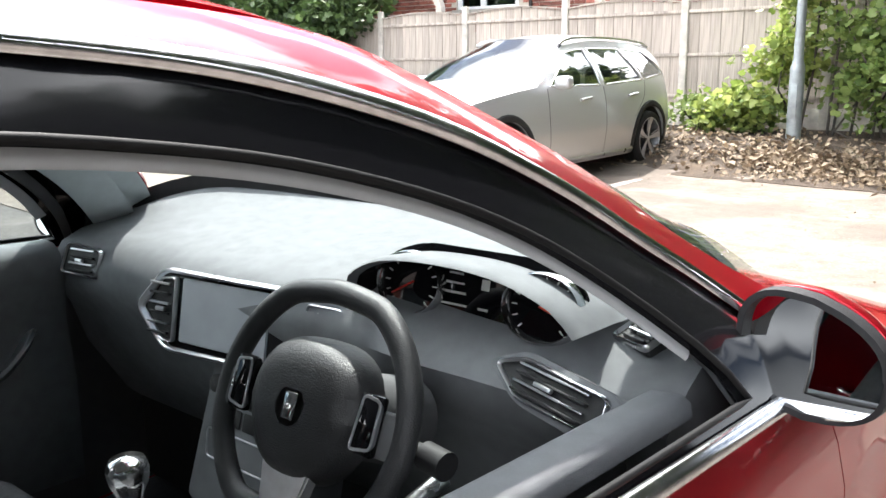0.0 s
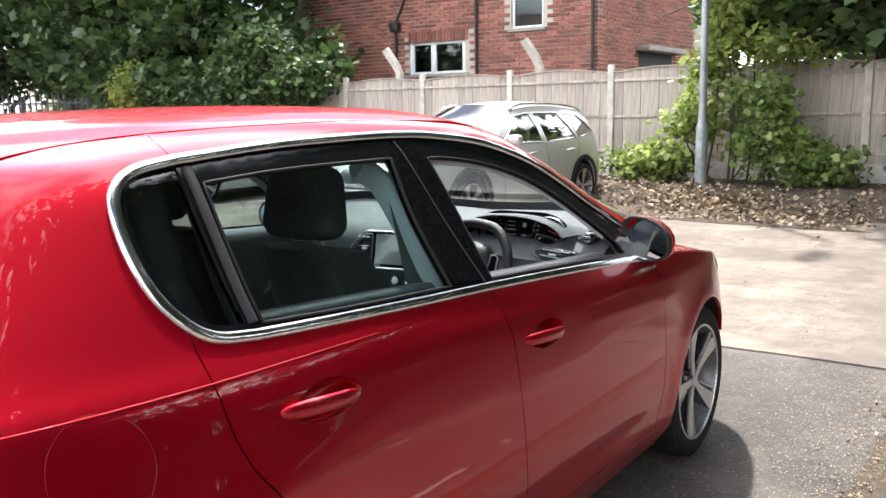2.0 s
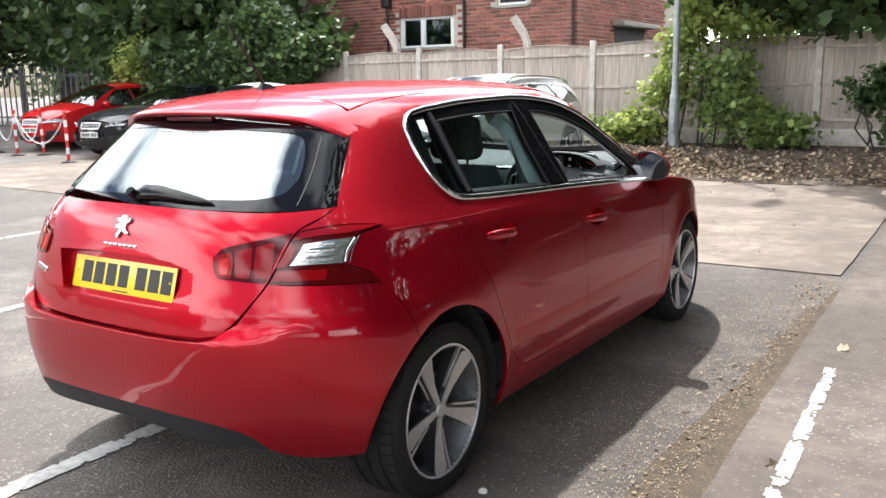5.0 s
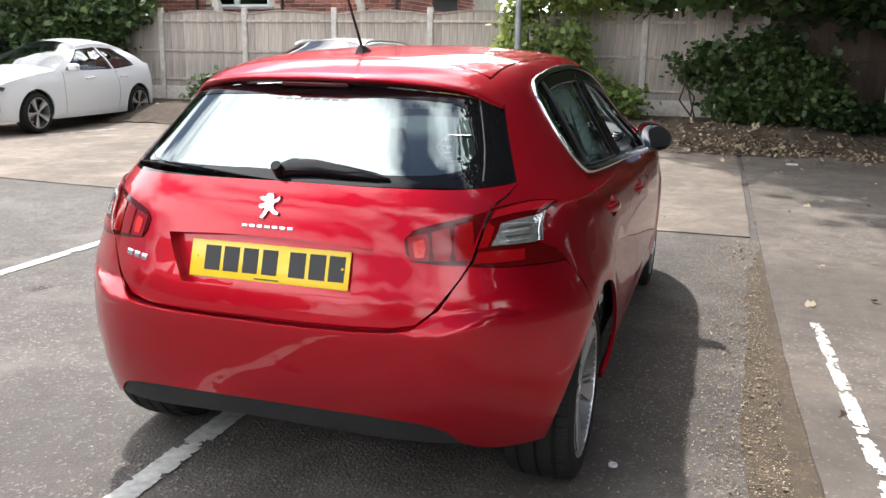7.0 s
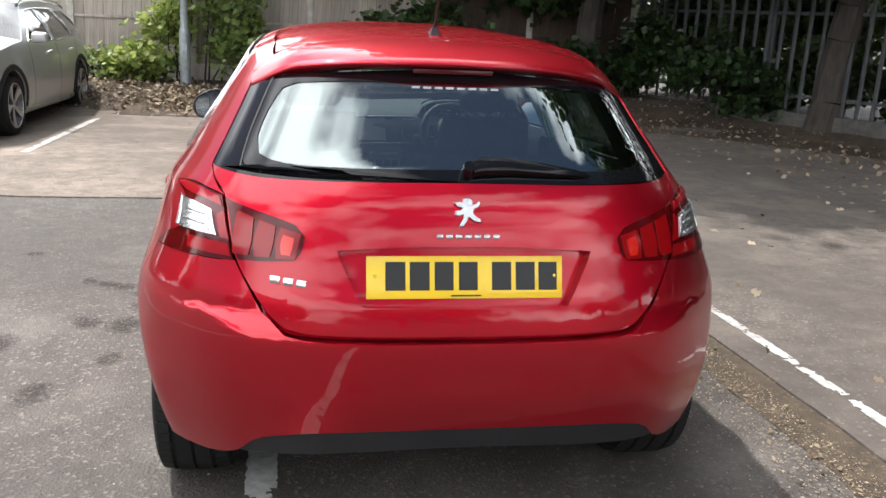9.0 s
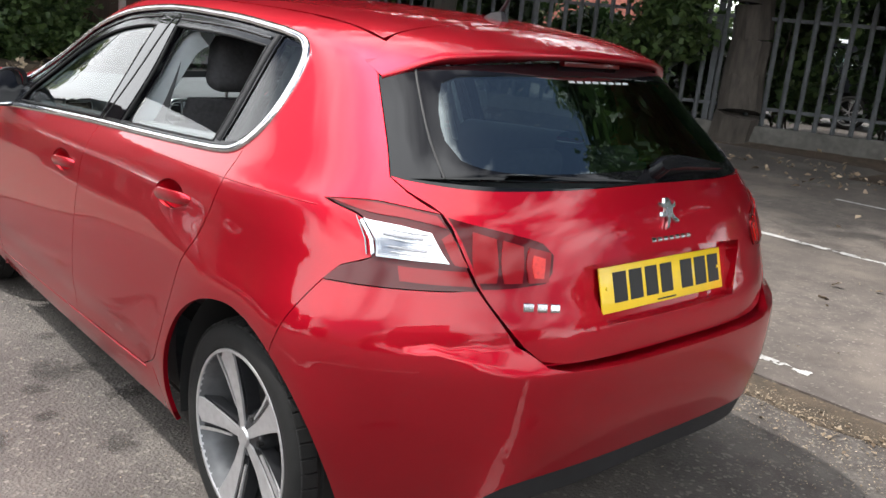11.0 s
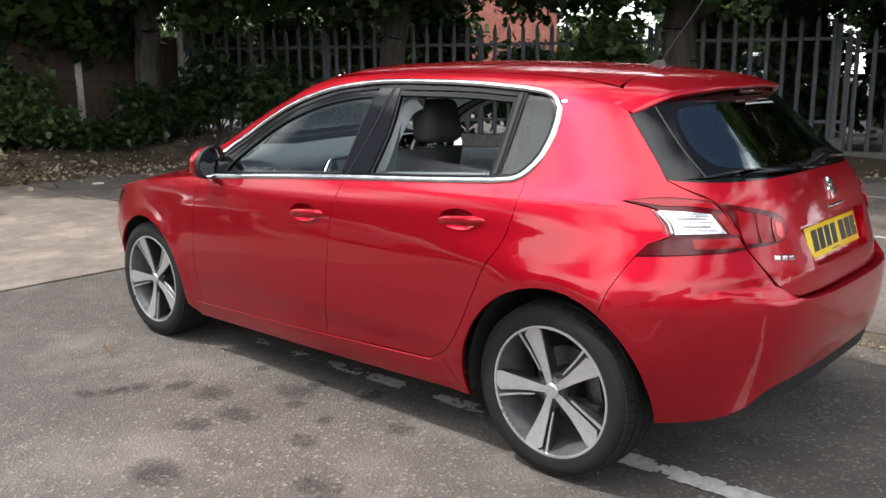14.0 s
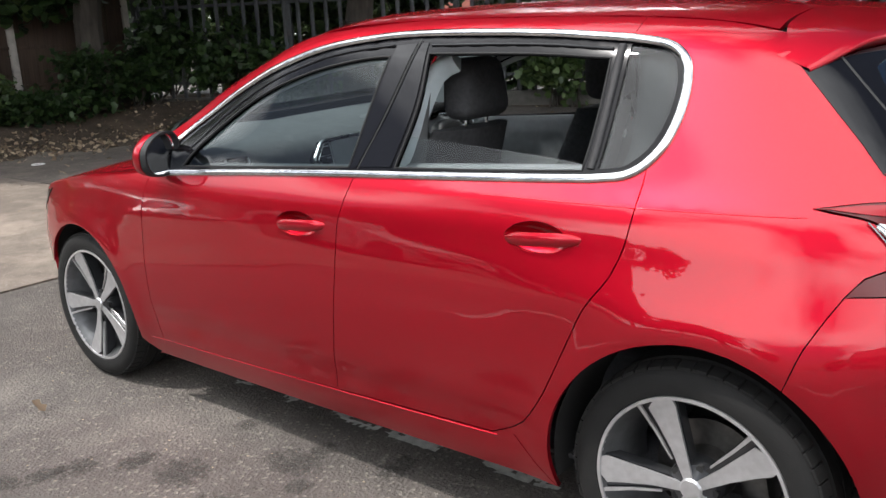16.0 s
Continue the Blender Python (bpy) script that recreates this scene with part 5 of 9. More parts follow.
vent(_cm @ Matrix.Translation((0, 0, 0.004)), rounded([(-0.265, -0.005), (-0.215, 0.055), (-0.178, 0.058), (-0.178, -0.060), (-0.205, -0.058)], 0.008), 6, dash)
vent(_cm @ Matrix.Translation((0, 0, 0.004)), rounded([(0.265, 0.012), (0.215, 0.055), (0.145, 0.055), (0.145, -0.055), (0.205, -0.055)], 0.008), 6, dash)
vent(facing(-0.625, 1.868, 0.925, 18, 8), rounded([(-0.062, -0.030), (0.060, -0.034), (0.062, 0.026), (-0.050, 0.034)], 0.012), 4, dash)
_rv = facing(0.612, 1.818, 0.935, 30, -20)
slab("vent_plinth", rounded([(-0.105, 0.002), (-0.05, 0.048), (0.085, 0.040), (0.105, -0.01), (0.085, -0.048), (-0.04, -0.046)], 0.02), _rv @ Matrix.Diagonal((1.36, 0.76, 1, 1)), 0.03, DASH, dash)
vent(_rv @ Matrix.Translation((0, 0, 0.003)) @ Matrix.Diagonal((1.42, 0.76, 1, 1)), rounded([(-0.080, 0.006), (-0.04, 0.034), (0.072, 0.030), (0.075, -0.030), (-0.035, -0.034)], 0.012), 4, dash)
_dv = facing(0.675, 1.955, 0.992, 62, -25)
vent(_dv, rounded([(-0.035, -0.032), (0.03, -0.03), (0.034, 0.03), (-0.028, 0.034)], 0.006), 5, dash)

# centre stack and console
_sm = facing(0.0, 1.815, 0.72, 18, 0)
stack = slab("centre_panel", rounded([(-0.135, -0.16), (0.135, -0.16), (0.125, 0.105), (-0.125, 0.105)], 0.02), _sm, 0.12, DOOR_CARD, car)
_bm = bmesh.new()
_kp = _sm @ Vector((-0.085, 0.060, 0))
cyl(_bm, _kp, _kp + (_sm.to_3x3() @ Vector((0, 0, 0.022))), 0.019, 0.016, 20)
part("volume_knob", _bm, CHROME, stack, "chrome rotary knob")
_bm = bmesh.new()
box(_bm, (-0.055, 0.045, 0), (0.10, 0.062, 0.004), 0.002)
_bm.transform(_sm)
part("button_strip", _bm, SATIN, stack)
for _k in range(5):
    _bm = bmesh.new()
    box(_bm, (-0.10 + 0.042 * _k, -0.01, 0), (-0.065 + 0.042 * _k, 0.022, 0.003), 0.002)
    _bm.transform(_sm)
    part("push_button", _bm, BLACK_PLASTIC, stack)
rim("tray_edge", rounded([(-0.10, -0.075), (0.10, -0.075), (0.11, -0.025), (-0.11, -0.025)], 0.01), _sm, 0.004, 0.003, SATIN, stack)
_bm = bmesh.new()
box(_bm, (-0.13, 0.70, 0.30), (0.13, 1.85, 0.555), 0.03, 3)
console = part("centre_console", _bm, DOOR_CARD, car)
_bm = bmesh.new()
box(_bm, (-0.10, 1.42, 0.545), (0.10, 1.72, 0.566), 0.008)
part("console_plate", _bm, GLOSS_BLACK, console)
rim("console_edge", rounded([(-0.10, -0.15), (0.10, -0.15), (0.11, 0.15), (-0.11, 0.15)], 0.03), Matrix.Translation((0, 1.58, 0.566)), 0.012, 0.008, SATIN, console)
_bm = bmesh.new()
lathe(_bm, [(0.0, 0.0), (0.06, 0.005), (0.045, 0.03), (0.022, 0.075), (0.012, 0.09)], 24, Matrix.Translation((-0.03, 1.60, 0.566)) @ Matrix.Rotation(radians(-90), 4, "Y"))
gear = part("gear_lever", _bm, TRIM, car, "gear lever with polished metal knob")
_bm = bmesh.new()
lathe(_bm, [(0.0, 0.0), (0.016, 0.001), (0.020, 0.02), (0.031, 0.045), (0.034, 0.066), (0.028, 0.082), (0.0, 0.088)], 28, Matrix.Translation((-0.03, 1.60, 0.655)) @ Matrix.Rotation(radians(-90), 4, "Y"))
part("gear_knob", _bm, CHROME, gear, "polished metal gear knob", angle=85)

# steering wheel
_wm = Matrix.Translation((0.366, 1.638, 0.910)) @ Matrix.Rotation(radians(90 - 24), 4, "X") @ Matrix.Scale(0.95, 4)
_pts = []
for _k in range(64):
    _a = 2 * math.pi * _k / 64
    _r = 0.172 - 0.022 * sstep(0.80, 1.0, -math.sin(_a)) - 0.010 * sstep(0.85, 1.0, math.sin(_a))
    _pts.append((_r * math.cos(_a), _r * math.sin(_a)))
_n4 = (_wm.to_3x3() @ Vector((0, 0, 1))).normalized()
_bm = bmesh.new()
sweep(_bm, [_wm @ Vector((a, b, 0)) for a, b in _pts], [(0.0165 * math.cos(k * math.pi / 6), 0.015 * math.sin(k * math.pi / 6)) for k in range(12)], [_n4] * 64, closed=True)
LEATHER = material("black_leather", (0.022, 0.022, 0.024), 0.38, vary=0.25, scale=60, bump=0.25, bump_scale=500)
wheel_rim = part("steering_wheel", _bm, LEATHER, car, "black leather steering wheel", angle=60)
_rows = []
for _k in range(9):
    _q = _k / 8
    _sc, _h = math.cos(_q * math.pi / 2 * 0.97) ** 0.45, -0.025 + 0.062 * math.sin(_q * math.pi / 2) ** 0.8
    _rows.append([_wm @ Vector((0.108 * _sc * c * (1 - 0.26 * max(0.0, -d)), 0.098 * _sc * d, _h)) for c, d in [(math.copysign(abs(math.cos(a)) ** 0.75, math.cos(a)), math.copysign(abs(math.sin(a)) ** 0.75, math.sin(a))) for a in [2 * math.pi * j / 32 for j in range(33)]]])
loft("airbag_cover", _rows, LEATHER, wheel_rim, "rounded black airbag cover", cap=False, angle=70)
_bm = bmesh.new()
box(_bm, (-0.011, -0.016, 0.034), (0.011, 0.020, 0.040), 0.003)
_bm.transform(_wm)
part("wheel_emblem", _bm, CHROME, wheel_rim, "plain chrome emblem")
for _sx in (-1, 1):
    _bm = bmesh.new()
    box(_bm, (0.05, -0.030, -0.012), (0.165, 0.030, 0.012), 0.008)
    for v in _bm.verts:
        v.co.x *= _sx
    _bm.transform(_wm)
    part("wheel_spoke", _bm, TRIM, wheel_rim)
    _bm = bmesh.new()
    box(_bm, (0.102, -0.030, 0.008), (0.142, 0.048, 0.022), 0.006)
    for v in _bm.verts:
        v.co.x *= _sx
    _bm.transform(_wm)
    part("switch_pod", _bm, GLOSS_BLACK, wheel_rim)
    rim("pod_edge", rounded([(_sx * 0.104, -0.026), (_sx * 0.139, -0.020), (_sx * 0.139, 0.040), (_sx * 0.110, 0.044)], 0.008), _wm @ Matrix.Translation((0, 0, 0.020)), 0.005, 0.003, SATIN, wheel_rim)
slab("lower_spoke", rounded([(-0.05, -0.062), (0.05, -0.062), (0.030, -0.150), (-0.030, -0.150)], 0.008), _wm @ Matrix.Translation((0, 0, 0.018)), 0.02, ALLOY, wheel_rim, "satin metal lower spoke", bevel=0.003)
_bm = bmesh.new()
cyl(_bm, _wm @ Vector((0, 0, 0)), _wm @ Vector((0, 0, -0.20)), 0.055, 0.065, 20)
part("steering_column", _bm, TRIM, car)
for _sx in (-1, 1):
    _bm = bmesh.new()
    cyl(_bm, _wm @ Vector((_sx * 0.04, 0.0, -0.055)), _wm @ Vector((_sx * 0.20, -0.015, -0.040)), 0.010, 0.013, 12)
    cyl(_bm, _wm @ Vector((_sx * 0.175, -0.012, -0.043)), _wm @ Vector((_sx * 0.215, -0.016, -0.038)), 0.018, 0.018, 16)
    part("column_stalk", _bm, BLACK_PLASTIC, car)
# ignition key with its ring
_bm = bmesh.new()
cyl(_bm, (0.52, 1.72, 0.83), (0.50, 1.66, 0.80), 0.012, 0.012, 12)
box(_bm, (0.49, 1.61, 0.76), (0.52, 1.66, 0.80), 0.006)
part("ignition_key", _bm, SATIN, car)

# seats
def front_seat(x, dy):
    seat = empty("front_seat", Matrix.Translation((0, dy, 0)))
    bm = bmesh.new()
    box(bm, (x - 0.25, 0.98, 0.36), (x + 0.25, 1.48, 0.53), 0.06, 4)
    part("cushion", bm, CLOTH, seat)
    rows = []
    for k in range(9):
        t = k / 8
        z, y, w, d = 0.48 + 0.60 * t, 1.00 - 0.22 * t, 0.245 - 0.055 * t ** 2, 0.075 - 0.025 * t
        rows.append([(x + w * math.cos(a) * (1.0 if abs(math.cos(a)) < 0.9 else 0.98), y + d * math.sin(a) + 0.03 * abs(math.cos(a)) ** 3, z) for a in [2 * math.pi * j / 24 for j in range(25)]])
    loft("backrest", rows, CLOTH, seat, angle=70)
    bm = bmesh.new()
    box(bm, (x - 0.125, 0.72, 1.105), (x + 0.125, 0.835, 1.295), 0.045, 4)
    for v in bm.verts:
        if v.co.z > 1.2:
            v.co.x = x + (v.co.x - x) * 0.86
            v.co.y += 0.01
    part("headrest", bm, CLOTH, seat)
    for dx in (-0.055, 0.055):
        bm = bmesh.new()
        cyl(bm, (x + dx, 0.785, 1.03), (x + dx, 0.78, 1.13), 0.006, None, 10)
        part("headrest_post", bm, CHROME, seat)
    seat.parent = car
    seat["label"] = "dark cloth front seat"
    return seat


for _x, _dy in ((0.37, 0.09), (-0.37, 0.17)):
    front_seat(_x, _dy)
_bm = bmesh.new()
box(_bm, (-0.62, 0.12, 0.34), (0.62, 0.62, 0.52), 0.06, 4)
bench = part("rear_bench", _bm, CLOTH, car, "dark cloth rear bench")
_bm = bmesh.new()
box(_bm, (-0.62, -0.02, 0.46), (0.62, 0.13, 0.98), 0.05, 4)
for v in _bm.verts:
    v.co.y -= (v.co.z - 0.46) * 0.30
part("bench_back", _bm, CLOTH, bench)
for _x in (-0.37, 0.0, 0.37):
    _bm = bmesh.new()
    box(_bm, (_x - 0.12, -0.16, 0.985), (_x + 0.12, -0.075, 1.075), 0.035, 3)
    part("rear_headrest", _bm, CLOTH, bench)
_bm = bmesh.new()
box(_bm, (-0.60, -0.50, 0.93), (0.60, -0.14, 0.945), 0.004)
part("parcel_shelf", _bm, TRIM, car)
# rear-view mirror, grey pillar trims, belts, door tops
_bm = bmesh.new()
box(_bm, (-0.115, 1.665, 1.285), (0.115, 1.70, 1.345), 0.016, 3)
cyl(_bm, (0, 1.70, 1.32), (0, 1.76, 1.36), 0.012)
part("interior_mirror", _bm, BLACK_PLASTIC, car)
for _s in (1, -1):
    ribbon("pillar_trim", car_side, catmull([S(1.50, 1.345), S(1.66, 1.29), S(1.80, 1.215), S(1.92, 1.125), S(2.05, 1.0)], 0.03), 0.095, 0.02, PILLAR, car, "grey front pillar trim", side=_s, base=-0.055)
    ribbon("pillar_trim", car_side, catmull([S(1.02, 0.96), S(0.985, 1.15), S(0.965, 1.30), S(0.90, 1.355)], 0.04), 0.05, 0.055, PILLAR, car, "grey centre pillar trim", side=_s, base=-0.115)
    ribbon("pillar_trim", car_side, catmull([S(0.22, 1.02), S(0.20, 1.15), S(0.24, 1.34)], 0.04), 0.10, 0.02, TRIM, car, "dark rear pillar trim", side=_s, base=-0.06)
    ribbon("window_lip", car_side, catmull([S(1.10, 1.315), S(1.25, 1.301), S(1.4, 1.273), S(1.56, 1.224), S(1.69, 1.164), S(1.79, 1.094), S(1.86, 1.024)], 0.03), 0.024, 0.006, LIP_GREY, car, "pale grey inner edge of the window opening", side=_s, base=-0.026)
    ribbon("roof_trim", car_side, catmull([S(0.25, 1.365), S(0.6, 1.378), S(1.0, 1.38), S(1.4, 1.36)], 0.05), 0.05, 0.02, LINING, car, side=_s, base=-0.06)
    for _ys in (((1.86, 0.966), (1.6, 0.980), (1.3, 0.997), (1.12, 1.006)), ((0.93, 1.022), (0.7, 1.036), (0.5, 1.047), (0.36, 1.054))):
        _rows = []
        for _y, _z in _ys:
            _x = car_side(*S(_y, _z)).x
            _rows.append([(_s * (_x - a), _y, _z - 0.026 + h) for a, h in ((0.047, -0.01), (0.050, 0.008), (0.062, 0.016), (0.100, 0.012), (0.128, -0.008), (0.135, -0.06), (0.120, -0.16), (0.135, -0.30), (0.120, -0.55))])
        loft("door_card", _rows, DOOR_CARD, car, "grey soft door lining", cap=False, angle=50)
    _bm = bmesh.new()
    _a, _b = surf_frame(car_side, *S(0.98, 1.28)), surf_frame(car_side, *S(0.92, 0.72))
    _pp = [_a[0] - _a[1] * 0.07, (_a[0] - _a[1] * 0.10) * 0.5 + (_b[0] - _b[1] * 0.10) * 0.5, _b[0] - _b[1] * 0.10]
    sweep(_bm, catmull(_pp, 0.05), [(-0.023, -0.001), (-0.023, 0.001), (0.023, 0.001), (0.023, -0.001)], None)
    for v in _bm.verts:
        v.co.x *= _s
    part("seat_belt", _bm, TRIM, car, "black seat belt webbing")
    _bm = bmesh.new()
    box(_bm, (0.775, 1.55, 0.80), (0.80, 1.68, 0.825), 0.006)
    for v in _bm.verts:
        v.co.x *= _s
    part("inner_door_handle", _bm, CHROME, car)
    _bm = bmesh.new()
    sweep(_bm, catmull([(_s * 0.735, 1.66, 0.675), (_s * 0.700, 1.70, 0.690), (_s * 0.695, 1.75, 0.745), (_s * 0.735, 1.80, 0.790)], 0.02), [(0.014 * math.cos(a * math.pi / 4), 0.010 * math.sin(a * math.pi / 4)) for a in range(8)])
    part("door_pull", _bm, SATIN, car, "satin grey door pull")
_bm = bmesh.new()
box(_bm, (-0.76, 2.05, 0.30), (0.76, 2.12, 0.95), 0.01)
part("bulkhead", _bm, WELL, car)
_bm = bmesh.new()
box(_bm, (-0.78, -0.15, 0.262), (0.78, 2.1, 0.275), 0.002)
part("cabin_carpet", _bm, CLOTH, car)

# ---- ground ----
from mathutils import noise


def ground_material(name, base, dark, light, speck=0.5, bump=0.5, stain=0.35, dust=None):
    """Worn paving: fine aggregate, mid-size mottling, broad stains."""
    m = bpy.data.materials.new(name)
    m.use_nodes = True
    n, l = m.node_tree.nodes, m.node_tree.links
    b = n["Principled BSDF"]
    tc = n.new("ShaderNodeTexCoord")

    def noise_tex(scale, detail=6, rough=0.6):
        t = n.new("ShaderNodeTexNoise")
        t.inputs["Scale"].default_value, t.inputs["Detail"].default_value, t.inputs["Roughness"].default_value = scale, detail, rough
        l.new(tc.outputs["Object"], t.inputs["Vector"])
        return t

    def mix(fac, a, b2):
        x = n.new("ShaderNodeMix")
        x.data_type = "RGBA"
        for k, v in ((6, a), (7, b2)):
            if isinstance(v, tuple):
                x.inputs[k].default_value = (*v, 1)
            else:
                l.new(v, x.inputs[k])
        l.new(fac, x.inputs[0])
        return x.outputs[2]

    def ramp(src, lo, hi):
        r = n.new("ShaderNodeMapRange")
        r.inputs["From Min"].default_value, r.inputs["From Max"].default_value = lo, hi
        l.new(src, r.inputs["Value"])
        return r.outputs[0]
    vor = n.new("ShaderNodeTexVoronoi")
    vor.inputs["Scale"].default_value = 85
    l.new(tc.outputs["Object"], vor.inputs["Vector"])
    fine, mid, broad = noise_tex(160, 4), noise_tex(7, 8), noise_tex(0.55, 6)
    col = mix(ramp(mid.outputs["Fac"], 0.35, 0.68), dark, base)
    sep = n.new("ShaderNodeSeparateColor")
    l.new(vor.outputs["Color"], sep.inputs["Color"])
    chip = ramp(sep.outputs[0], 1 - speck * 0.35, 1.0)
    col = mix(chip, col, light)
    sc = n.new("ShaderNodeMath")
    sc.operation = "MULTIPLY"
    sc.inputs[1].default_value = stain
    l.new(ramp(broad.outputs["Fac"], 0.62, 0.42), sc.inputs[0])
    col = mix(sc.outputs[0], col, tuple(c * 0.45 for c in base))
    if dust:
        sd = n.new("ShaderNodeMath")
        sd.operation = "MULTIPLY"
        sd.inputs[1].default_value = 0.55
        l.new(ramp(noise_tex(1.3, 7).outputs["Fac"], 0.52, 0.70), sd.inputs[0])
        col = mix(sd.outputs[0], col, dust)
    l.new(col, b.inputs["Base Color"])
    b.inputs["Roughness"].default_value = 0.88
    b.inputs["Specular IOR Level"].default_value = 0.3
    bp = n.new("ShaderNodeBump")
    bp.inputs["Strength"].default_value, bp.inputs["Distance"].default_value = bump, 0.006
    add = n.new("ShaderNodeMath")
    add.operation = "ADD"
    l.new(vor.outputs["Distance"], add.inputs[0])
    l.new(fine.outputs["Fac"], add.inputs[1])
    l.new(add.outputs[0], bp.inputs["Height"])
    l.new(bp.outputs["Normal"], b.inputs["Normal"])
    return m


TARMAC = ground_material("worn_tarmac", (0.110, 0.095, 0.084), (0.071, 0.061, 0.054), (0.228, 0.205, 0.178), 0.45, 0.9, 0.5, (0.20, 0.178, 0.157))
TARMAC.node_tree.nodes["Principled BSDF"].inputs["Specular IOR Level"].default_value = 0.5
TARMAC.node_tree.nodes["Principled BSDF"].inputs["Roughness"].default_value = 0.74
CONCRETE = ground_material("old_concrete", (0.27, 0.225, 0.188), (0.155, 0.126, 0.104), (0.36, 0.315, 0.27), 0.3, 0.4, 0.8, (0.38, 0.315, 0.258))
# stained apron concrete, its tone lowered further to take in the tree shade
APRON = ground_material("stained_shaded_concrete", (0.168, 0.143, 0.125), (0.102, 0.088, 0.078), (0.25, 0.222, 0.194), 0.3, 0.5, 0.6, (0.215, 0.18, 0.15))
SOIL = ground_material("leafy_soil", (0.105, 0.078, 0.058), (0.052, 0.039, 0.029), (0.22, 0.165, 0.11), 0.2, 0.9, 0.5, (0.16, 0.115, 0.08))
UPVC_WHITE = material("white_plastic_litter", (0.7, 0.7, 0.68), 0.5, vary=0.1)
LINE = material("worn_white_paint", (0.46, 0.45, 0.43), 0.8, vary=0.4, scale=30, bump=0.3, bump_scale=150)


def rise(x, y):
    """Height of the ground: flat yard, a low bank under the hedges and fences."""
    back = 0.30 * sstep(9.9, 11.6, y + 0.25 * math.sin(x * 1.3))
    e = (x - 8.3) + (y - 7.1) * 0.52
    right = 0.16 * sstep(-0.6, 0.3, e)
    left = 0.0
    return max(back, right, left)


def axis_steps(lo, a, b, hi, fine, coarse):
    n0, n1, n2 = max(1, round((a - lo) / coarse)), round((b - a) / fine), max(1, round((hi - b) / coarse))
    return [lo + (a - lo) * k / n0 for k in range(n0)] + [a + (b - a) * k / n1 for k in range(n1)] + [b + (hi - b) * k / n2 for k in range(n2 + 1)]


_xs, _ys = axis_steps(-140, -24, 14, 160, 0.5, 8.0), axis_steps(-90, 8, 15, 160, 0.3, 6.0)
_v = [(x, y, rise(x, y)) for y in _ys for x in _xs]
_f = [(j * len(_xs) + i, j * len(_xs) + i + 1, (j + 1) * len(_xs) + i + 1, (j + 1) * len(_xs) + i) for j in range(len(_ys) - 1) for i in range(len(_xs) - 1)]
ground = mesh_object("ground", _v, _f, TARMAC)
tagged(ground, "weathered grey tarmac yard with stains", "ground", kind="structure")


def paving(name, loop, z, mat, label, step=0.6, ragged=0.006):
    """A thin sheet over the yard with a slightly ragged edge and its own thickness."""
    rng = random.Random(len(loop) * 7 + int(loop[0][0] * 10))
    pts = []
    for i, p in enumerate(loop):
        q = loop[(i + 1) % len(loop)]
        d = math.hypot(q[0] - p[0], q[1] - p[1])
        k = max(1, int(d / 0.18))
        for j in range(k):
            t = j / k
            pts.append(Vector((p[0] + (q[0] - p[0]) * t + rng.uniform(-ragged, ragged), p[1] + (q[1] - p[1]) * t + rng.uniform(-ragged, ragged))))
    ob = skin(name, lambda a, b: Vector((a, b, z + rise(a, b))), pts, mat, step=(step, step), gap=0, flange=z)
    return tagged(ob, label, "pavement", kind="structure")


paving("pavement_front", [(1.50, 4.30), (1.46, 8.2), (1.4, 10.3), (-4.0, 10.2), (-14, 10.0), (-14, 5.1), (-9, 4.78), (-5.5, 4.46), (-2.3, 4.26), (0, 4.28)], 0.012, CONCRETE, "pale brown concrete slab, dusty and cracked")
paving("pavement_side", [(1.56, 4.27), (1.60, 1.5), (1.66, -0.2), (1.72, -3.0), (1.80, -9.0), (7.2, -9.0), (8.6, 4.0), (7.6, 7.0), (6.2, 10.0), (1.48, 10.3), (1.53, 7.0)], 0.014, APRON, "grey concrete apron with a worn edge")
# soil and leaf mould on the bank and a dirty fringe along the apron
paving("soil_bank", [(-13, 10.2), (-8, 10.15), (-3, 9.85), (0, 9.7), (2.5, 9.9), (5.0, 9.3), (6.9, 7.2), (8.0, 4.5), (9.0, 1.0), (10.0, -2.0), (13.0, -2.0), (11.0, 6), (7, 13.2), (-13, 13.2)], 0.02, SOIL, "dark soil bank covered in dead leaves", 0.35, 0.03)
GRIT = ground_material("gritty_fringe", (0.115, 0.088, 0.062), (0.07, 0.056, 0.042), (0.19, 0.14, 0.09), 0.45, 0.9, 0.25)
paving("grit_fringe", [(1.62, 4.2), (1.66, 2.0), (1.70, 0.5), (1.76, -1.6), (1.52, -1.5), (1.46, -0.7), (1.40, -0.3), (1.43, 0.2), (1.36, 0.6), (1.42, 1.0), (1.39, 1.4), (1.45, 1.9), (1.43, 2.4), (1.50, 3.4)], 0.004, GRIT, "strip of brown grit and leaf dust beside the apron", 0.3, 0.03)


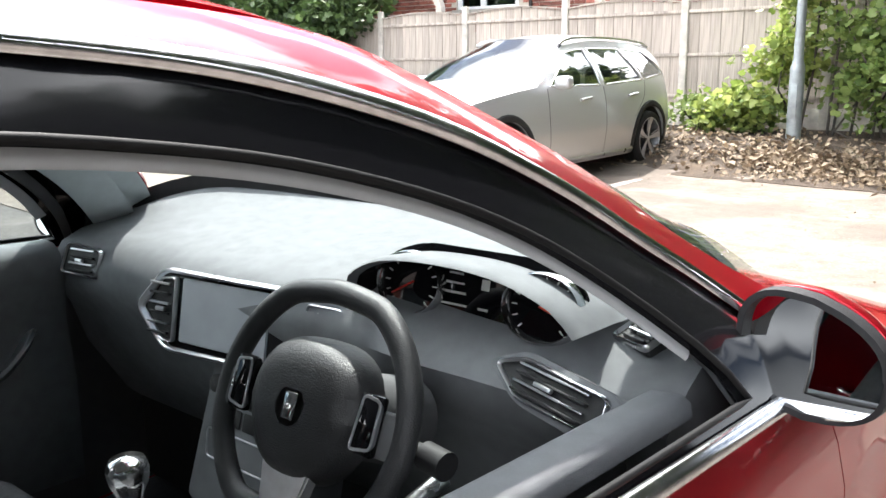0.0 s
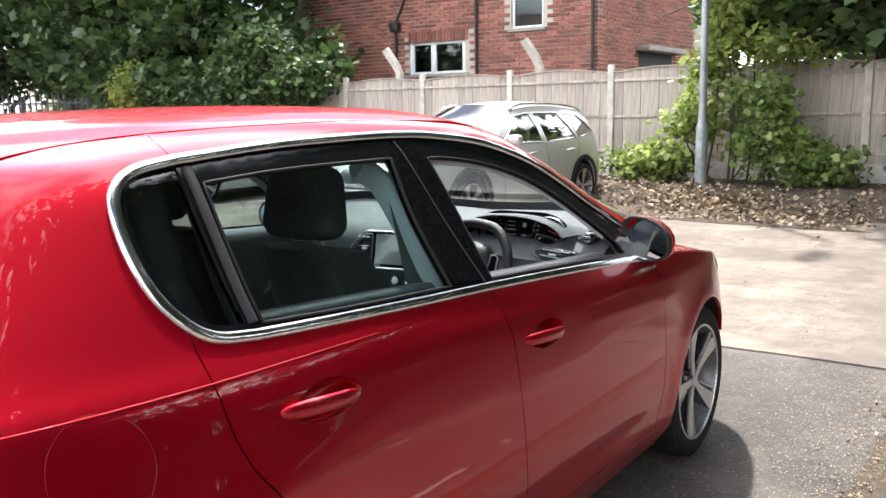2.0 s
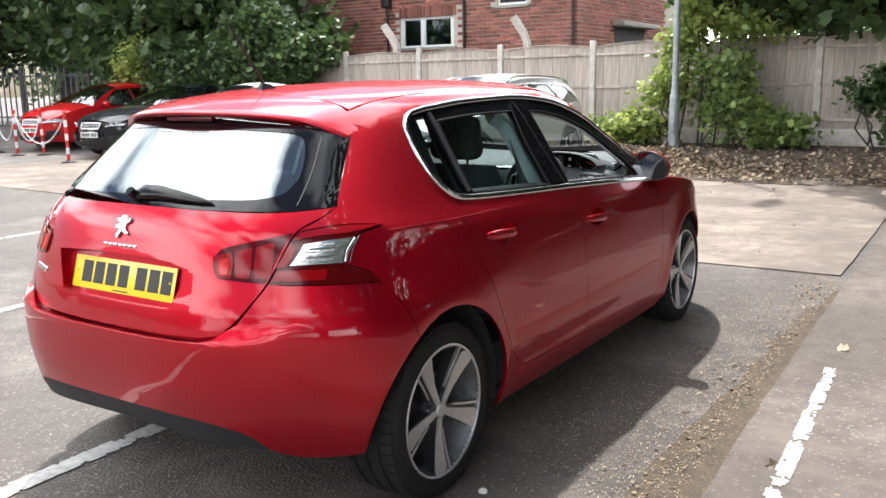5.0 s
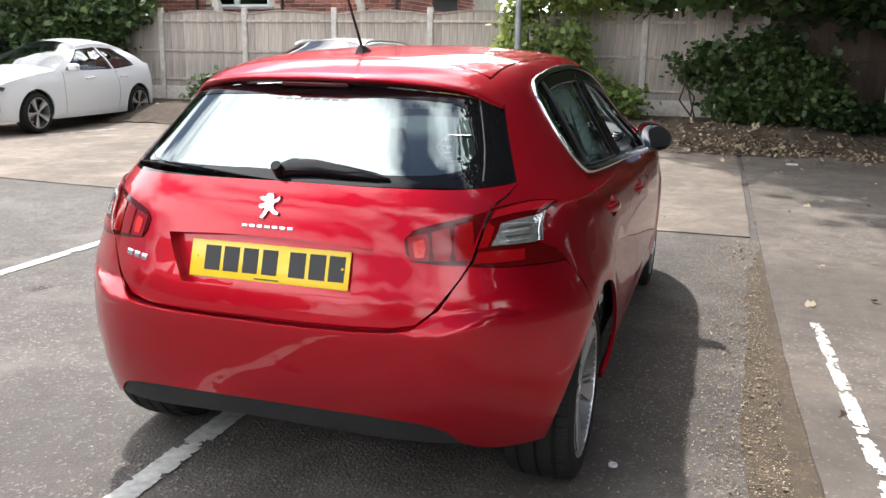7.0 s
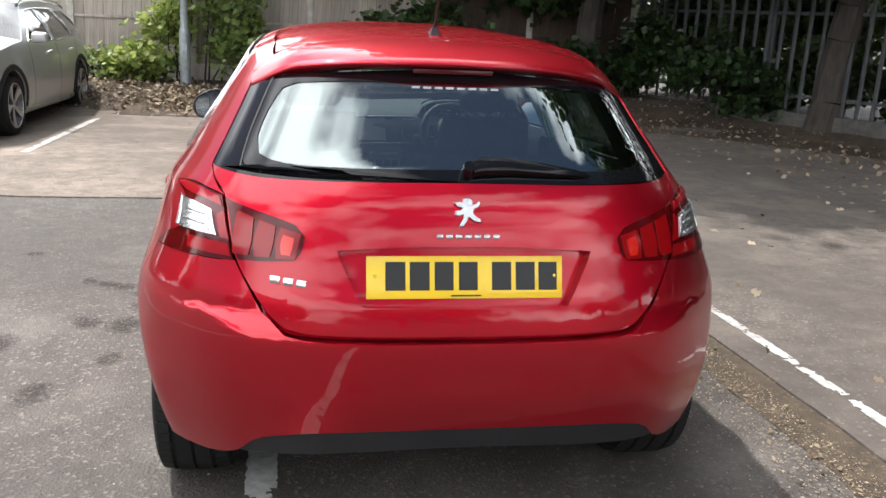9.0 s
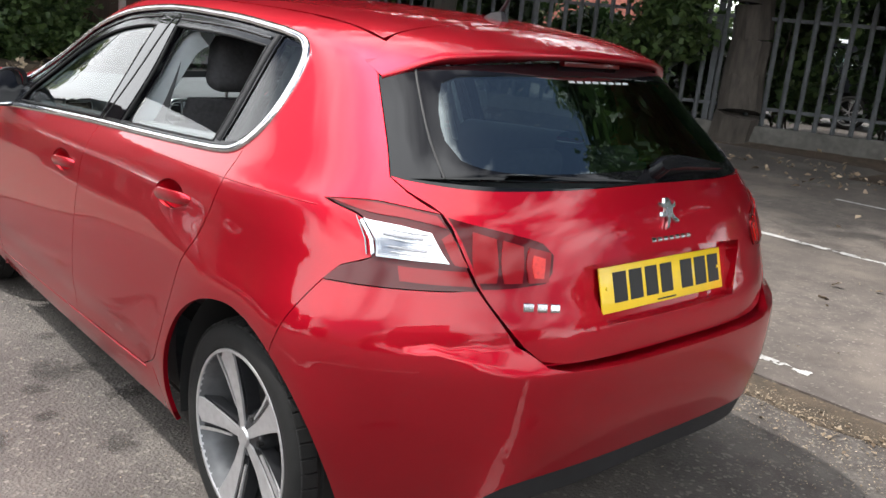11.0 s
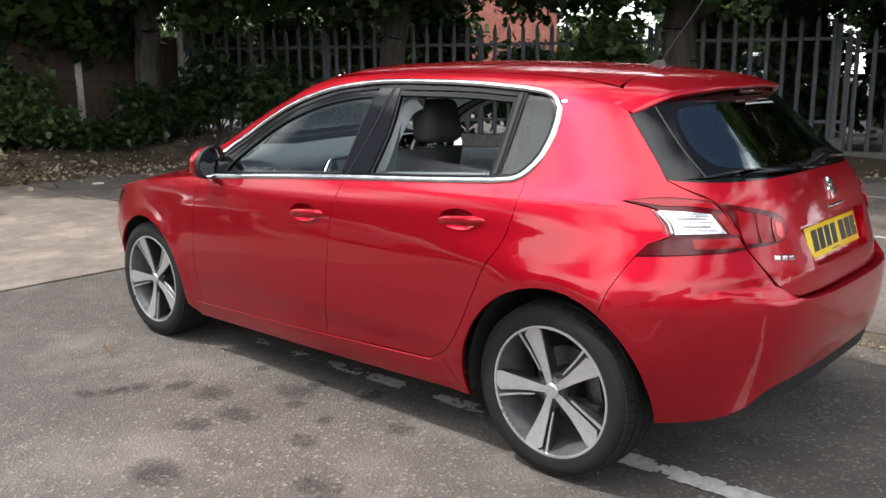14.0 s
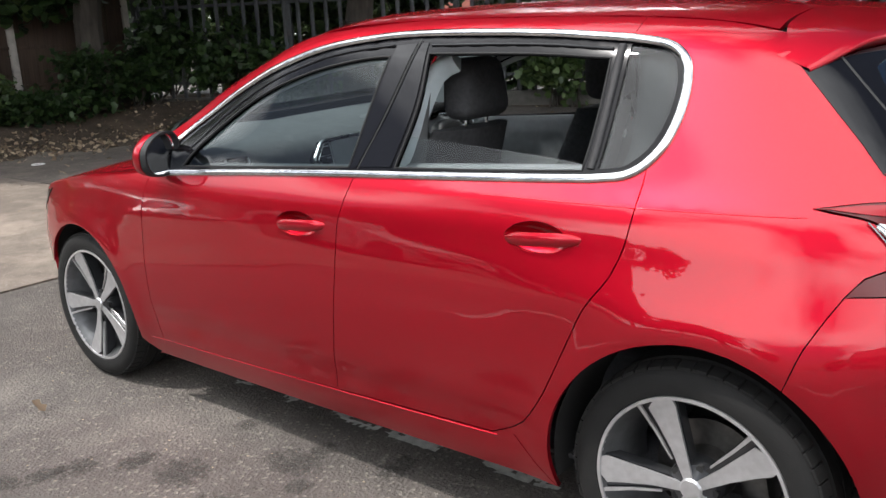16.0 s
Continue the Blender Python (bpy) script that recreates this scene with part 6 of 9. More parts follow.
def worn_line(p, q, width, wear, seed):
    """A road marking broken into ragged flakes."""
    d = Vector((q[0] - p[0], q[1] - p[1]))
    n, lanes = int(d.length / 0.016), 6
    t, s = d.normalized(), Vector((-d.y, d.x)).normalized()
    rng = random.Random(seed)
    verts, faces = [], []
    for k in range(n + 1):
        for j in range(lanes + 1):
            edge = 0.25 if j in (0, lanes) else 0.45
            w = Vector((p[0], p[1])) + t * (0.016 * k + rng.uniform(-0.004, 0.004)) + s * width * ((j + rng.uniform(-edge, edge)) / lanes - 0.5)
            z = 0.0175 if w.x > 1.55 or w.y > 4.35 else 0.006
            verts.append((w.x, w.y, z + rise(w.x, w.y)))
    for k in range(n):
        for j in range(lanes):
            a = Vector((k * 0.016, j * width / lanes, seed * 3.7))
            v = 0.5 + 0.40 * noise.noise(a * 5) + 0.32 * noise.noise(a * 19) + 0.20 * noise.noise(a * 60)
            if j in (0, lanes - 1):
                v -= 0.10
            if v > 0.10 + 0.50 * wear:
                i = k * (lanes + 1) + j
                faces.append((i, i + lanes + 1, i + lanes + 2, i + 1))
    ob = mesh_object("bay_line", verts, faces, LINE, smooth=False)
    ob.data.flip_normals()
    return tagged(ob, "worn white painted parking bay line", "road marking", "parking bay lines", kind="structure")


for _i, (_p, _q, _w4, _wr) in enumerate((((-0.52, -3.4), (-0.55, 0.25), 0.10, 0.35), ((-0.53, 0.25), (-0.58, 2.12), 0.085, 0.85), ((1.875, -0.25), (1.79, 2.08), 0.062, 0.48), ((-3.10, -2.4), (-3.10, 2.4), 0.10, 0.4), ((-5.86, -2.0), (-5.86, 2.75), 0.10, 0.4),
        ((-8.6, -2.0), (-8.6, 2.8), 0.10, 0.4), ((-3.12, 6.4), (-3.04, 9.4), 0.09, 0.35), ((-5.95, 6.7), (-5.80, 9.6), 0.09, 0.5), ((-8.95, 8.2), (-8.6, 9.8), 0.09, 0.5), ((4.52, -0.6), (4.50, 2.2), 0.08, 0.5), ((7.0, -0.5), (6.9, 2.0), 0.08, 0.4))):
    worn_line(_p, _q, _w4, _wr, 40 + _i)

# dark oil and tar spots
STAIN = ground_material("oil_soaked_tarmac", (0.050, 0.046, 0.043), (0.034, 0.032, 0.030), (0.10, 0.093, 0.086), 0.4, 0.7, 0.3)
_n, _l = STAIN.node_tree.nodes, STAIN.node_tree.links
_tc2, _dist, _noi2, _add2, _mr2, _tr, _mx2 = (_n.new(k) for k in ("ShaderNodeTexCoord", "ShaderNodeVectorMath", "ShaderNodeTexNoise", "ShaderNodeMath", "ShaderNodeMapRange", "ShaderNodeBsdfTransparent", "ShaderNodeMixShader"))
_dist.operation = "DISTANCE"
_dist.inputs[1].default_value = (0.5, 0.5, 0.0)
_noi2.inputs["Scale"].default_value, _noi2.inputs["Detail"].default_value = 38.0, 5.0
_mr2.inputs["From Min"].default_value, _mr2.inputs["From Max"].default_value = 1.02, 0.72
_mr2.inputs["To Max"].default_value = 0.4
_flat = _n.new("ShaderNodeVectorMath")
_flat.operation, _flat.inputs[1].default_value = "MULTIPLY", (1.0, 1.0, 0.0)
_l.new(_tc2.outputs["Generated"], _flat.inputs[0])
_l.new(_flat.outputs["Vector"], _dist.inputs[0])
_l.new(_tc2.outputs["Object"], _noi2.inputs["Vector"])
_l.new(_dist.outputs["Value"], _add2.inputs[0])
_l.new(_noi2.outputs["Fac"], _add2.inputs[1])
_l.new(_add2.outputs[0], _mr2.inputs["Value"])
_l.new(_mr2.outputs[0], _mx2.inputs[0])
_l.new(_tr.outputs[0], _mx2.inputs[1])
_l.new(_n["Principled BSDF"].outputs[0], _mx2.inputs[2])
_l.new(_mx2.outputs[0], _n["Material Output"].inputs["Surface"])
_rng = random.Random(5)
_spots = [(-1.42, 1.36), (-1.24, 1.32), (-0.91, 1.35), (-1.01, 1.22), (-1.17, 1.61), (-0.74, 1.04), (-0.80, 1.33), (-0.91, 0.68), (-1.04, 0.99), (-1.23, 0.90), (-1.21, 1.81), (-1.36, 1.93), (-1.45, 1.98), (-1.55, 2.04), (-0.82, 1.71), (-1.75, 1.1), (-2.2, -0.6), (-1.5, -0.9), (-2.6, 1.2), (-1.45, 0.55), (-0.35, -1.6), (-2.0, 2.6)]
for _x, _y in _spots:
    _r, _q = _rng.uniform(0.05, 0.10), _rng.uniform(0.6, 1.5)
    _ring = [(_x + _r * math.cos(2 * math.pi * j / 20), _y + _r * _q * math.sin(2 * math.pi * j / 20), 0.003) for j in range(20)]
    tagged(mesh_object("oil_spot", _ring, [tuple(range(20))], STAIN, smooth=False), "dark oil spot soaked into the tarmac", "stain", "oil spots", kind="structure")

# ---- leaves ----
def leaf_material(name, dark, light, back=0.35, rough=0.5):
    m = bpy.data.materials.new(name)
    m.use_nodes = True
    n, l = m.node_tree.nodes, m.node_tree.links
    b = n["Principled BSDF"]
    geo, ramp = n.new("ShaderNodeNewGeometry"), n.new("ShaderNodeMix")
    ramp.data_type = "RGBA"
    ramp.inputs[6].default_value, ramp.inputs[7].default_value = (*dark, 1), (*light, 1)
    l.new(geo.outputs["Random Per Island"], ramp.inputs[0])
    l.new(ramp.outputs[2], b.inputs["Base Color"])
    b.inputs["Roughness"].default_value = rough
    tr, mx = n.new("ShaderNodeBsdfTranslucent"), n.new("ShaderNodeMixShader")
    l.new(ramp.outputs[2], tr.inputs["Color"])
    mx.inputs[0].default_value = back
    l.new(b.outputs[0], mx.inputs[1])
    l.new(tr.outputs[0], mx.inputs[2])
    l.new(mx.outputs[0], n["Material Output"].inputs["Surface"])
    return m


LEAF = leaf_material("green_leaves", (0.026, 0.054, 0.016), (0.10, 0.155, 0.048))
# the same leaf green darkened: shade under the trees put into the colour
LEAF_SHADED = leaf_material("shaded_leaves", (0.014, 0.034, 0.010), (0.045, 0.085, 0.022))
LEAF_LIME = leaf_material("lime_leaves", (0.14, 0.21, 0.04), (0.42, 0.48, 0.15), 0.45)
LEAF_MID = leaf_material("mid_green_leaves", (0.085, 0.145, 0.034), (0.30, 0.38, 0.12), 0.45)
LEAF_DEAD = leaf_material("dead_leaves", (0.13, 0.088, 0.055), (0.42, 0.33, 0.23), 0.1, 0.8)
HUSK = leaf_material("pale_husks", (0.13, 0.095, 0.06), (0.45, 0.37, 0.27), 0.1, 0.8)
LEAF_DRY = leaf_material("dry_leaf_bits", (0.10, 0.065, 0.038), (0.32, 0.25, 0.17), 0.1, 0.8)
BARK = material("bark", (0.062, 0.052, 0.043), 0.9, vary=0.5, scale=14, bump=1.0, bump_scale=30, stretch=(1, 1, 0.25))


def leaf_mesh(name, places, size, mat, rng, parent=None, flat=0.0, lobes=False):
    """One mesh of many separate leaves at the given places; flat 1 lays them down."""
    n = len(places)
    shape = np.array([(0, 0, 0), (-0.34, 0.42, 0.06), (0, 1, -0.10), (0.34, 0.42, 0.06)])
    quad = [(0, 1, 2), (0, 2, 3)]
    if lobes:
        shape = np.array([(0, 0, 0), (-0.50, 0.25, 0.08), (-0.26, 0.50, 0.0), (-0.40, 0.78, 0.06), (0, 1, -0.10), (0.40, 0.78, 0.06), (0.26, 0.50, 0.0), (0.50, 0.25, 0.08)])
        quad = [(0, 1, 2), (0, 2, 4), (2, 3, 4), (0, 4, 6), (6, 4, 5), (0, 6, 7)]
    a, b = rng.uniform(0, 2 * np.pi, n), rng.normal(0.15, 0.55 * (1 - flat) + 0.12, n)
    c = rng.normal(0, 0.5 * (1 - flat) + 0.15, n)
    s = size * rng.uniform(0.6, 1.3, n)
    p = shape[None] * s[:, None, None]
    x, y, z = p[..., 0], p[..., 1], p[..., 2]
    x, z = x * np.cos(c)[:, None] + z * np.sin(c)[:, None], -x * np.sin(c)[:, None] + z * np.cos(c)[:, None]
    y, z = y * np.cos(b)[:, None] + z * np.sin(b)[:, None], -y * np.sin(b)[:, None] + z * np.cos(b)[:, None]
    x, y = x * np.cos(a)[:, None] - y * np.sin(a)[:, None], x * np.sin(a)[:, None] + y * np.cos(a)[:, None]
    v = np.stack([x, y, z], -1) + np.asarray(places)[:, None]
    k = len(shape)
    f = (np.array(quad)[None] + (np.arange(n) * k)[:, None, None]).reshape(-1, 3)
    me = bpy.data.meshes.new(name)
    me.vertices.add(n * k)
    me.vertices.foreach_set("co", v.reshape(-1))
    me.loops.add(f.size)
    me.loops.foreach_set("vertex_index", f.reshape(-1))
    me.polygons.add(len(f))
    me.polygons.foreach_set("loop_start", np.arange(0, f.size, 3))
    me.update(calc_edges=True)
    me.validate()
    me.materials.append(mat)
    ob = new(name, me)
    if parent is not None:
        ob.parent = parent
    return ob


def clumps(centre, radii, count, per, spread, rng, hollow=0.55):
    """Leaf places gathered in clumps through an uneven ellipsoid."""
    d = rng.normal(size=(count, 3))
    d /= np.linalg.norm(d, axis=1)[:, None]
    r = hollow + (1 - hollow) * rng.uniform(size=count) ** 0.6
    r *= rng.uniform(0.75, 1.12, count)
    mid = np.asarray(centre) + d * r[:, None] * np.asarray(radii)
    return (mid[:, None] + rng.normal(size=(count, per, 3)) * np.array([spread, spread, spread * 0.6])).reshape(-1, 3)


def limb(bm, p, q, r0, r1, rng, bends=3, jit=0.12):
    pts = [Vector(p).lerp(Vector(q), k / bends) + (Vector([rng.normal() * jit for _ in range(3)]) if 0 < k < bends else Vector()) for k in range(bends + 1)]
    for k in range(bends):
        cyl(bm, pts[k], pts[k + 1], r0 + (r1 - r0) * k / bends, r0 + (r1 - r0) * (k + 1) / bends, 10, caps=True)


def tree(x, y, trunk_h, trunk_r, crowns, seed, mat, label, size=0.16, per=70, count=60, spread=0.34, lobes=False, high=(), airy=70):
    """A broadleaf tree: tapered trunk, limbs to each crown lobe, leaf clumps."""
    rng = np.random.default_rng(seed)
    t = empty("tree", Matrix.Translation((x, y, rise(x, y))))
    bm = bmesh.new()
    limb(bm, (0, 0, -0.1), (rng.normal() * 0.1, rng.normal() * 0.1, trunk_h), trunk_r * 1.25, trunk_r * 0.8, rng, 7, 0.03)
    for (cx, cy, cz), _ in crowns:
        limb(bm, (0, 0, trunk_h * rng.uniform(0.6, 0.98)), (cx, cy, cz), trunk_r * 0.5, trunk_r * 0.12, rng, 4)
        for _ in range(4):
            limb(bm, (cx, cy, cz), (cx + rng.normal() * 0.9, cy + rng.normal() * 0.9, cz + rng.normal() * 0.5), trunk_r * 0.14, 0.01, rng, 2)
    part("trunk", bm, BARK, t)
    pl = np.concatenate([clumps(c, r, count, per, spread, rng) for c, r in crowns])
    leaf_mesh("crown", pl, size, mat, rng, t, lobes=lobes)
    # leaf lobes without limbs, mostly above view, added to cast shade and darken reflections
    if high:
        pl = np.concatenate([clumps(c, r, 64, airy, 0.36, rng, 0.2) for c, r in high])
        leaf_mesh("upper_crown", pl, size * 1.45, mat, rng, t, lobes=True)
    return tagged(t, label, "tree")


def bush(x, y, lobes, seed, mat, label, size=0.09, per=60, count=26, spread=0.14, category="shrub", stems=7):
    rng = np.random.default_rng(seed)
    t = empty("shrub", Matrix.Translation((x, y, rise(x, y))))
    bm = bmesh.new()
    for k in range(stems):
        c, r = lobes[k % len(lobes)]
        limb(bm, (c[0] * 0.5 + rng.normal() * 0.1, c[1] * 0.5 + rng.normal() * 0.06, -0.05), (c[0] + rng.normal() * r[0] * 0.4, c[1] + rng.normal() * r[1] * 0.4, c[2] + r[2] * 0.4), 0.018, 0.006, rng, 3)
    part("woody_base", bm, BARK, t)
    leaf_mesh("foliage", np.concatenate([clumps(c, r, count, per, spread, rng, 0.35) for c, r in lobes]), size, mat, rng, t, lobes=True)
    return tagged(t, label, category)


# big trees over the far left corner
tree(-15.4, 14.6, 2.6, 0.22, [((0, -0.6, 2.9), (2.2, 1.4, 1.1)), ((-2.2, -0.3, 3.3), (2.0, 1.4, 1.3)), ((2.2, -0.4, 2.7), (1.4, 1.2, 0.9)), ((0.3, -0.5, 4.2), (2.4, 1.6, 1.0)), ((-0.8, -0.9, 1.8), (1.6, 0.8, 0.8))], 1, LEAF, "broad green tree overhanging the fence", 0.27, 30, 36, 0.36, True, [((-0.4, -0.3, 5.6), (2.8, 1.8, 1.3)), ((-2.6, 0.2, 6.8), (2.6, 2.0, 1.5))])
tree(-20.0, 15.2, 3.0, 0.26, [((0, -0.6, 3.2), (2.6, 1.8, 1.4)), ((2.4, -0.9, 2.7), (1.8, 1.3, 1.1)), ((-2.5, 0, 3.6), (2.2, 1.8, 1.4)), ((0.5, -0.8, 4.6), (2.8, 2.0, 1.1)), ((1.5, -1.2, 1.9), (1.5, 0.8, 0.7))], 2, LEAF, "tall green tree behind parked cars", 0.28, 30, 34, 0.36, True, [((0.4, -0.3, 6.0), (3.0, 2.2, 1.5)), ((-2.8, 0.0, 5.6), (2.6, 2.2, 1.4)), ((0.0, 0.4, 8.2), (2.8, 2.2, 1.5))])
tree(-26.5, 17.0, 3.4, 0.26, [((0, -0.6, 3.6), (3.0, 2.0, 1.6)), ((2.6, -0.8, 3.0), (2.0, 1.4, 1.3)), ((0.5, -0.8, 5.2), (3.2, 2.2, 1.4))], 3, LEAF, "tall green tree beyond the yard", 0.27, 50, 50, 0.36, True, [((0.0, 0.0, 7.0), (3.4, 2.6, 1.6)), ((-2.4, 0.0, 5.2), (2.6, 2.2, 1.4))])
tree(-30.5, 13.8, 3.2, 0.26, [((0, 0, 3.4), (2.8, 2.4, 1.5)), ((2.0, 0.4, 2.6), (2.0, 1.6, 0.9)), ((0.4, 0.0, 5.2), (3.0, 2.6, 1.5))], 24, LEAF, "leafy tree behind the far steel fence", 0.22, 60, 46, 0.42, True, [((0.2, 0.2, 7.2), (3.2, 2.8, 1.5))])
tree(-35.0, 9.0, 3.2, 0.28, [((0, 0, 3.6), (3.0, 2.8, 1.6)), ((0.4, 0.0, 5.4), (3.2, 3.0, 1.6))], 25, LEAF, "tall leafy tree at the far end of the yard", 0.24, 60, 46, 0.42, True, [((0.2, 0.2, 7.4), (3.4, 3.0, 1.6))])
bush(-11.4, 12.25, [((0, 0, 1.25), (0.7, 0.3, 0.7)), ((-0.9, 0, 1.6), (0.9, 0.35, 0.8)), ((0.5, 0.1, 1.9), (0.8, 0.3, 0.35)), ((-1.0, 0.2, 2.4), (1.0, 0.4, 0.5))], 4, LEAF, "leafy shrub climbing over the fence", 0.13, 60, 36, 0.18)
bush(-14.2, 12.6, [((0, 0, 1.3), (1.1, 0.4, 0.8)), ((-1.4, 0.2, 1.5), (1.1, 0.4, 0.9)), ((1.2, 0, 1.7), (0.8, 0.4, 0.6))], 5, LEAF, "leafy shrub behind parked cars", 0.13, 60, 36, 0.18)
bush(-17.2, 12.9, [((0, 0, 1.8), (0.7, 0.4, 0.7))], 6, LEAF_LIME, "sunlit yellow-green shrub behind the cars", 0.12, 60, 36, 0.16)
bush(-8.0, 12.1, [((0, 0, 0.32), (0.8, 0.35, 0.28)), ((0.9, 0, 0.28), (0.6, 0.3, 0.22))], 18, LEAF, "low ivy at the foot of the fence", 0.10, 50, 30, 0.12)
# shrubs round the lamp post and along the back fence
bush(-2.15, 11.95, [((-0.75, -0.05, 0.42), (0.48, 0.3, 0.34)), ((-0.30, 0.1, 0.95), (0.36, 0.25, 0.42)), ((-0.05, 0.15, 1.65), (0.26, 0.2, 0.5)), ((0.12, 0.2, 2.4), (0.30, 0.22, 0.45)), ((0.45, 0.2, 3.0), (0.8, 0.3, 0.5)), ((0.45, 0.3, 2.05), (0.5, 0.2, 0.26)), ((0.95, 0.3, 2.0), (0.5, 0.2, 0.24))], 7, LEAF_LIME, "bright yellow-green climber round the lamp post", 0.108, 26, 24, 0.13)
bush(-1.25, 11.9, [((0, 0, 0.55), (0.65, 0.35, 0.45)), ((-0.2, 0.1, 1.15), (0.45, 0.3, 0.45)), ((0.75, 0, 0.32), (0.5, 0.3, 0.28))], 8, LEAF_MID, "low green shrub against the fence", 0.105, 30, 24, 0.15)
bush(0.75, 12.0, [((0, 0, 0.95), (0.5, 0.3, 0.4)), ((0.8, 0, 0.45), (0.6, 0.35, 0.4)), ((1.6, 0, 0.7), (0.7, 0.35, 0.55))], 9, LEAF, "ivy and brambles at the fence foot", 0.10, 34, 22, 0.14)
bush(2.3, 12.1, [((0, 0, 0.45), (0.5, 0.3, 0.4)), ((-0.4, 0, 1.0), (0.4, 0.25, 0.6))], 10, LEAF_SHADED, "shade-darkened undergrowth in the shaded corner", 0.11, 40, 24, 0.14)
bush(5.2, 11.9, [((0, 0, 0.45), (0.5, 0.3, 0.4)), ((0.3, -0.2, 0.9), (0.4, 0.3, 0.5))], 22, LEAF_SHADED, "shade-darkened undergrowth where the fences meet", 0.11, 40, 24, 0.14)
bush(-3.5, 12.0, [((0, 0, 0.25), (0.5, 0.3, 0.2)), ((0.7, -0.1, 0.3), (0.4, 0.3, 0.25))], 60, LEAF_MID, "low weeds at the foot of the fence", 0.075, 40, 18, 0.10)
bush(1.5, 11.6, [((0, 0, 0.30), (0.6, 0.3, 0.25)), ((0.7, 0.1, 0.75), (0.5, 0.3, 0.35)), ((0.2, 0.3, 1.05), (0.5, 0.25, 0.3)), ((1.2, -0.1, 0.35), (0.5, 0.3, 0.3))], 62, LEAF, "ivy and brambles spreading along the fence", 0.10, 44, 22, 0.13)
bush(3.4, 11.3, [((0, 0, 0.28), (0.6, 0.35, 0.22)), ((0.8, 0.2, 0.55), (0.5, 0.3, 0.4))], 63, LEAF_SHADED, "low undergrowth in the shaded corner", 0.10, 40, 20, 0.13)
tree(-0.2, 13.6, 2.6, 0.12, [((0.2, -0.9, 2.75), (1.3, 0.6, 0.5)), ((1.5, -1.1, 2.6), (1.0, 0.6, 0.55)), ((-0.9, -0.6, 3.2), (0.9, 0.5, 0.45)), ((0.6, -0.8, 3.6), (1.8, 0.8, 0.6)), ((2.4, -1.2, 3.1), (1.0, 0.7, 0.6)), ((-1.4, -0.6, 2.75), (0.8, 0.4, 0.5)), ((-0.3, -0.8, 2.45), (0.9, 0.4, 0.4))], 23, LEAF, "maple with large leaves hanging over the fence", 0.20, 44, 36, 0.26, True)
# trees over the shaded corner and along the steel fence; lobes above 5 m are unseen, added for shade
tree(1.0, 13.9, 3.0, 0.16, [((0.2, -1.6, 2.75), (1.7, 0.9, 0.7)), ((-1.3, -1.1, 2.8), (1.2, 0.8, 0.6)), ((1.6, -1.6, 2.75), (1.6, 0.9, 0.8)), ((0, -0.5, 4.4), (2.4, 1.6, 1.2)), ((-0.8, 0.4, 6.6), (3.0, 2.6, 1.5)), ((2.0, 0.0, 6.8), (2.8, 2.6, 1.5))], 11, LEAF, "dark leafed tree hanging over the fence", 0.23, 44, 46, 0.3, True, [((0.5, -2.2, 5.2), (2.6, 2.2, 0.9)), ((0.9, -4.2, 6.8), (1.9, 2.3, 0.8))])
tree(4.6, 12.0, 3.2, 0.20, [((-0.9, 0.7, 2.15), (1.2, 0.4, 0.5)), ((0, -1.2, 3.0), (1.8, 1.4, 0.8)), ((-0.8, -2.2, 3.3), (1.6, 1.2, 0.7)), ((1.2, -1.8, 3.2), (1.6, 1.4, 0.8)), ((0, -0.8, 4.8), (2.8, 2.4, 1.4)), ((0.4, 0.3, 7.6), (3.2, 3.0, 1.8))], 12, LEAF_SHADED, "tree in shade-darkened green shading the corner of the yard", 0.17, 70, 60, 0.32, True, [((-1.0, -2.0, 5.6), (3.2, 2.8, 1.0)), ((0.5, -4.0, 6.2), (2.6, 2.4, 1.0)), ((-1.8, -4.4, 6.8), (2.2, 2.0, 0.8)), ((0.6, -6.6, 7.0), (2.4, 1.8, 0.8)), ((0.0, 1.0, 8.5), (3.2, 3.0, 1.4))])
tree(7.4, 9.2, 3.2, 0.21, [((-0.6, -0.6, 3.0), (1.6, 1.5, 0.8)), ((0.6, -1.6, 3.2), (1.7, 1.5, 0.9)), ((-0.4, 0.8, 3.3), (1.6, 1.4, 0.9)), ((0, 0, 4.9), (3.0, 2.8, 1.5)), ((-2.8, -1.5, 6.4), (2.6, 2.8, 1.3)), ((-2.4, -4.0, 6.8), (2.6, 2.6, 1.3))], 13, LEAF_SHADED, "shade-darkened tree beside the steel fence", 0.17, 46, 54, 0.34, True, [((-2.2, -2.0, 6.2), (2.8, 3.0, 1.0)), ((-2.0, 0.5, 5.6), (2.6, 2.2, 0.9))], 34)
tree(9.6, 4.9, 3.2, 0.27, [((-0.8, -0.4, 3.1), (1.7, 1.6, 0.85)), ((0.6, -1.6, 3.3), (1.7, 1.6, 0.9)), ((-0.4, 1.4, 3.2), (1.7, 1.5, 0.9)), ((0, 0, 5.0), (3.2, 3.0, 1.6)), ((-2.9, -2.2, 6.8), (2.6, 2.8, 1.3))], 14, LEAF_SHADED, "thick-trunked tree beside the steel fence", 0.17, 44, 50, 0.36, True, [((0.6, 0.2, 8.4), (3.0, 3.0, 1.5)), ((-2.6, -2.0, 6.2), (2.8, 3.0, 1.0)), ((-3.0, 1.0, 6.6), (2.4, 2.6, 1.0)), ((-4.6, -2.6, 7.8), (2.2, 2.4, 0.9))], 34)
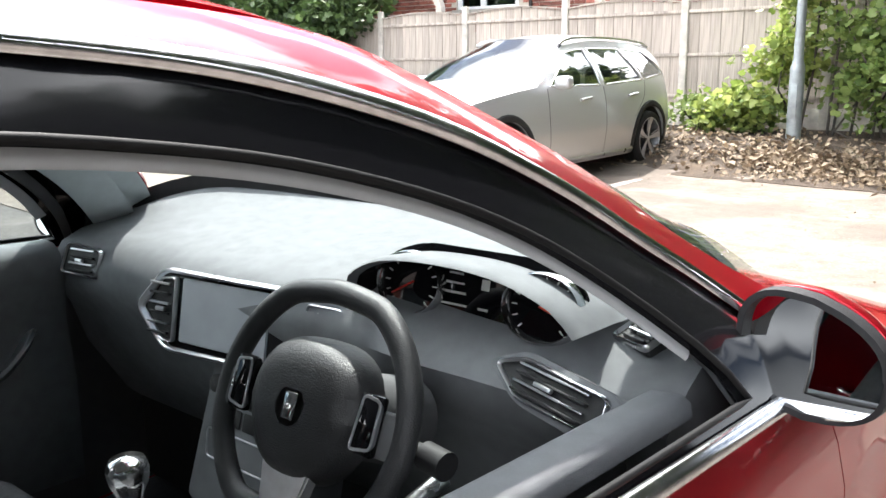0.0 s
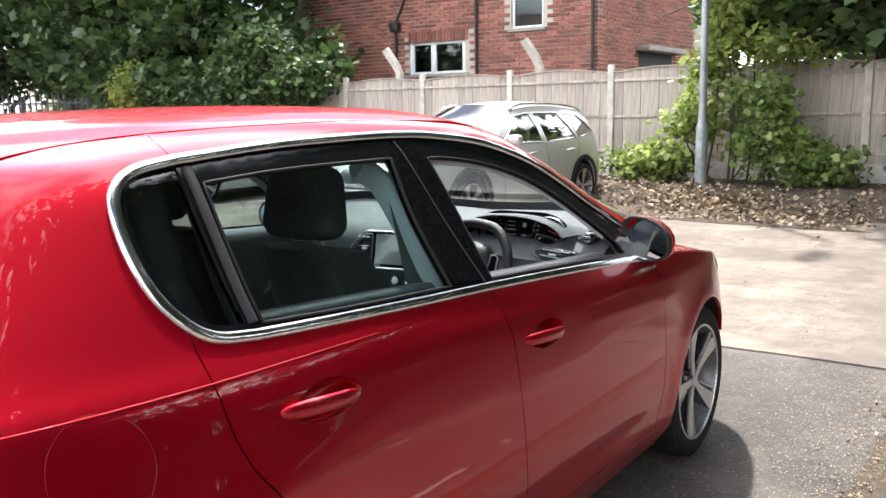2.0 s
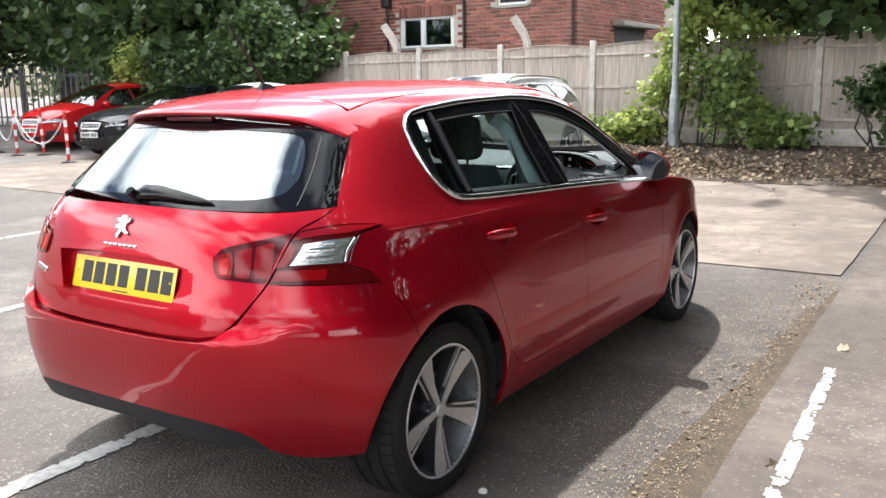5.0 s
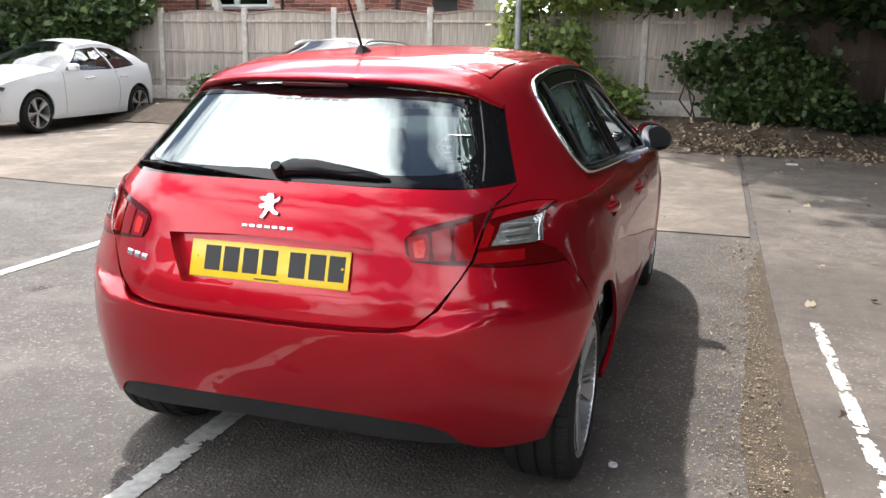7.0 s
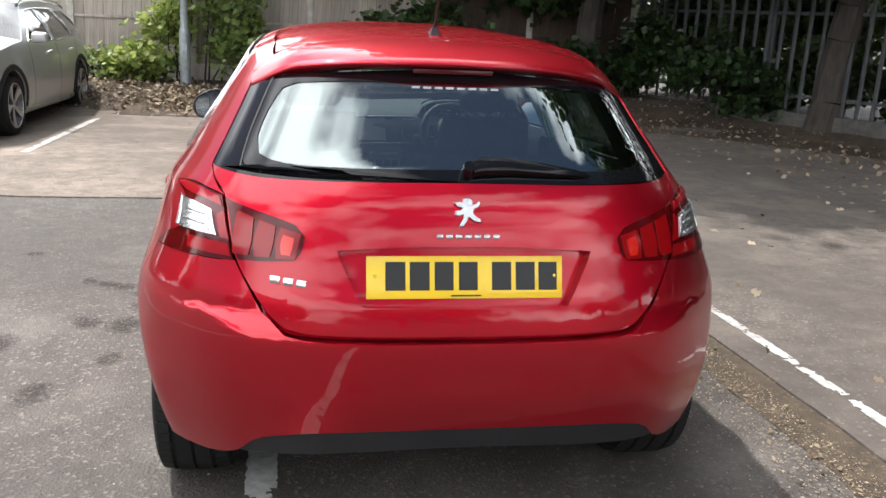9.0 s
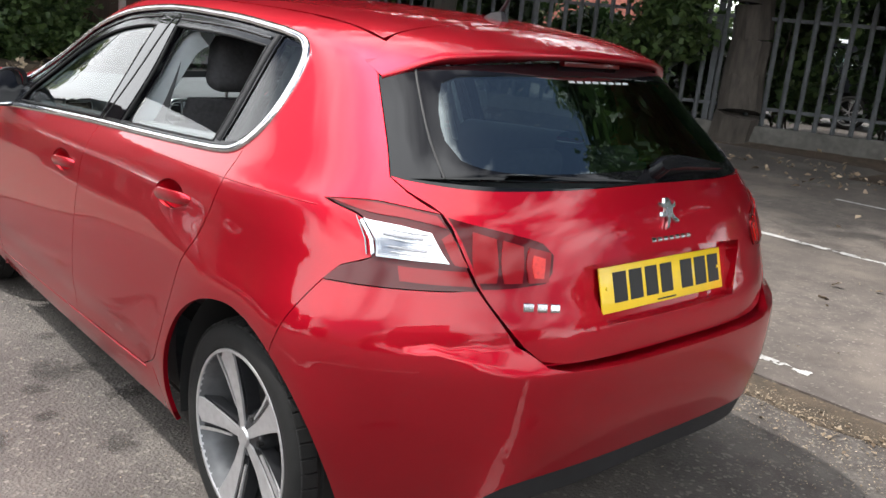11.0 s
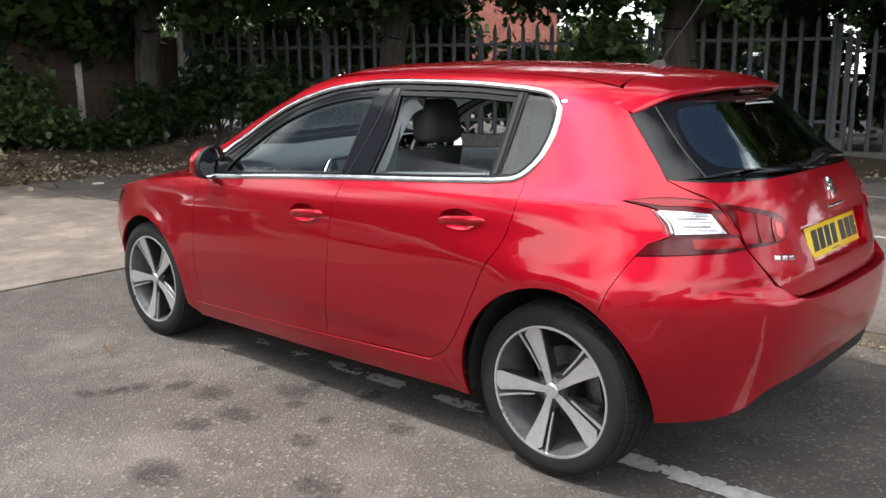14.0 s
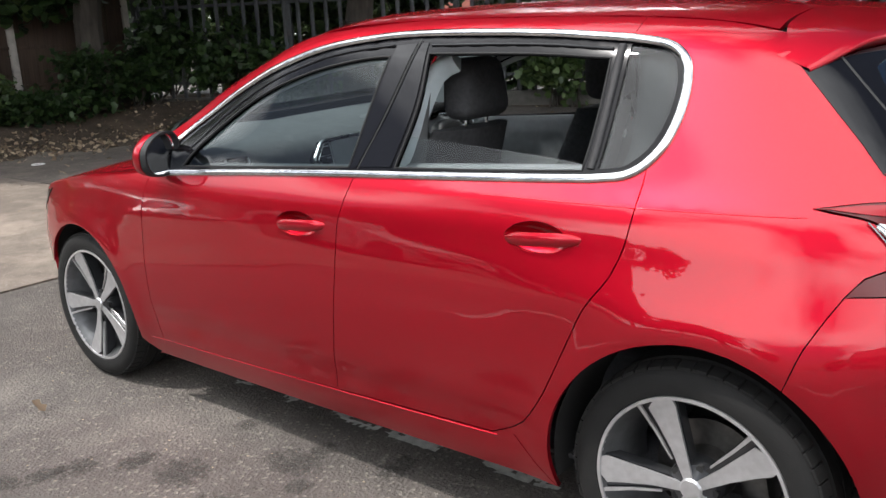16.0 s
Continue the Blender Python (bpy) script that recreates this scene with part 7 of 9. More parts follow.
tree(10.8, 1.4, 3.2, 0.24, [((-0.8, 0, 3.2), (1.7, 1.6, 0.9)), ((0.4, -1.6, 3.3), (1.8, 1.6, 0.9)), ((0, 0, 5.0), (3.2, 3.0, 1.6))], 15, LEAF_SHADED, "tree beside the steel fence", 0.17, 70, 60, 0.32, True, [((-2.4, -1.0, 6.4), (2.8, 3.0, 1.0)), ((0.6, 0.4, 8.2), (3.0, 3.0, 1.5)), ((0.0, -1.0, 10.4), (2.4, 2.6, 1.3))])
tree(11.6, -3.2, 3.2, 0.24, [((-0.8, 0, 3.2), (1.7, 1.6, 0.9)), ((0.4, -1.6, 3.3), (1.8, 1.6, 0.9)), ((0, 0, 5.0), (3.2, 3.0, 1.6))], 19, LEAF_SHADED, "tall tree at the end of the steel fence", 0.17, 70, 60, 0.32, True, [((-0.6, 0.0, 7.4), (3.2, 3.2, 1.4)), ((0.2, -0.4, 9.8), (2.8, 2.8, 1.5))])
tree(16.5, 3.6, 3.4, 0.26, [((0, 0, 3.4), (2.6, 2.6, 1.4)), ((0.2, 0.4, 5.4), (3.0, 3.0, 1.6))], 26, LEAF_SHADED, "leafy tree behind the steel fence", 0.2, 60, 50, 0.38, True, [((0, 0, 7.6), (3.2, 3.2, 1.5))])
tree(17.5, -1.2, 3.4, 0.26, [((0, 0, 3.2), (2.6, 2.6, 1.4)), ((0.2, 0.4, 5.2), (3.0, 3.0, 1.6))], 27, LEAF_SHADED, "leafy tree beyond the end of the fence", 0.2, 60, 50, 0.38, True, [((0, 0, 7.4), (3.2, 3.2, 1.5))])
tree(12.4, -8.0, 3.2, 0.26, [((-0.8, 0, 3.2), (1.7, 1.6, 0.9)), ((0, 0, 5.0), (3.2, 3.0, 1.6))], 20, LEAF_SHADED, "tall tree beyond the apron", 0.17, 70, 60, 0.32, True, [((-0.6, 0.0, 7.4), (3.2, 3.2, 1.4)), ((0.0, 0.6, 9.6), (2.6, 2.8, 1.5))])
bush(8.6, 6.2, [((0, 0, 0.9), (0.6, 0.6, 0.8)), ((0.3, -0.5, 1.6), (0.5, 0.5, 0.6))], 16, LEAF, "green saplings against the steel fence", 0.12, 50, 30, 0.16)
bush(6.4, 10.8, [((0, 0, 0.8), (0.8, 0.6, 0.7)), ((0.4, -0.6, 0.5), (0.7, 0.6, 0.5))], 17, LEAF_SHADED, "shade-darkened undergrowth by the steel fence", 0.11, 50, 30, 0.15)

for _i in range(13):
    _t = _i / 8
    _x, _y = 7.0 + 5.6 * min(_t, 1) + 2.2 * max(0, _t - 1), 13.6 - 11.5 * _t
    _gap = 3 < _i < 6
    bush(_x, _y, [((0, 0, 0.8), (0.8, 0.7, 0.7)), ((0.3, 0.3, 1.2), (0.7, 0.6, 0.4))] if _gap else [((0, 0, 0.8), (0.8, 0.7, 0.7)), ((0.3, 0.3, 1.7), (0.7, 0.6, 0.55)), ((-0.3, 0.1, 2.6), (1.0, 0.8, 0.6))], 30 + _i, LEAF if _i in (1, 2, 6) else LEAF_SHADED, "overgrown hedge behind the steel fence, mostly in shade green", 0.15, 50, 26, 0.22)
# dead leaves on the bank and drifted over the slabs
_rng2 = np.random.default_rng(21)
_pl = []
for _c, _s2, _k in (((-1.75, 10.75), (0.42, 0.22), 1500), ((-1.2, 10.3), (0.7, 0.22), 900), ((-2.4, 11.0), (1.0, 0.35), 900), ((0.2, 10.6), (1.2, 0.35), 900), ((-4.2, 11.4), (1.5, 0.35), 900), ((0.9, 10.2), (1.2, 0.25), 700), ((1.6, 10.15), (0.35, 0.12), 350), ((3.6, 10.0), (1.4, 0.5), 900), ((-3.4, 10.5), (0.6, 0.4), 350), ((2.4, 10.9), (3.0, 0.6), 900), ((6.4, 7.6), (0.9, 1.8), 700), ((8.4, 3.0), (0.7, 2.6), 600)):
    for _ in range(_k if _k > 1000 else _k // 2):
        _x, _y = _c[0] + _rng2.normal() * _s2[0], _c[1] + _rng2.normal() * _s2[1]
        _pl.append((_x, _y, rise(_x, _y) + 0.03 + abs(_rng2.normal()) * 0.03))
tagged(leaf_mesh("leaf_litter", _pl, 0.078, LEAF_DEAD, _rng2, flat=0.2), "drift of curled brown dead leaves", "leaf litter", kind="stuff")
_pl = []
for _ in range(420):
    _x, _y = _rng2.uniform(1.7, 7.0), _rng2.uniform(-3, 9.8)
    if _rng2.random() < 0.25 + 0.09 * _x:
        _pl.append((_x, _y, 0.03))
for _ in range(160):
    _x, _y = _rng2.uniform(-4.5, 1.5), _rng2.uniform(4.6, 9.8)
    _pl.append((_x, _y, 0.025))
for _ in range(500):
    _x, _y = 1.45 + _rng2.normal() * 0.10, _rng2.uniform(-1.5, 4.2)
    if _x < 1.54:
        _pl.append((_x, _y, 0.012))
_pale = [(_rng2.uniform(1.75, 5.5), _rng2.uniform(-2.5, 9.0), 0.022) for _ in range(110)]
tagged(leaf_mesh("pale_leaves", _pale, 0.055, HUSK, _rng2, flat=0.55, lobes=True), "pale curled dead leaves strewn over the paving", "leaf litter", kind="stuff")
tagged(leaf_mesh("scattered_leaves", _pl, 0.024, LEAF_DRY, _rng2, flat=0.7), "scattered dry leaves and bits", "leaf litter", kind="stuff")
_pl = []
for _ in range(11000):
    _y = _rng2.uniform(-2.4, 4.2)
    _x = 1.56 - abs(_rng2.normal()) * (0.24 + 0.18 * math.sin(_y * 1.7) ** 2) - 0.03 * _y / 4
    if _x > 0.3:
        _pl.append((_x, _y, 0.007))
for _ in range(2200):
    _pl.append((_rng2.uniform(-4.2, 1.5), _rng2.uniform(-3.0, 4.2), 0.004))
tagged(leaf_mesh("loose_grit", _pl, 0.0088, HUSK, _rng2, flat=0.8), "fine loose grit and seed husks on the tarmac", "grit", kind="stuff")
_one = leaf_mesh("fallen_leaf", [(-1.209, 2.45, 0.012)], 0.065, LEAF_DRY, np.random.default_rng(3), flat=0.5, lobes=True)
tagged(_one, "single curled brown leaf on the tarmac", "leaf")

# a white bottle cap beside the car and a pale ring on the shaded paving
for _x, _y, _z, _r, _hole in ((0.955, 0.082, 0.0, 0.016, 0.005), (2.106, 9.156, 0.014, 0.075, 0.055)):
    _bm = bmesh.new()
    lathe(_bm, [(_hole, 0.0), (_hole, 0.008), (_r * 0.9, 0.009), (_r, 0.006), (_r, 0.0)], 20, Matrix.Translation((_x, _y, _z + rise(_x, _y))) @ Matrix.Rotation(radians(-90), 4, "Y"), closed=True)
    tagged(part("bottle_cap" if _r < 0.05 else "plastic_ring", _bm, UPVC_WHITE), "small white plastic cap lying on the tarmac" if _r < 0.05 else "pale plastic ring lying on the dirty paving", "litter")

# ---- back fence of boarded panels between concrete posts ----
POST = material("fence_concrete", (0.56, 0.52, 0.47), 0.9, vary=0.3, scale=12, bump=0.5, bump_scale=80)
BOARD = material("weathered_fence_board", (0.45, 0.39, 0.34), 0.85, vary=0.42, scale=40, bump=0.6, bump_scale=60, random_tint=0.16, stretch=(1, 1, 0.05))
# brown boards of the corner bays, darkened further to hold the shade there
BOARD_BROWN_SHADED = material("shaded_brown_board", (0.070, 0.046, 0.033), 0.85, vary=0.45, scale=40, bump=0.5, bump_scale=60, random_tint=0.2, stretch=(1, 1, 0.05))
# dark kerb tone, also painting shade on the corner's gravel boards
KERB = material("kerb_and_shaded_board", (0.10, 0.095, 0.085), 0.95, vary=0.4, scale=12, bump=0.6, bump_scale=60)
FENCE_Y, BAY = 12.75, 1.95
fence = tagged(empty("panel_fence", Matrix.Translation((0, FENCE_Y, 0.25))), "weathered grey-brown boarded fence with concrete posts and arched tops", "fence")
_posts = [-13.85 + BAY * k for k in range(11)]
for _x in _posts:
    _bm = bmesh.new()
    box(_bm, (_x - 0.055, -0.06, -0.2), (_x + 0.055, 0.05, 1.90), 0.012)
    for v in _bm.verts:
        if v.co.z > 1.85:
            v.co.y *= 0.6
    part("fence_post", _bm, POST, fence)
_me = []
for _k in range(12):
    _h = 0.07 * math.sin(math.pi * (_k + 0.5) / 12)
    _bm = bmesh.new()
    box(_bm, (-0.080, -0.008, 0.34), (0.080, 0.006, 1.76 + _h), 0.003, 1)
    _m5 = bpy.data.meshes.new("fence_board")
    _bm.to_mesh(_m5)
    _bm.free()
    _m5.materials.append(BOARD)
    _me.append(_m5)
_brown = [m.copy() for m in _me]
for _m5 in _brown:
    _m5.materials[0] = BOARD_BROWN_SHADED
_rng = random.Random(8)
for _x in _posts[:-1]:
    _bm = bmesh.new()
    box(_bm, (_x + 0.05, -0.03, 0.0), (_x + BAY - 0.05, 0.02, 0.34), 0.008)
    # corner bays swap pale concrete for the dark tone: shade as colour
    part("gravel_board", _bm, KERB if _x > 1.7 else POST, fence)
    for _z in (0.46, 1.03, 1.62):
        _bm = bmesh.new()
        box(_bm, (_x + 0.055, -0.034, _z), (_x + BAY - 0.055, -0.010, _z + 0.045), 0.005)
        part("fence_rail", _bm, BOARD_BROWN_SHADED if _x > 1.7 else BOARD, fence)
    _bm = bmesh.new()
    _pts = [(_x + 0.055 + (BAY - 0.11) * k / 12, -0.012, 1.765 + 0.07 * math.sin(math.pi * k / 12)) for k in range(13)]
    sweep(_bm, _pts, [(-0.022, 0), (-0.022, 0.022), (0.022, 0.022), (0.022, 0)])
    part("panel_capping", _bm, BOARD_BROWN_SHADED if _x > 1.7 else BOARD, fence)
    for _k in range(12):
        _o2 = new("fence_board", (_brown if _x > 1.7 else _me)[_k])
        _o2.parent = fence
        _o2.location = (_x + 0.055 + (BAY - 0.11) * (_k + 0.5) / 12, 0.008 * (_k % 2) + _rng.uniform(-0.002, 0.002), 0)
        _o2.rotation_euler = (0, radians(_rng.uniform(-0.25, 0.25)), 0)
# older cranked concrete posts behind it
for _x in (-8.75, -5.6):
    _bm = bmesh.new()
    _pts = [(0, 0, -0.1), (0, 0, 1.95), (-0.05, -0.06, 2.12), (-0.22, -0.16, 2.42)]
    sweep(_bm, _pts, [(-0.06, -0.06), (-0.06, 0.06), (0.06, 0.06), (0.06, -0.06)], [(0, 1, 0.2)] * 4)
    _bm.transform(Matrix.Translation((_x, 13.0, 0.25)))
    tagged(part("cranked_post", _bm, POST), "old concrete fence post with cranked top", "post", "cranked posts")

# ---- steel palisade along the side ----
STEEL = material("grey_galvanised_steel", (0.075, 0.08, 0.085), 0.65, 0.3, vary=0.3, scale=20, bump=0.2, bump_scale=100)


def palisade(p, q, height, label, pitch=0.235):
    d = Vector((q[0] - p[0], q[1] - p[1], 0))
    n = int(d.length / pitch)
    f = empty("palisade_fence", Matrix.Translation((p[0], p[1], rise(*p))) @ Matrix.Rotation(math.atan2(d.y, d.x), 4, "Z"))
    bm = bmesh.new()
    w = 0.034
    prof = [(-w, 0.0), (-w * 0.4, -0.014), (w * 0.4, -0.014), (w, 0.0)]
    rows = []
    for z, s in ((0.05, 1), (height - 0.10, 1), (height, 0.12)):
        rows.append([bm.verts.new((a * s, b, z)) for a, b in prof] + [bm.verts.new((a * s, b + 0.004, z)) for a, b in prof[::-1]])
    for r0, r1 in zip(rows, rows[1:]):
        for i in range(8):
            bm.faces.new((r0[i], r0[(i + 1) % 8], r1[(i + 1) % 8], r1[i]))
    me = bpy.data.meshes.new("pale")
    bm.to_mesh(me)
    bm.free()
    me.materials.append(STEEL)
    for k in range(n):
        o = new("pale", me)
        o.parent = f
        o.location = ((k + 0.5) * pitch, 0, 0)
    for z in (0.28, height - 0.35):
        bm = bmesh.new()
        box(bm, (0, 0.012, z), (d.length, 0.045, z + 0.05), 0.004, 1)
        part("rail", bm, STEEL, f)
    k = 0.0
    while k <= d.length:
        bm = bmesh.new()
        box(bm, (k - 0.045, 0.03, -0.2), (k + 0.045, 0.10, height - 0.1), 0.006, 1)
        part("fence_post", bm, STEEL, f)
        k += 2.75
    bm = bmesh.new()
    box(bm, (0, -0.06, -0.2), (d.length, 0.14, 0.06), 0.01)
    part("kerb", bm, KERB, f)
    return tagged(f, label, "fence", "palisade fences")


palisade((5.7, 12.6), (10.6, 2.6), 1.86, "grey steel palisade fence under trees")
palisade((10.6, 2.6), (11.9, -3.6), 1.86, "grey steel palisade fence under trees")
palisade((-26.5, 13.0), (-20.2, 14.2), 1.9, "pale steel palisade fence beyond the cars")

# ---- lamp post ----
_bm = bmesh.new()
lathe(_bm, [(0.085, -0.2), (0.085, 0.86), (0.080, 0.90), (0.058, 0.98), (0.055, 1.05), (0.050, 3.0), (0.040, 6.0)], 24, Matrix.Rotation(radians(-90), 4, "Y"))
_bm.transform(Matrix.Translation((-2.15, 11.55, 0.25)))
_lp = empty("lamp_post", Matrix.Translation((0, 0, 0)))
COLUMN = material("painted_steel_column", (0.33, 0.36, 0.37), 0.5, 0.4, vary=0.25, scale=14, bump=0.15)
part("column", _bm, COLUMN, _lp)
_bm = bmesh.new()
box(_bm, (-2.19, 11.46, 0.55), (-2.11, 11.475, 0.95), 0.004)
part("access_door", _bm, COLUMN, _lp)
_bm = bmesh.new()
cyl(_bm, (-2.15, 11.55, 6.25), (-2.15, 10.9, 6.35), 0.03, 0.03, 12)
box(_bm, (-2.26, 10.3, 6.28), (-2.04, 10.95, 6.42), 0.04, 3)
part("lantern", _bm, STEEL, _lp)
tagged(_lp, "grey painted steel lamp post with a thicker base", "lamp post")

# ---- other parked cars ----
HEAD_LENS = material("headlamp_glass", (0.10, 0.105, 0.115), 0.08, 0.6, coat=1.0, vary=0.2, scale=8)
CAR_DARK = material("car_glass_dark", (0.03, 0.035, 0.04), 0.06, coat=0.4)
PLATE_W = material("white_plate", (0.75, 0.75, 0.72), 0.4)


def parked_car(name, m, paint, label, top, belt, windows, axles, wheel_r=0.33, width=0.90, cladding=False, rails=False, seams=(), bright=ALLOY, grille="plain"):
    """A car in its own frame: nose towards +y, rear axle at 0. top: runs of the side outline, nose to tail, each (part, points, material)."""
    t = empty(name, m)
    y_nose, y_tail = top[0][1][0][0], top[-1][1][-1][0]
    zr = max(p[1] for _, r, _ in top for p in r)

    def width_at(y, z):
        w = lerp([(0.15, 0.90), (0.30, 0.97), (0.55, 1.0), (0.75, 0.985), (belt, 0.935), (belt + 0.25, 0.80), (zr - 0.10, 0.655), (zr + 0.05, 0.60)], z) * width
        a = max(0.0, (y - axles[1] + 0.35) / (y_nose + 0.10 - axles[1] + 0.35))
        b = max(0.0, (axles[0] + 0.25 - y) / (axles[0] + 0.25 - y_tail + 0.10))
        return w * max(0.02, 1 - a ** 3.6) ** 0.36 * max(0.02, 1 - b ** 3.8) ** 0.34

    def side(y, z):
        return Vector((width_at(y, z), y, z))
    sil = []
    for _, r, _ in top:
        c = catmull(r, 0.08)
        sil += c if not sil else c[1:]
    r = wheel_r + 0.045
    foot = []
    for ya in axles:
        foot.append([(ya + r * math.cos(radians(200 - 220 * k / 14)), wheel_r + 0.01 + r * math.sin(radians(200 - 220 * k / 14))) for k in range(15)])
    bottom = [Vector(sil[-1])] + [Vector(p) for p in foot[0]] + [Vector((axles[0] + r + 0.05, 0.20)), Vector((axles[1] - r - 0.05, 0.20))] + [Vector(p) for p in foot[1]]
    loop = [Vector(p) for p in sil] + bottom[1:]
    panes = [outline(*[[*w, w[0]]], step=0.06) if False else outline(*[[w[i], w[(i + 1) % len(w)]] for i in range(len(w))], step=0.08) for w in windows]
    for s in (1, -1):
        body = skin("body_side", side, loop, paint, t, holes=panes, step=(0.10, 0.07), gap=0, flange=0.02, side=s)
        for p in panes:
            skin("side_window", side, p, PARKED_GLASS, t, side=s, out=-0.008, gap=-0.005, flange=0, step=(0.15, 0.12))
            ribbon("window_trim", side, p, 0.022, 0.006, CHROME if cladding else GLOSS_BLACK, body, side=s, closed=True)
        for sm in seams:
            ribbon("door_seam", side, catmull(sm, 0.06), 0.007, 0.0012, WELL, body, side=s)
        for hy in ((axles[0] + axles[1]) * 0.5 + 0.02, axles[0] + 0.42):
            ribbon("door_handle", side, [(hy + 0.10, belt - 0.10), (hy, belt - 0.09), (hy - 0.10, belt - 0.085)], 0.028, 0.03, paint, body, side=s)
        if cladding:
            for k, ya in enumerate(axles):
                ribbon("arch_cladding", side, [(ya + (r + 0.03) * math.cos(radians(-8 + 196 * j / 18)), wheel_r + 0.01 + (r + 0.03) * math.sin(radians(-8 + 196 * j / 18))) for j in range(19)], 0.07, 0.012, BLACK_PLASTIC, body, "dark grey arch cladding", side=s)
            ribbon("sill_cladding", side, [(axles[0] + r, 0.245), (axles[1] - r, 0.245)], 0.05, 0.012, SATIN, body, "bright sill strip", side=s)
        for ya in axles:
            bm = bmesh.new()
            rows = []
            for k in range(17):
                a = radians(-15 + 210 * k / 16)
                rows.append([bm.verts.new((s * x, ya + r * math.cos(a), wheel_r + 0.01 + r * math.sin(a))) for x in (0.5, width * 0.94)])
            for p, q in zip(rows, rows[1:]):
                bm.faces.new((p[0], p[1], q[1], q[0]))
            bm.faces.new([q[0] for q in rows])
            part("arch_liner", bm, WELL, t)
        # mirror
        bm = bmesh.new()
        wy = windows[0][0][0]
        box(bm, (width * 0.93, wy - 0.14, belt + 0.03), (width * 0.93 + 0.19, wy - 0.02, belt + 0.16), 0.045, 4)
        for v in bm.verts:
            v.co.x *= s
        part("door_mirror", bm, paint, t)
        if rails:
            bm = bmesh.new()
            sweep(bm, catmull([(width * 0.60 * s, 1.45, zr - 0.03), (width * 0.60 * s, 1.2, zr + 0.035), (width * 0.60 * s, 0.3, zr + 0.03), (width * 0.60 * s, -0.35, zr - 0.02), (width * 0.60 * s, -0.5, zr - 0.07)], 0.1), [(-0.016, -0.012), (-0.016, 0.012), (0.016, 0.012), (0.016, -0.012)])
            part("roof_rail", bm, SATIN, t)
    # strips across the car along its outline
    for pname, run, mat in top:
        c = catmull(run, 0.07)
        rows = []
        for i, p in enumerate(c):
            a, b = c[max(0, i - 1)], c[min(len(c) - 1, i + 1)]
            d = (b - a).normalized()
            n = Vector((d.y, -d.x)) * (1 if (b - a).x < 0 else 1)
            n = Vector((-d.y, d.x)) if Vector((-d.y, d.x)).dot(Vector((p.x - 1.2, p.y - 0.6))) > 0 else Vector((d.y, -d.x))
            w = width_at(p.x, p.y)
            row = []
            for k in range(13):
                x = -1 + k / 6
                q = p + n * 0.085 * (1 - abs(x) ** 2.4)
                row.append((x * w, q.x, q.y))
            rows.append(row)
        loft(pname, rows, mat, t, cap=False, angle=40)
    for i, ya in enumerate(axles):
        for s in (1, -1):
            wm = Matrix.Translation((s * (width - 0.125), ya, wheel_r)) @ Matrix.Rotation(0 if s > 0 else math.pi, 4, "Z") @ Matrix.Rotation(radians(31 * i + 17 * s), 4, "X") @ Matrix.Diagonal((1, wheel_r / 0.3185, wheel_r / 0.3185, 1))
            o = copy_thing(SPARE, wm)
            o.matrix_world = wm
            o.parent = t
            o["label"] = "alloy wheel"
    # cabin floor, seats as dark shapes
    bm = bmesh.new()
    box(bm, (-width * 0.8, axles[0] - 0.5, 0.22), (width * 0.8, axles[1] + 0.4, belt - 0.10), 0.05)
    part("cabin_floor", bm, TRIM, t)
    for x in (-0.38, 0.38):
        for y in (1.15, 0.25):
            bm = bmesh.new()
            box(bm, (x - 0.22, y - 0.10, belt - 0.2), (x + 0.22, y + 0.06, belt + 0.20), 0.05, 3)
            box(bm, (x - 0.11, y - 0.09, belt + 0.18), (x + 0.11, y + 0.02, belt + 0.34), 0.035, 3)
            part("seat", bm, CLOTH, t)
    # face: lamps, grille, plate

    def face(x, z):
        return Vector((-x, lerp([(p[1], p[0]) for p in sorted(top[0][1], key=lambda q: q[1])], z) + 0.085 * (1 - min(1, abs(x) / width) ** 2.4) - 0.30 * (abs(x) / width) ** 4, z))
    for s in (1, -1):
        lp = [(s * 0.41, 0.655), (s * 0.45, 0.725), (s * 0.72, 0.765), (s * 0.80, 0.745), (s * 0.78, 0.69)]
        lamp = skin("headlamp", face, outline(*[[lp[i], lp[(i + 1) % 5]] for i in range(5)], step=0.05), HEAD_LENS, t, "clear headlamp", out=0.012, gap=0, step=(0.06, 0.05))
        ribbon("lamp_strip", face, catmull([(s * 0.43, 0.668), (s * 0.60, 0.685), (s * 0.77, 0.70)], 0.05), 0.014, 0.004, CHROME, lamp, "bright lower lamp strip", base=0.012)
        ribbon("lamp_lens", face, [(s * (0.54 + 0.03 * math.cos(a * math.pi / 6)), 0.715 + 0.022 * math.sin(a * math.pi / 6)) for a in range(12)], 0.008, 0.005, CHROME, lamp, "round projector lens rim", closed=True, base=0.012)
        ribbon("lamp_lens", face, [(s * (0.65 + 0.026 * math.cos(a * math.pi / 6)), 0.728 + 0.020 * math.sin(a * math.pi / 6)) for a in range(12)], 0.008, 0.005, CHROME, lamp, closed=True, base=0.012)
        fl = [(s * 0.50, 0.36), (s * 0.50, 0.48), (s * 0.76, 0.50), (s * 0.76, 0.38)]
        skin("fog_lamp_recess", face, outline(*[[fl[i], fl[(i + 1) % 4]] for i in range(4)], step=0.05), BLACK_PLASTIC, t, out=0.010, gap=0, step=(0.06, 0.05))
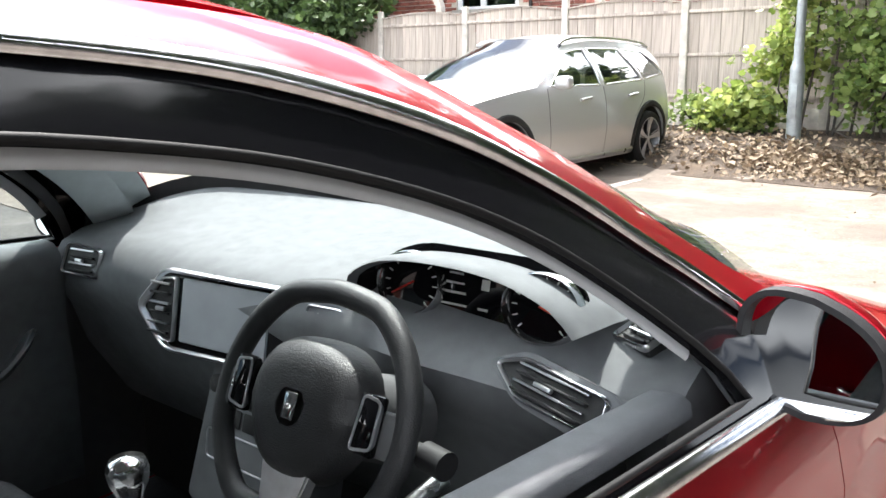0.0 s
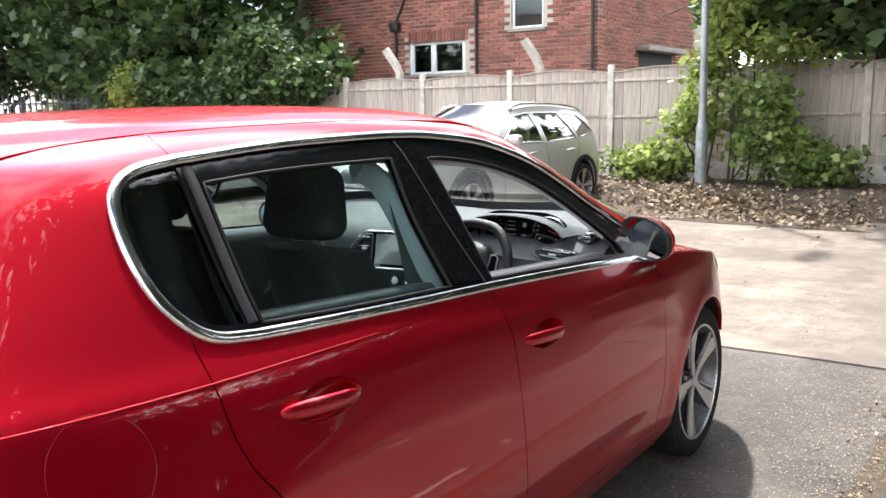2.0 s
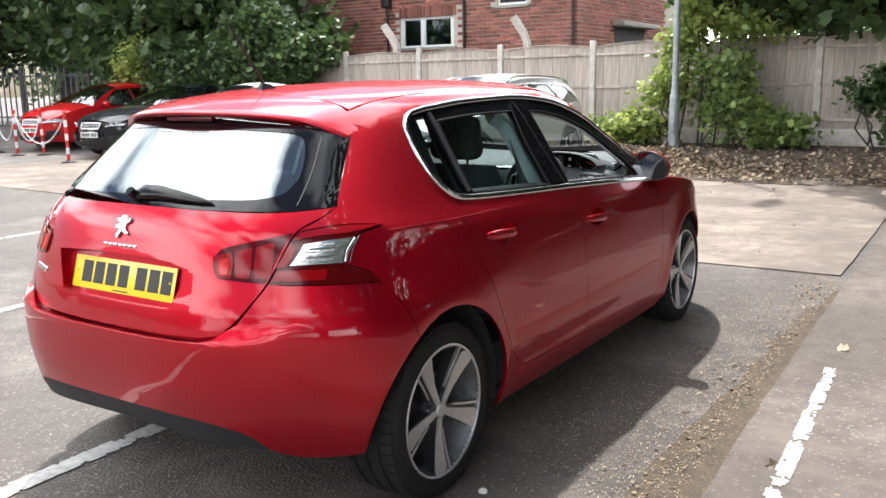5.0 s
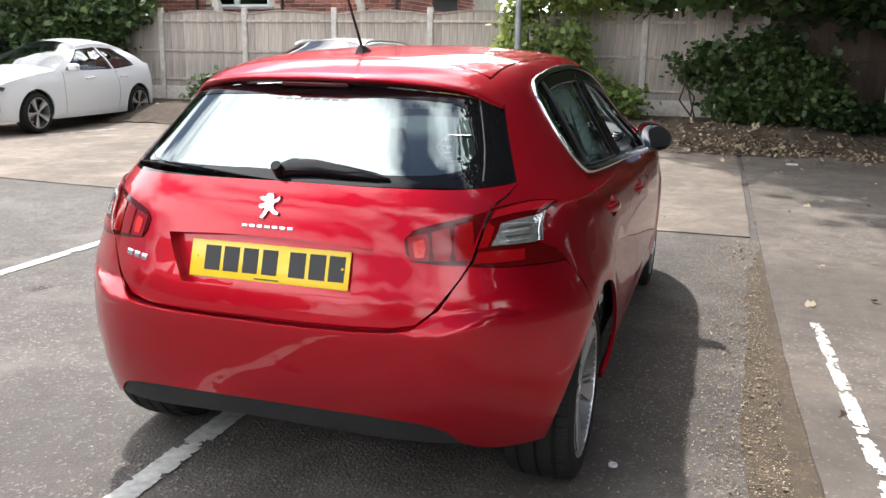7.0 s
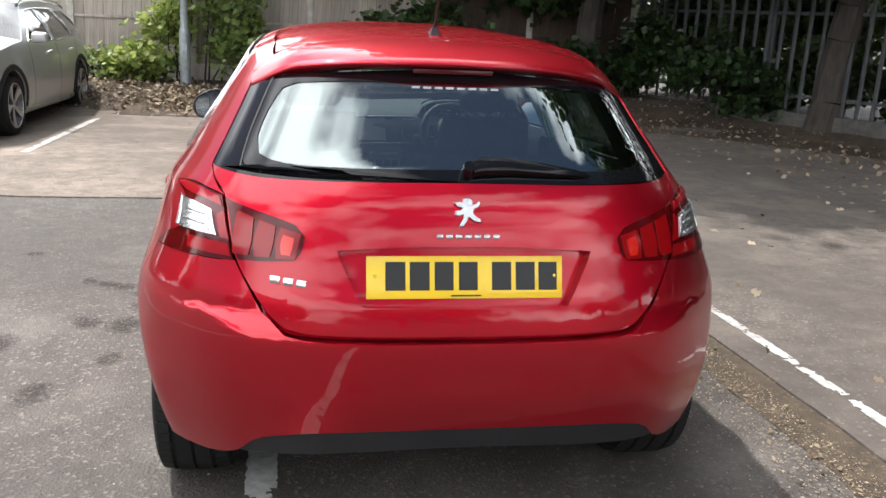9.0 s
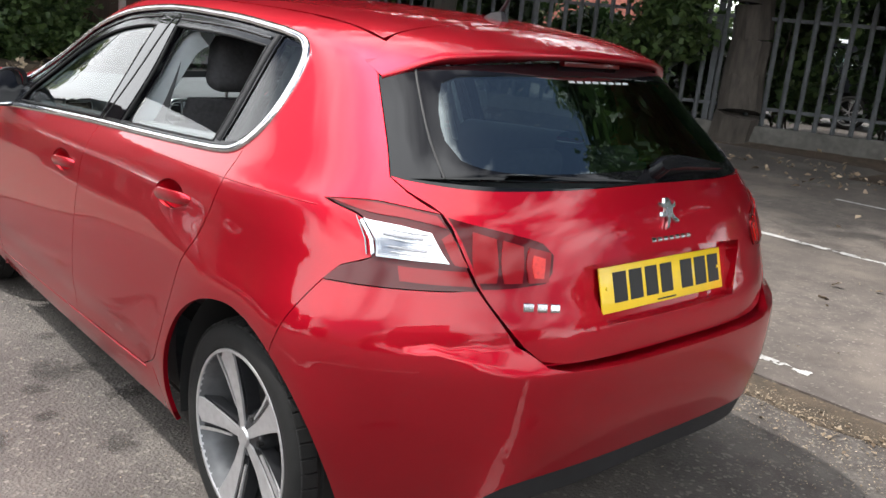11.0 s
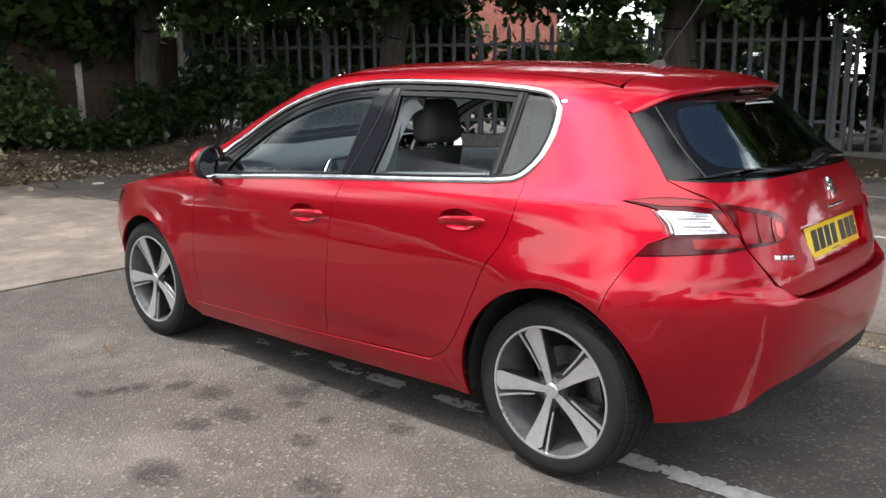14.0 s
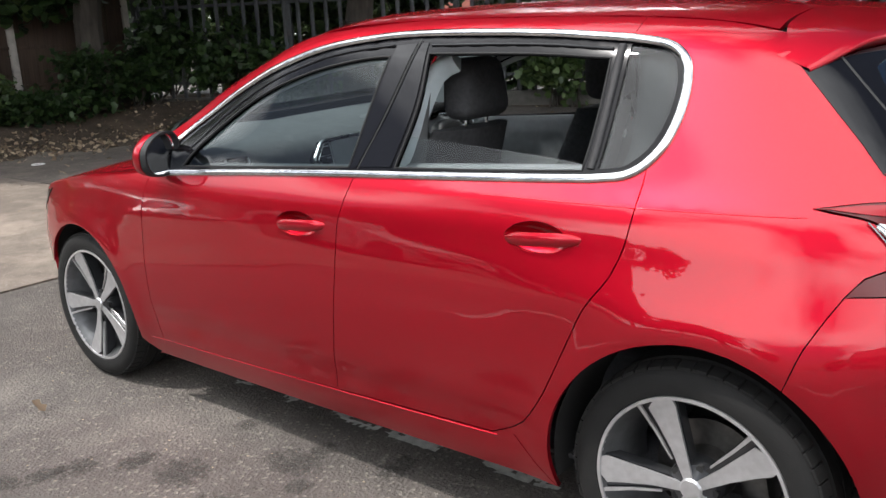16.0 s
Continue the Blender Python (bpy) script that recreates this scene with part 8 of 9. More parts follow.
    if grille == "tall":
        gl = [(-0.30, 0.40), (0.30, 0.40), (0.37, 0.60), (0.34, 0.77), (-0.34, 0.77), (-0.37, 0.60)]
    else:
        gl = [(-0.26, 0.62), (0.26, 0.62), (0.30, 0.74), (-0.30, 0.74)]
    g = skin("grille", face, outline(*[[gl[i], gl[(i + 1) % len(gl)]] for i in range(len(gl))], step=0.05), BLACK_PLASTIC, t, out=0.012, gap=0, step=(0.06, 0.05))
    ribbon("grille_frame", face, outline(*[[gl[i], gl[(i + 1) % len(gl)]] for i in range(len(gl))], step=0.05), 0.025, 0.012, CHROME, g, closed=True, base=0.012)
    bars = 19 if grille == "tall" else 9
    for k in range(bars):
        x = -0.27 + 0.54 * k / (bars - 1)
        if grille == "tall":
            x *= 1.16
        ribbon("grille_bar", face, [(x, 0.62 if grille != "tall" else 0.575), (x, 0.73 if grille != "tall" else 0.765)], 0.014, 0.010, CHROME, g, base=0.012)
    if grille == "tall":
        ribbon("grille_bar", face, [(-0.33, 0.425), (0, 0.425), (0.33, 0.425)], 0.012, 0.010, CHROME, g, base=0.012)
        for k in range(4):
            ribbon("emblem_ring", face, [(-0.075 + 0.05 * k + 0.032 * math.cos(a * math.pi / 8), 0.685 + 0.032 * math.sin(a * math.pi / 8)) for a in range(16)], 0.010, 0.008, CHROME, g, closed=True, base=0.022)
    lw = [(-0.60, 0.26), (0.60, 0.26), (0.66, 0.36), (-0.66, 0.36)]
    skin("lower_intake", face, outline(*[[lw[i], lw[(i + 1) % 4]] for i in range(4)], step=0.05), BLACK_PLASTIC, t, out=0.010, gap=0, step=(0.06, 0.05))
    if cladding:
        cl = [(-0.80, 0.27), (0.80, 0.27), (0.82, 0.47), (0.40, 0.455), (0.36, 0.40), (-0.36, 0.40), (-0.40, 0.455), (-0.82, 0.47)]
        clad = skin("lower_cladding", face, outline(*[[cl[i], cl[(i + 1) % 8]] for i in range(8)], step=0.05), BLACK_PLASTIC, t, "dark grey lower bumper cladding", out=0.014, gap=0, step=(0.06, 0.05))
        for s in (1, -1):
            ribbon("fog_lamp_ring", face, [(s * 0.62 + 0.05 * math.cos(a * math.pi / 8), 0.40 + 0.038 * math.sin(a * math.pi / 8)) for a in range(16)], 0.012, 0.008, CHROME, clad, "round fog lamp with bright ring", closed=True, base=0.014)
        sk = [(-0.46, 0.305), (0.46, 0.305), (0.52, 0.265), (0.42, 0.235), (-0.42, 0.235), (-0.52, 0.265)]
        skid = skin("skid_plate", face, outline(*[[sk[i], sk[(i + 1) % 6]] for i in range(6)], step=0.05), SATIN, t, "bright silver skid plate with dark slots", out=0.024, gap=0, step=(0.06, 0.05))
        for x in (-0.24, 0.0, 0.24):
            ribbon("skid_slot", face, [(x - 0.09, 0.272), (x, 0.27), (x + 0.09, 0.272)], 0.026, 0.002, WELL, skid, base=0.024)
    pm = Matrix.Translation(face(0, 0.50) + Vector((0, 0.02, 0))) @ Matrix.Rotation(radians(-90), 4, "X") @ Matrix.Rotation(math.pi, 4, "Z")
    bm = bmesh.new()
    box(bm, (-0.26, -0.055, -0.004), (0.26, 0.055, 0.004), 0.001, 1)
    bm.transform(pm)
    pl = part("number_plate", bm, PLATE_W, t)
    for k in range(7):
        x = -0.205 + 0.064 * k + (0.03 if k > 3 else 0)
        bm = bmesh.new()
        box(bm, (x - 0.024, -0.036, 0.004), (x + 0.024, 0.036, 0.0055))
        bm.transform(pm)
        part("plate_bar", bm, PLATE_BLACK, pl)
    return tagged(t, label, "car", "other parked cars")


SILVER = car_paint("silver_car_paint", (0.55, 0.555, 0.555), 0.6)
WHITE_P = car_paint("white_car_paint", (0.72, 0.73, 0.74), 0.0)
BLACK_P = car_paint("black_car_paint", (0.012, 0.013, 0.016), 0.2)
RED_P = car_paint("plain_red_paint", (0.50, 0.012, 0.015), 0.1)
SPARE = road_wheel(0)


def facing_us(x, y, turn=0.0):
    """Nose towards -y."""
    return Matrix.Translation((x, y, 0.012)) @ Matrix.Rotation(radians(180 + turn), 4, "Z")


parked_car("estate_car", facing_us(-4.35, 10.45, -1.5), SILVER, "silver estate car with dark wheel-arch cladding and roof rails",
           [("front_bumper", [(3.60, 0.22), (3.66, 0.38), (3.68, 0.55), (3.64, 0.70), (3.56, 0.80)], SILVER), ("bonnet", [(3.56, 0.80), (3.2, 0.91), (2.7, 0.98), (2.25, 1.02)], SILVER), ("windscreen", [(2.25, 1.02), (1.85, 1.24), (1.42, 1.42)], PARKED_GLASS), ("roof", [(1.42, 1.42), (0.9, 1.465), (0.2, 1.455), (-0.45, 1.40)], SILVER), ("rear_screen", [(-0.45, 1.40), (-0.68, 1.22), (-0.83, 1.04)], PARKED_GLASS), ("tailgate", [(-0.83, 1.04), (-0.90, 0.85), (-0.93, 0.62)], SILVER), ("rear_bumper", [(-0.93, 0.62), (-0.94, 0.45), (-0.86, 0.24)], BLACK_PLASTIC)],
           0.96, [[(2.02, 1.02), (1.44, 1.35), (1.05, 1.385), (1.05, 1.0)], [(0.97, 1.0), (0.97, 1.385), (0.30, 1.38), (0.12, 1.03)], [(0.04, 1.035), (0.20, 1.375), (-0.25, 1.345), (-0.55, 1.09)]], (0.0, 2.81), 0.335, 0.915, True, True,
           [[(2.08, 1.0), (2.12, 0.7), (2.10, 0.26)], [(1.01, 0.99), (1.02, 0.7), (1.05, 0.26)], [(0.06, 1.02), (0.14, 0.85), (0.38, 0.62)]], grille="tall")
parked_car("coupe_car", facing_us(-10.15, 11.0, 2.0), WHITE_P, "white two-door coupe with dark wheels",
           [("front_bumper", [(3.42, 0.22), (3.50, 0.40), (3.50, 0.58), (3.44, 0.70)], WHITE_P), ("bonnet", [(3.44, 0.70), (3.1, 0.84), (2.6, 0.93), (2.15, 0.98)], WHITE_P), ("windscreen", [(2.15, 0.98), (1.75, 1.19), (1.30, 1.37)], PARKED_GLASS), ("roof", [(1.30, 1.37), (0.85, 1.415), (0.40, 1.39), (0.10, 1.33)], WHITE_P), ("rear_screen", [(0.10, 1.33), (-0.15, 1.20), (-0.38, 1.06)], PARKED_GLASS), ("boot", [(-0.38, 1.06), (-0.60, 1.05), (-0.75, 1.0), (-0.80, 0.80)], WHITE_P), ("rear_bumper", [(-0.80, 0.80), (-0.84, 0.60), (-0.82, 0.42), (-0.74, 0.24)], WHITE_P)],
           0.93, [[(1.90, 0.98), (1.34, 1.30), (0.85, 1.345), (0.70, 0.985)], [(0.62, 0.985), (0.77, 1.34), (0.38, 1.315), (0.02, 1.04)]], (0.0, 2.66), 0.325, 0.88, seams=[[(1.98, 0.97), (2.02, 0.7), (2.0, 0.26)], [(0.62, 0.97), (0.58, 0.7), (0.62, 0.30)]])
parked_car("saloon_car", facing_us(-13.7, 12.3, 3.0), BLACK_P, "black saloon with bright kidney-shaped grille",
           [("front_bumper", [(3.48, 0.22), (3.56, 0.40), (3.56, 0.58), (3.50, 0.72)], BLACK_P), ("bonnet", [(3.50, 0.72), (3.1, 0.87), (2.6, 0.96), (2.15, 1.0)], BLACK_P), ("windscreen", [(2.15, 1.0), (1.75, 1.22), (1.30, 1.39)], PARKED_GLASS), ("roof", [(1.30, 1.39), (0.85, 1.435), (0.35, 1.42), (0.0, 1.36)], BLACK_P), ("rear_screen", [(0.0, 1.36), (-0.28, 1.22), (-0.50, 1.08)], PARKED_GLASS), ("boot", [(-0.50, 1.08), (-0.72, 1.07), (-0.95, 1.02), (-1.0, 0.80)], BLACK_P), ("rear_bumper", [(-1.0, 0.80), (-1.04, 0.60), (-1.0, 0.40), (-0.92, 0.24)], BLACK_P)],
           0.95, [[(1.90, 1.0), (1.34, 1.32), (1.02, 1.36), (1.02, 0.995)], [(0.94, 0.995), (0.94, 1.36), (0.36, 1.35), (0.0, 1.05)]], (0.0, 2.76), 0.325, 0.90, seams=[[(1.98, 0.98), (2.02, 0.7), (2.0, 0.26)], [(0.98, 0.98), (1.0, 0.7), (1.02, 0.26)]])
parked_car("small_red_car", facing_us(-17.3, 13.0, 4.0), RED_P, "bright red hatchback behind the chain posts",
           [("front_bumper", [(3.32, 0.22), (3.40, 0.40), (3.40, 0.58), (3.33, 0.74)], RED_P), ("bonnet", [(3.33, 0.74), (3.0, 0.90), (2.6, 0.99), (2.3, 1.03)], RED_P), ("windscreen", [(2.3, 1.03), (1.85, 1.27), (1.35, 1.46)], PARKED_GLASS), ("roof", [(1.35, 1.46), (0.85, 1.51), (0.2, 1.49), (-0.30, 1.43)], RED_P), ("rear_screen", [(-0.30, 1.43), (-0.48, 1.25), (-0.58, 1.08)], PARKED_GLASS), ("tailgate", [(-0.58, 1.08), (-0.63, 0.85), (-0.66, 0.62)], RED_P), ("rear_bumper", [(-0.66, 0.62), (-0.68, 0.45), (-0.60, 0.24)], RED_P)],
           0.97, [[(2.05, 1.03), (1.40, 1.39), (0.98, 1.43), (0.98, 1.02)], [(0.90, 1.02), (0.90, 1.43), (0.30, 1.42), (-0.10, 1.09)]], (0.0, 2.55), 0.31, 0.88, seams=[[(2.1, 1.0), (2.12, 0.7), (2.10, 0.26)], [(0.94, 1.0), (0.95, 0.7), (0.98, 0.26)]])
# a car beyond the steel fence
parked_car("far_car", Matrix.Translation((14.6, 5.4, 0.16)) @ Matrix.Rotation(radians(20), 4, "Z"), BLACK_P, "dark car parked beyond the steel fence",
           [("front_bumper", [(3.32, 0.22), (3.40, 0.40), (3.40, 0.58), (3.33, 0.74)], BLACK_P), ("bonnet", [(3.33, 0.74), (3.0, 0.90), (2.6, 0.99), (2.3, 1.03)], BLACK_P), ("windscreen", [(2.3, 1.03), (1.85, 1.27), (1.35, 1.46)], PARKED_GLASS), ("roof", [(1.35, 1.46), (0.85, 1.51), (0.2, 1.49), (-0.30, 1.43)], BLACK_P), ("rear_screen", [(-0.30, 1.43), (-0.48, 1.25), (-0.58, 1.08)], PARKED_GLASS), ("tailgate", [(-0.58, 1.08), (-0.63, 0.85), (-0.66, 0.62)], BLACK_P), ("rear_bumper", [(-0.66, 0.62), (-0.68, 0.45), (-0.60, 0.24)], BLACK_P)],
           0.97, [[(2.05, 1.03), (1.40, 1.39), (0.98, 1.43), (0.98, 1.02)], [(0.90, 1.02), (0.90, 1.43), (0.30, 1.42), (-0.10, 1.09)]], (0.0, 2.55), 0.31, 0.88)
for _o in (*SPARE.children_recursive, SPARE):
    bpy.data.objects.remove(_o)

# ---- red and white chain posts ----
RW_RED, RW_WHITE = material("barrier_red", (0.55, 0.02, 0.02), 0.5, vary=0.15, scale=30), material("barrier_white", (0.72, 0.72, 0.70), 0.55, vary=0.15, scale=30)
_bases = [(-16.2, 8.65), (-15.75, 9.0), (-13.25, 7.95), (-17.6, 9.0)]
for _x, _y in _bases:
    _p = empty("chain_post", Matrix.Translation((_x, _y, 0.012)))
    for _k in range(7):
        _bm = bmesh.new()
        cyl(_bm, (0, 0, 0.03 + 0.135 * _k), (0, 0, 0.03 + 0.135 * (_k + 1)), 0.032, 0.032, 16)
        part("band", _bm, RW_RED if _k % 2 == 0 else RW_WHITE, _p)
    _bm = bmesh.new()
    lathe(_bm, [(0.0, 0.05), (0.06, 0.045), (0.15, 0.015), (0.155, 0.0)], 24, Matrix.Rotation(radians(-90), 4, "Y"))
    part("base", _bm, BLACK_PLASTIC, _p)
    _bm = bmesh.new()
    bmesh.ops.create_uvsphere(_bm, u_segments=12, v_segments=8, radius=0.035, matrix=Matrix.Translation((0, 0, 0.99)))
    part("cap", _bm, RW_RED, _p)
    tagged(_p, "red and white striped plastic barrier post", "barrier post", "barrier posts")
for (_a, _b) in ((0, 1), (0, 2), (3, 0)):
    _p, _q = _bases[_a], _bases[_b]
    _cu = [Vector((_p[0] + (_q[0] - _p[0]) * t / 30, _p[1] + (_q[1] - _p[1]) * t / 30, 0.95 - 0.62 * 4 * (t / 30) * (1 - t / 30))) for t in range(31)]
    _bm = bmesh.new()
    for _k in range(30):
        _c = (_cu[_k] + _cu[_k + 1]) / 2
        _d2 = (_cu[_k + 1] - _cu[_k]).normalized()
        _w5 = 0.016
        _m6 = Matrix.Translation(_c) @ _d2.to_track_quat("X", "Z").to_matrix().to_4x4() @ Matrix.Rotation(radians(90 * (_k % 2)), 4, "X")
        _l2 = (_cu[_k + 1] - _cu[_k]).length * 0.62
        _ring = [_m6 @ Vector((_l2 * math.cos(a * math.pi / 5), _w5 * math.sin(a * math.pi / 5), 0)) for a in range(10)]
        sweep(_bm, _ring, [(-0.006, 0), (0, 0.006), (0.006, 0), (0, -0.006)], [_m6.to_3x3() @ Vector((0, 0, 1))] * 10, closed=True)
    tagged(part("plastic_chain", _bm, RW_WHITE), "white plastic chain slung between barrier posts", "chain", "plastic chains")

# ---- brick house behind the fence ----
BRICK = material("red_brick", (0.29, 0.105, 0.078), 0.9, vary=0.4, scale=18, bump=0.5, bump_scale=90, random_tint=0.45)
BRICK_JOIN = material("red_brick_wall", (0.29, 0.105, 0.078), 0.9, vary=0.4, scale=9, bump=0.5, bump_scale=90, random_tint=0.45, island=True)
MORTAR = material("mortar", (0.52, 0.47, 0.41), 0.95, vary=0.25, scale=20)
UPVC = material("white_window_frame", (0.78, 0.79, 0.80), 0.35)
SILL = material("stone_sill", (0.33, 0.31, 0.28), 0.85, vary=0.25, scale=16)
PIPE = material("black_downpipe", (0.015, 0.015, 0.016), 0.45)
ROOM = material("dark_room", (0.05, 0.05, 0.05), 0.9)
TILE = material("roof_tile", (0.12, 0.09, 0.08), 0.85, vary=0.35, scale=10, bump=0.5, bump_scale=40)
HX, HY = -6.1, 16.5
house = tagged(empty("brick_house", Matrix.Translation((HX, HY, 0))), "red brick house with white window frames and black downpipes", "house")
# front wall with its two openings, 0.3 m thick
OPEN = [(-5.08, -3.40, 2.34, 3.10), (-2.15, -1.33, 3.25, 4.30)]
skin("front_wall", lambda a, b: Vector((a, 0.012, b)), [(-9.0, 0.0), (0.0, 0.0), (0.0, 5.6), (-9.0, 5.6)], MORTAR, house, holes=[[(o[0], o[2]), (o[1], o[2]), (o[1], o[3]), (o[0], o[3])] for o in OPEN], step=(2.0, 2.0), gap=0, flange=0.29)
_bm = bmesh.new()
box(_bm, (-0.30, 0.30, 0.0), (-0.012, 9.0, 5.6))
part("side_wall", _bm, MORTAR, house)
_bm = bmesh.new()
box(_bm, (-9.0, 0.30, 0.0), (-8.7, 9.0, 5.6))
box(_bm, (-9.0, 8.7, 0.0), (-0.3, 9.0, 5.6))
part("rear_wall", _bm, BRICK_JOIN, house)
_bm = bmesh.new()
for _v in ((-9.4, -0.4, 5.5), (0.4, -0.4, 5.5), (0.4, 9.4, 5.5), (-9.4, 9.4, 5.5), (-6.0, 4.5, 8.6), (-3.0, 4.5, 8.6)):
    _bm.verts.new(_v)
_bm.verts.ensure_lookup_table()
for _q in ((0, 1, 5, 4), (1, 2, 5), (2, 3, 4, 5), (3, 0, 4), (0, 3, 2, 1)):
    _bm.faces.new([_bm.verts[k] for k in _q])
part("roof", _bm, TILE, house, smooth=False)
# bricks: those nearest the corner singly, the rest joined
_bm = bmesh.new()
box(_bm, (-0.1275, -0.012, 0.0), (0.1275, 0.012, 0.073), 0.003, 1)
_one = bpy.data.meshes.new("brick")
_bm.to_mesh(_one)
_bm.free()
_one.materials.append(BRICK)
_side = _one.copy()
_side.transform(Matrix.Rotation(radians(90), 4, "Z"))
_rest_v, _rest_f = [], []
_base_v = np.array([v.co[:] for v in _one.vertices])
_base_f = [tuple(p.vertices) for p in _one.polygons]
_base_s = np.array([v.co[:] for v in _side.vertices])
_single = 0


def lay(x, y, z, side, near, length=1.0):
    global _single
    if near and _single < 298 and length == 1.0:
        o = new("brick", _side if side else _one)
        o.parent = house
        o.location = (x, y, z)
        _single += 1
        return
    n = len(_rest_v)
    v = (_base_s if side else _base_v).copy()
    v[:, 1 if side else 0] *= length
    _rest_v.extend((v + (x, y, z)).tolist())
    _rest_f.extend(tuple(k + n for k in f) for f in _base_f)


for _r in range(int(1.9 / 0.093), int(5.2 / 0.093)):
    _z = _r * 0.093
    _off = 0.137 * (_r % 2)
    if _r % 2:
        lay(-0.062, 0.0, _z, False, False, 0.48)
        lay(0.0, 0.075, _z, True, False, 0.40)
    _k = 0
    while True:
        _x = -0.134 - _off - 0.274 * _k
        _k += 1
        if _x < -8.6:
            break
        if any(o[0] - 0.12 < _x < o[1] + 0.12 and o[2] - 0.07 < _z < o[3] + (0.24 if o[3] < 3.2 else 0.0) for o in OPEN):
            continue
        lay(_x, 0.0, _z, False, -3.4 < _x < -0.2 and 2.2 < _z < 3.3)
    _k = 0
    while True:
        _y = 0.150 + _off + 0.274 * _k
        _k += 1
        if _y > 6.0:
            break
        lay(0.0, _y, _z, True, False)
_m7 = mesh_object("brickwork", _rest_v, _rest_f, BRICK_JOIN, house, smooth=False)
_m7["kind"] = "stuff"
for _o in OPEN[:1]:
    for _k in range(int((_o[1] - _o[0]) / 0.093) + 1):
        _b4 = new("lintel_brick", _one)
        _b4.parent = house
        _b4.matrix_local = Matrix.Translation((_o[0] + 0.035 + 0.093 * _k, -0.002, _o[3] + 0.13)) @ Matrix.Rotation(radians(90), 4, "Y") @ Matrix.Translation((0, 0, -0.03))
for _i, _o in enumerate(OPEN):
    _w6 = empty("window")
    _w6.parent = house
    _bm = bmesh.new()
    _a, _b, _c, _d = _o
    for lo, hi in (((_a, 0.06, _c), (_a + 0.06, 0.13, _d)), ((_b - 0.06, 0.06, _c), (_b, 0.13, _d)), ((_a + 0.06, 0.06, _d - 0.06), (_b - 0.06, 0.13, _d)), ((_a + 0.06, 0.06, _c), (_b - 0.06, 0.13, _c + 0.06))):
        box(_bm, lo, hi, 0.008)
    if _i == 0:
        box(_bm, ((_a + _b) / 2 - 0.20, 0.05, _c + 0.06), ((_a + _b) / 2 - 0.06, 0.13, _d - 0.06), 0.008)
        box(_bm, (_a + 0.06, 0.05, _c + 0.06), (_a + 0.12, 0.12, _d - 0.06), 0.008)
        box(_bm, (_b - 0.12, 0.05, _c + 0.06), (_b - 0.06, 0.12, _d - 0.06), 0.008)
    part("window_frame", _bm, UPVC, _w6)
    _bm = bmesh.new()
    box(_bm, (_a + 0.05, 0.095, _c + 0.05), (_b - 0.05, 0.100, _d - 0.05))
    part("pane", _bm, TINT, _w6)
    _bm = bmesh.new()
    box(_bm, (_a - 0.08, -0.06, _c - 0.07), (_b + 0.08, 0.10, _c), 0.01)
    part("window_sill", _bm, SILL, _w6)
    # dark sheet set back from the pane, coloured as the unlit room
    _bm = bmesh.new()
    box(_bm, (_a - 0.1, 0.6, _c - 0.2), (_b + 0.1, 0.62, _d + 0.2))
    part("curtain", _bm, ROOM, _w6)
for _x, _hop in ((-3.05, False), (-5.42, True), (-0.10, False)):
    _bm = bmesh.new()
    cyl(_bm, (_x, -0.07, 0.0), (_x, -0.07, 3.42 if _hop else 5.5), 0.036, 0.036, 14)
    if _hop:
        box(_bm, (_x - 0.13, -0.17, 3.40), (_x + 0.13, 0.0, 3.62), 0.03)
        cyl(_bm, (_x, -0.07, 3.6), (_x + 0.3, -0.05, 4.2), 0.03, 0.03, 12)
    part("downpipe", _bm, PIPE, house)
# flat slab on the wall: a recess's shade given as dark colour
_bm = bmesh.new()
box(_bm, (-0.004, 2.2, 2.35), (0.02, 4.3, 2.75), 0.0)
part("porch_opening", _bm, ROOM, house)
_bm = bmesh.new()
box(_bm, (0.0, 2.0, 2.75), (0.35, 4.6, 2.87), 0.02)
part("porch_canopy", _bm, SILL, house)

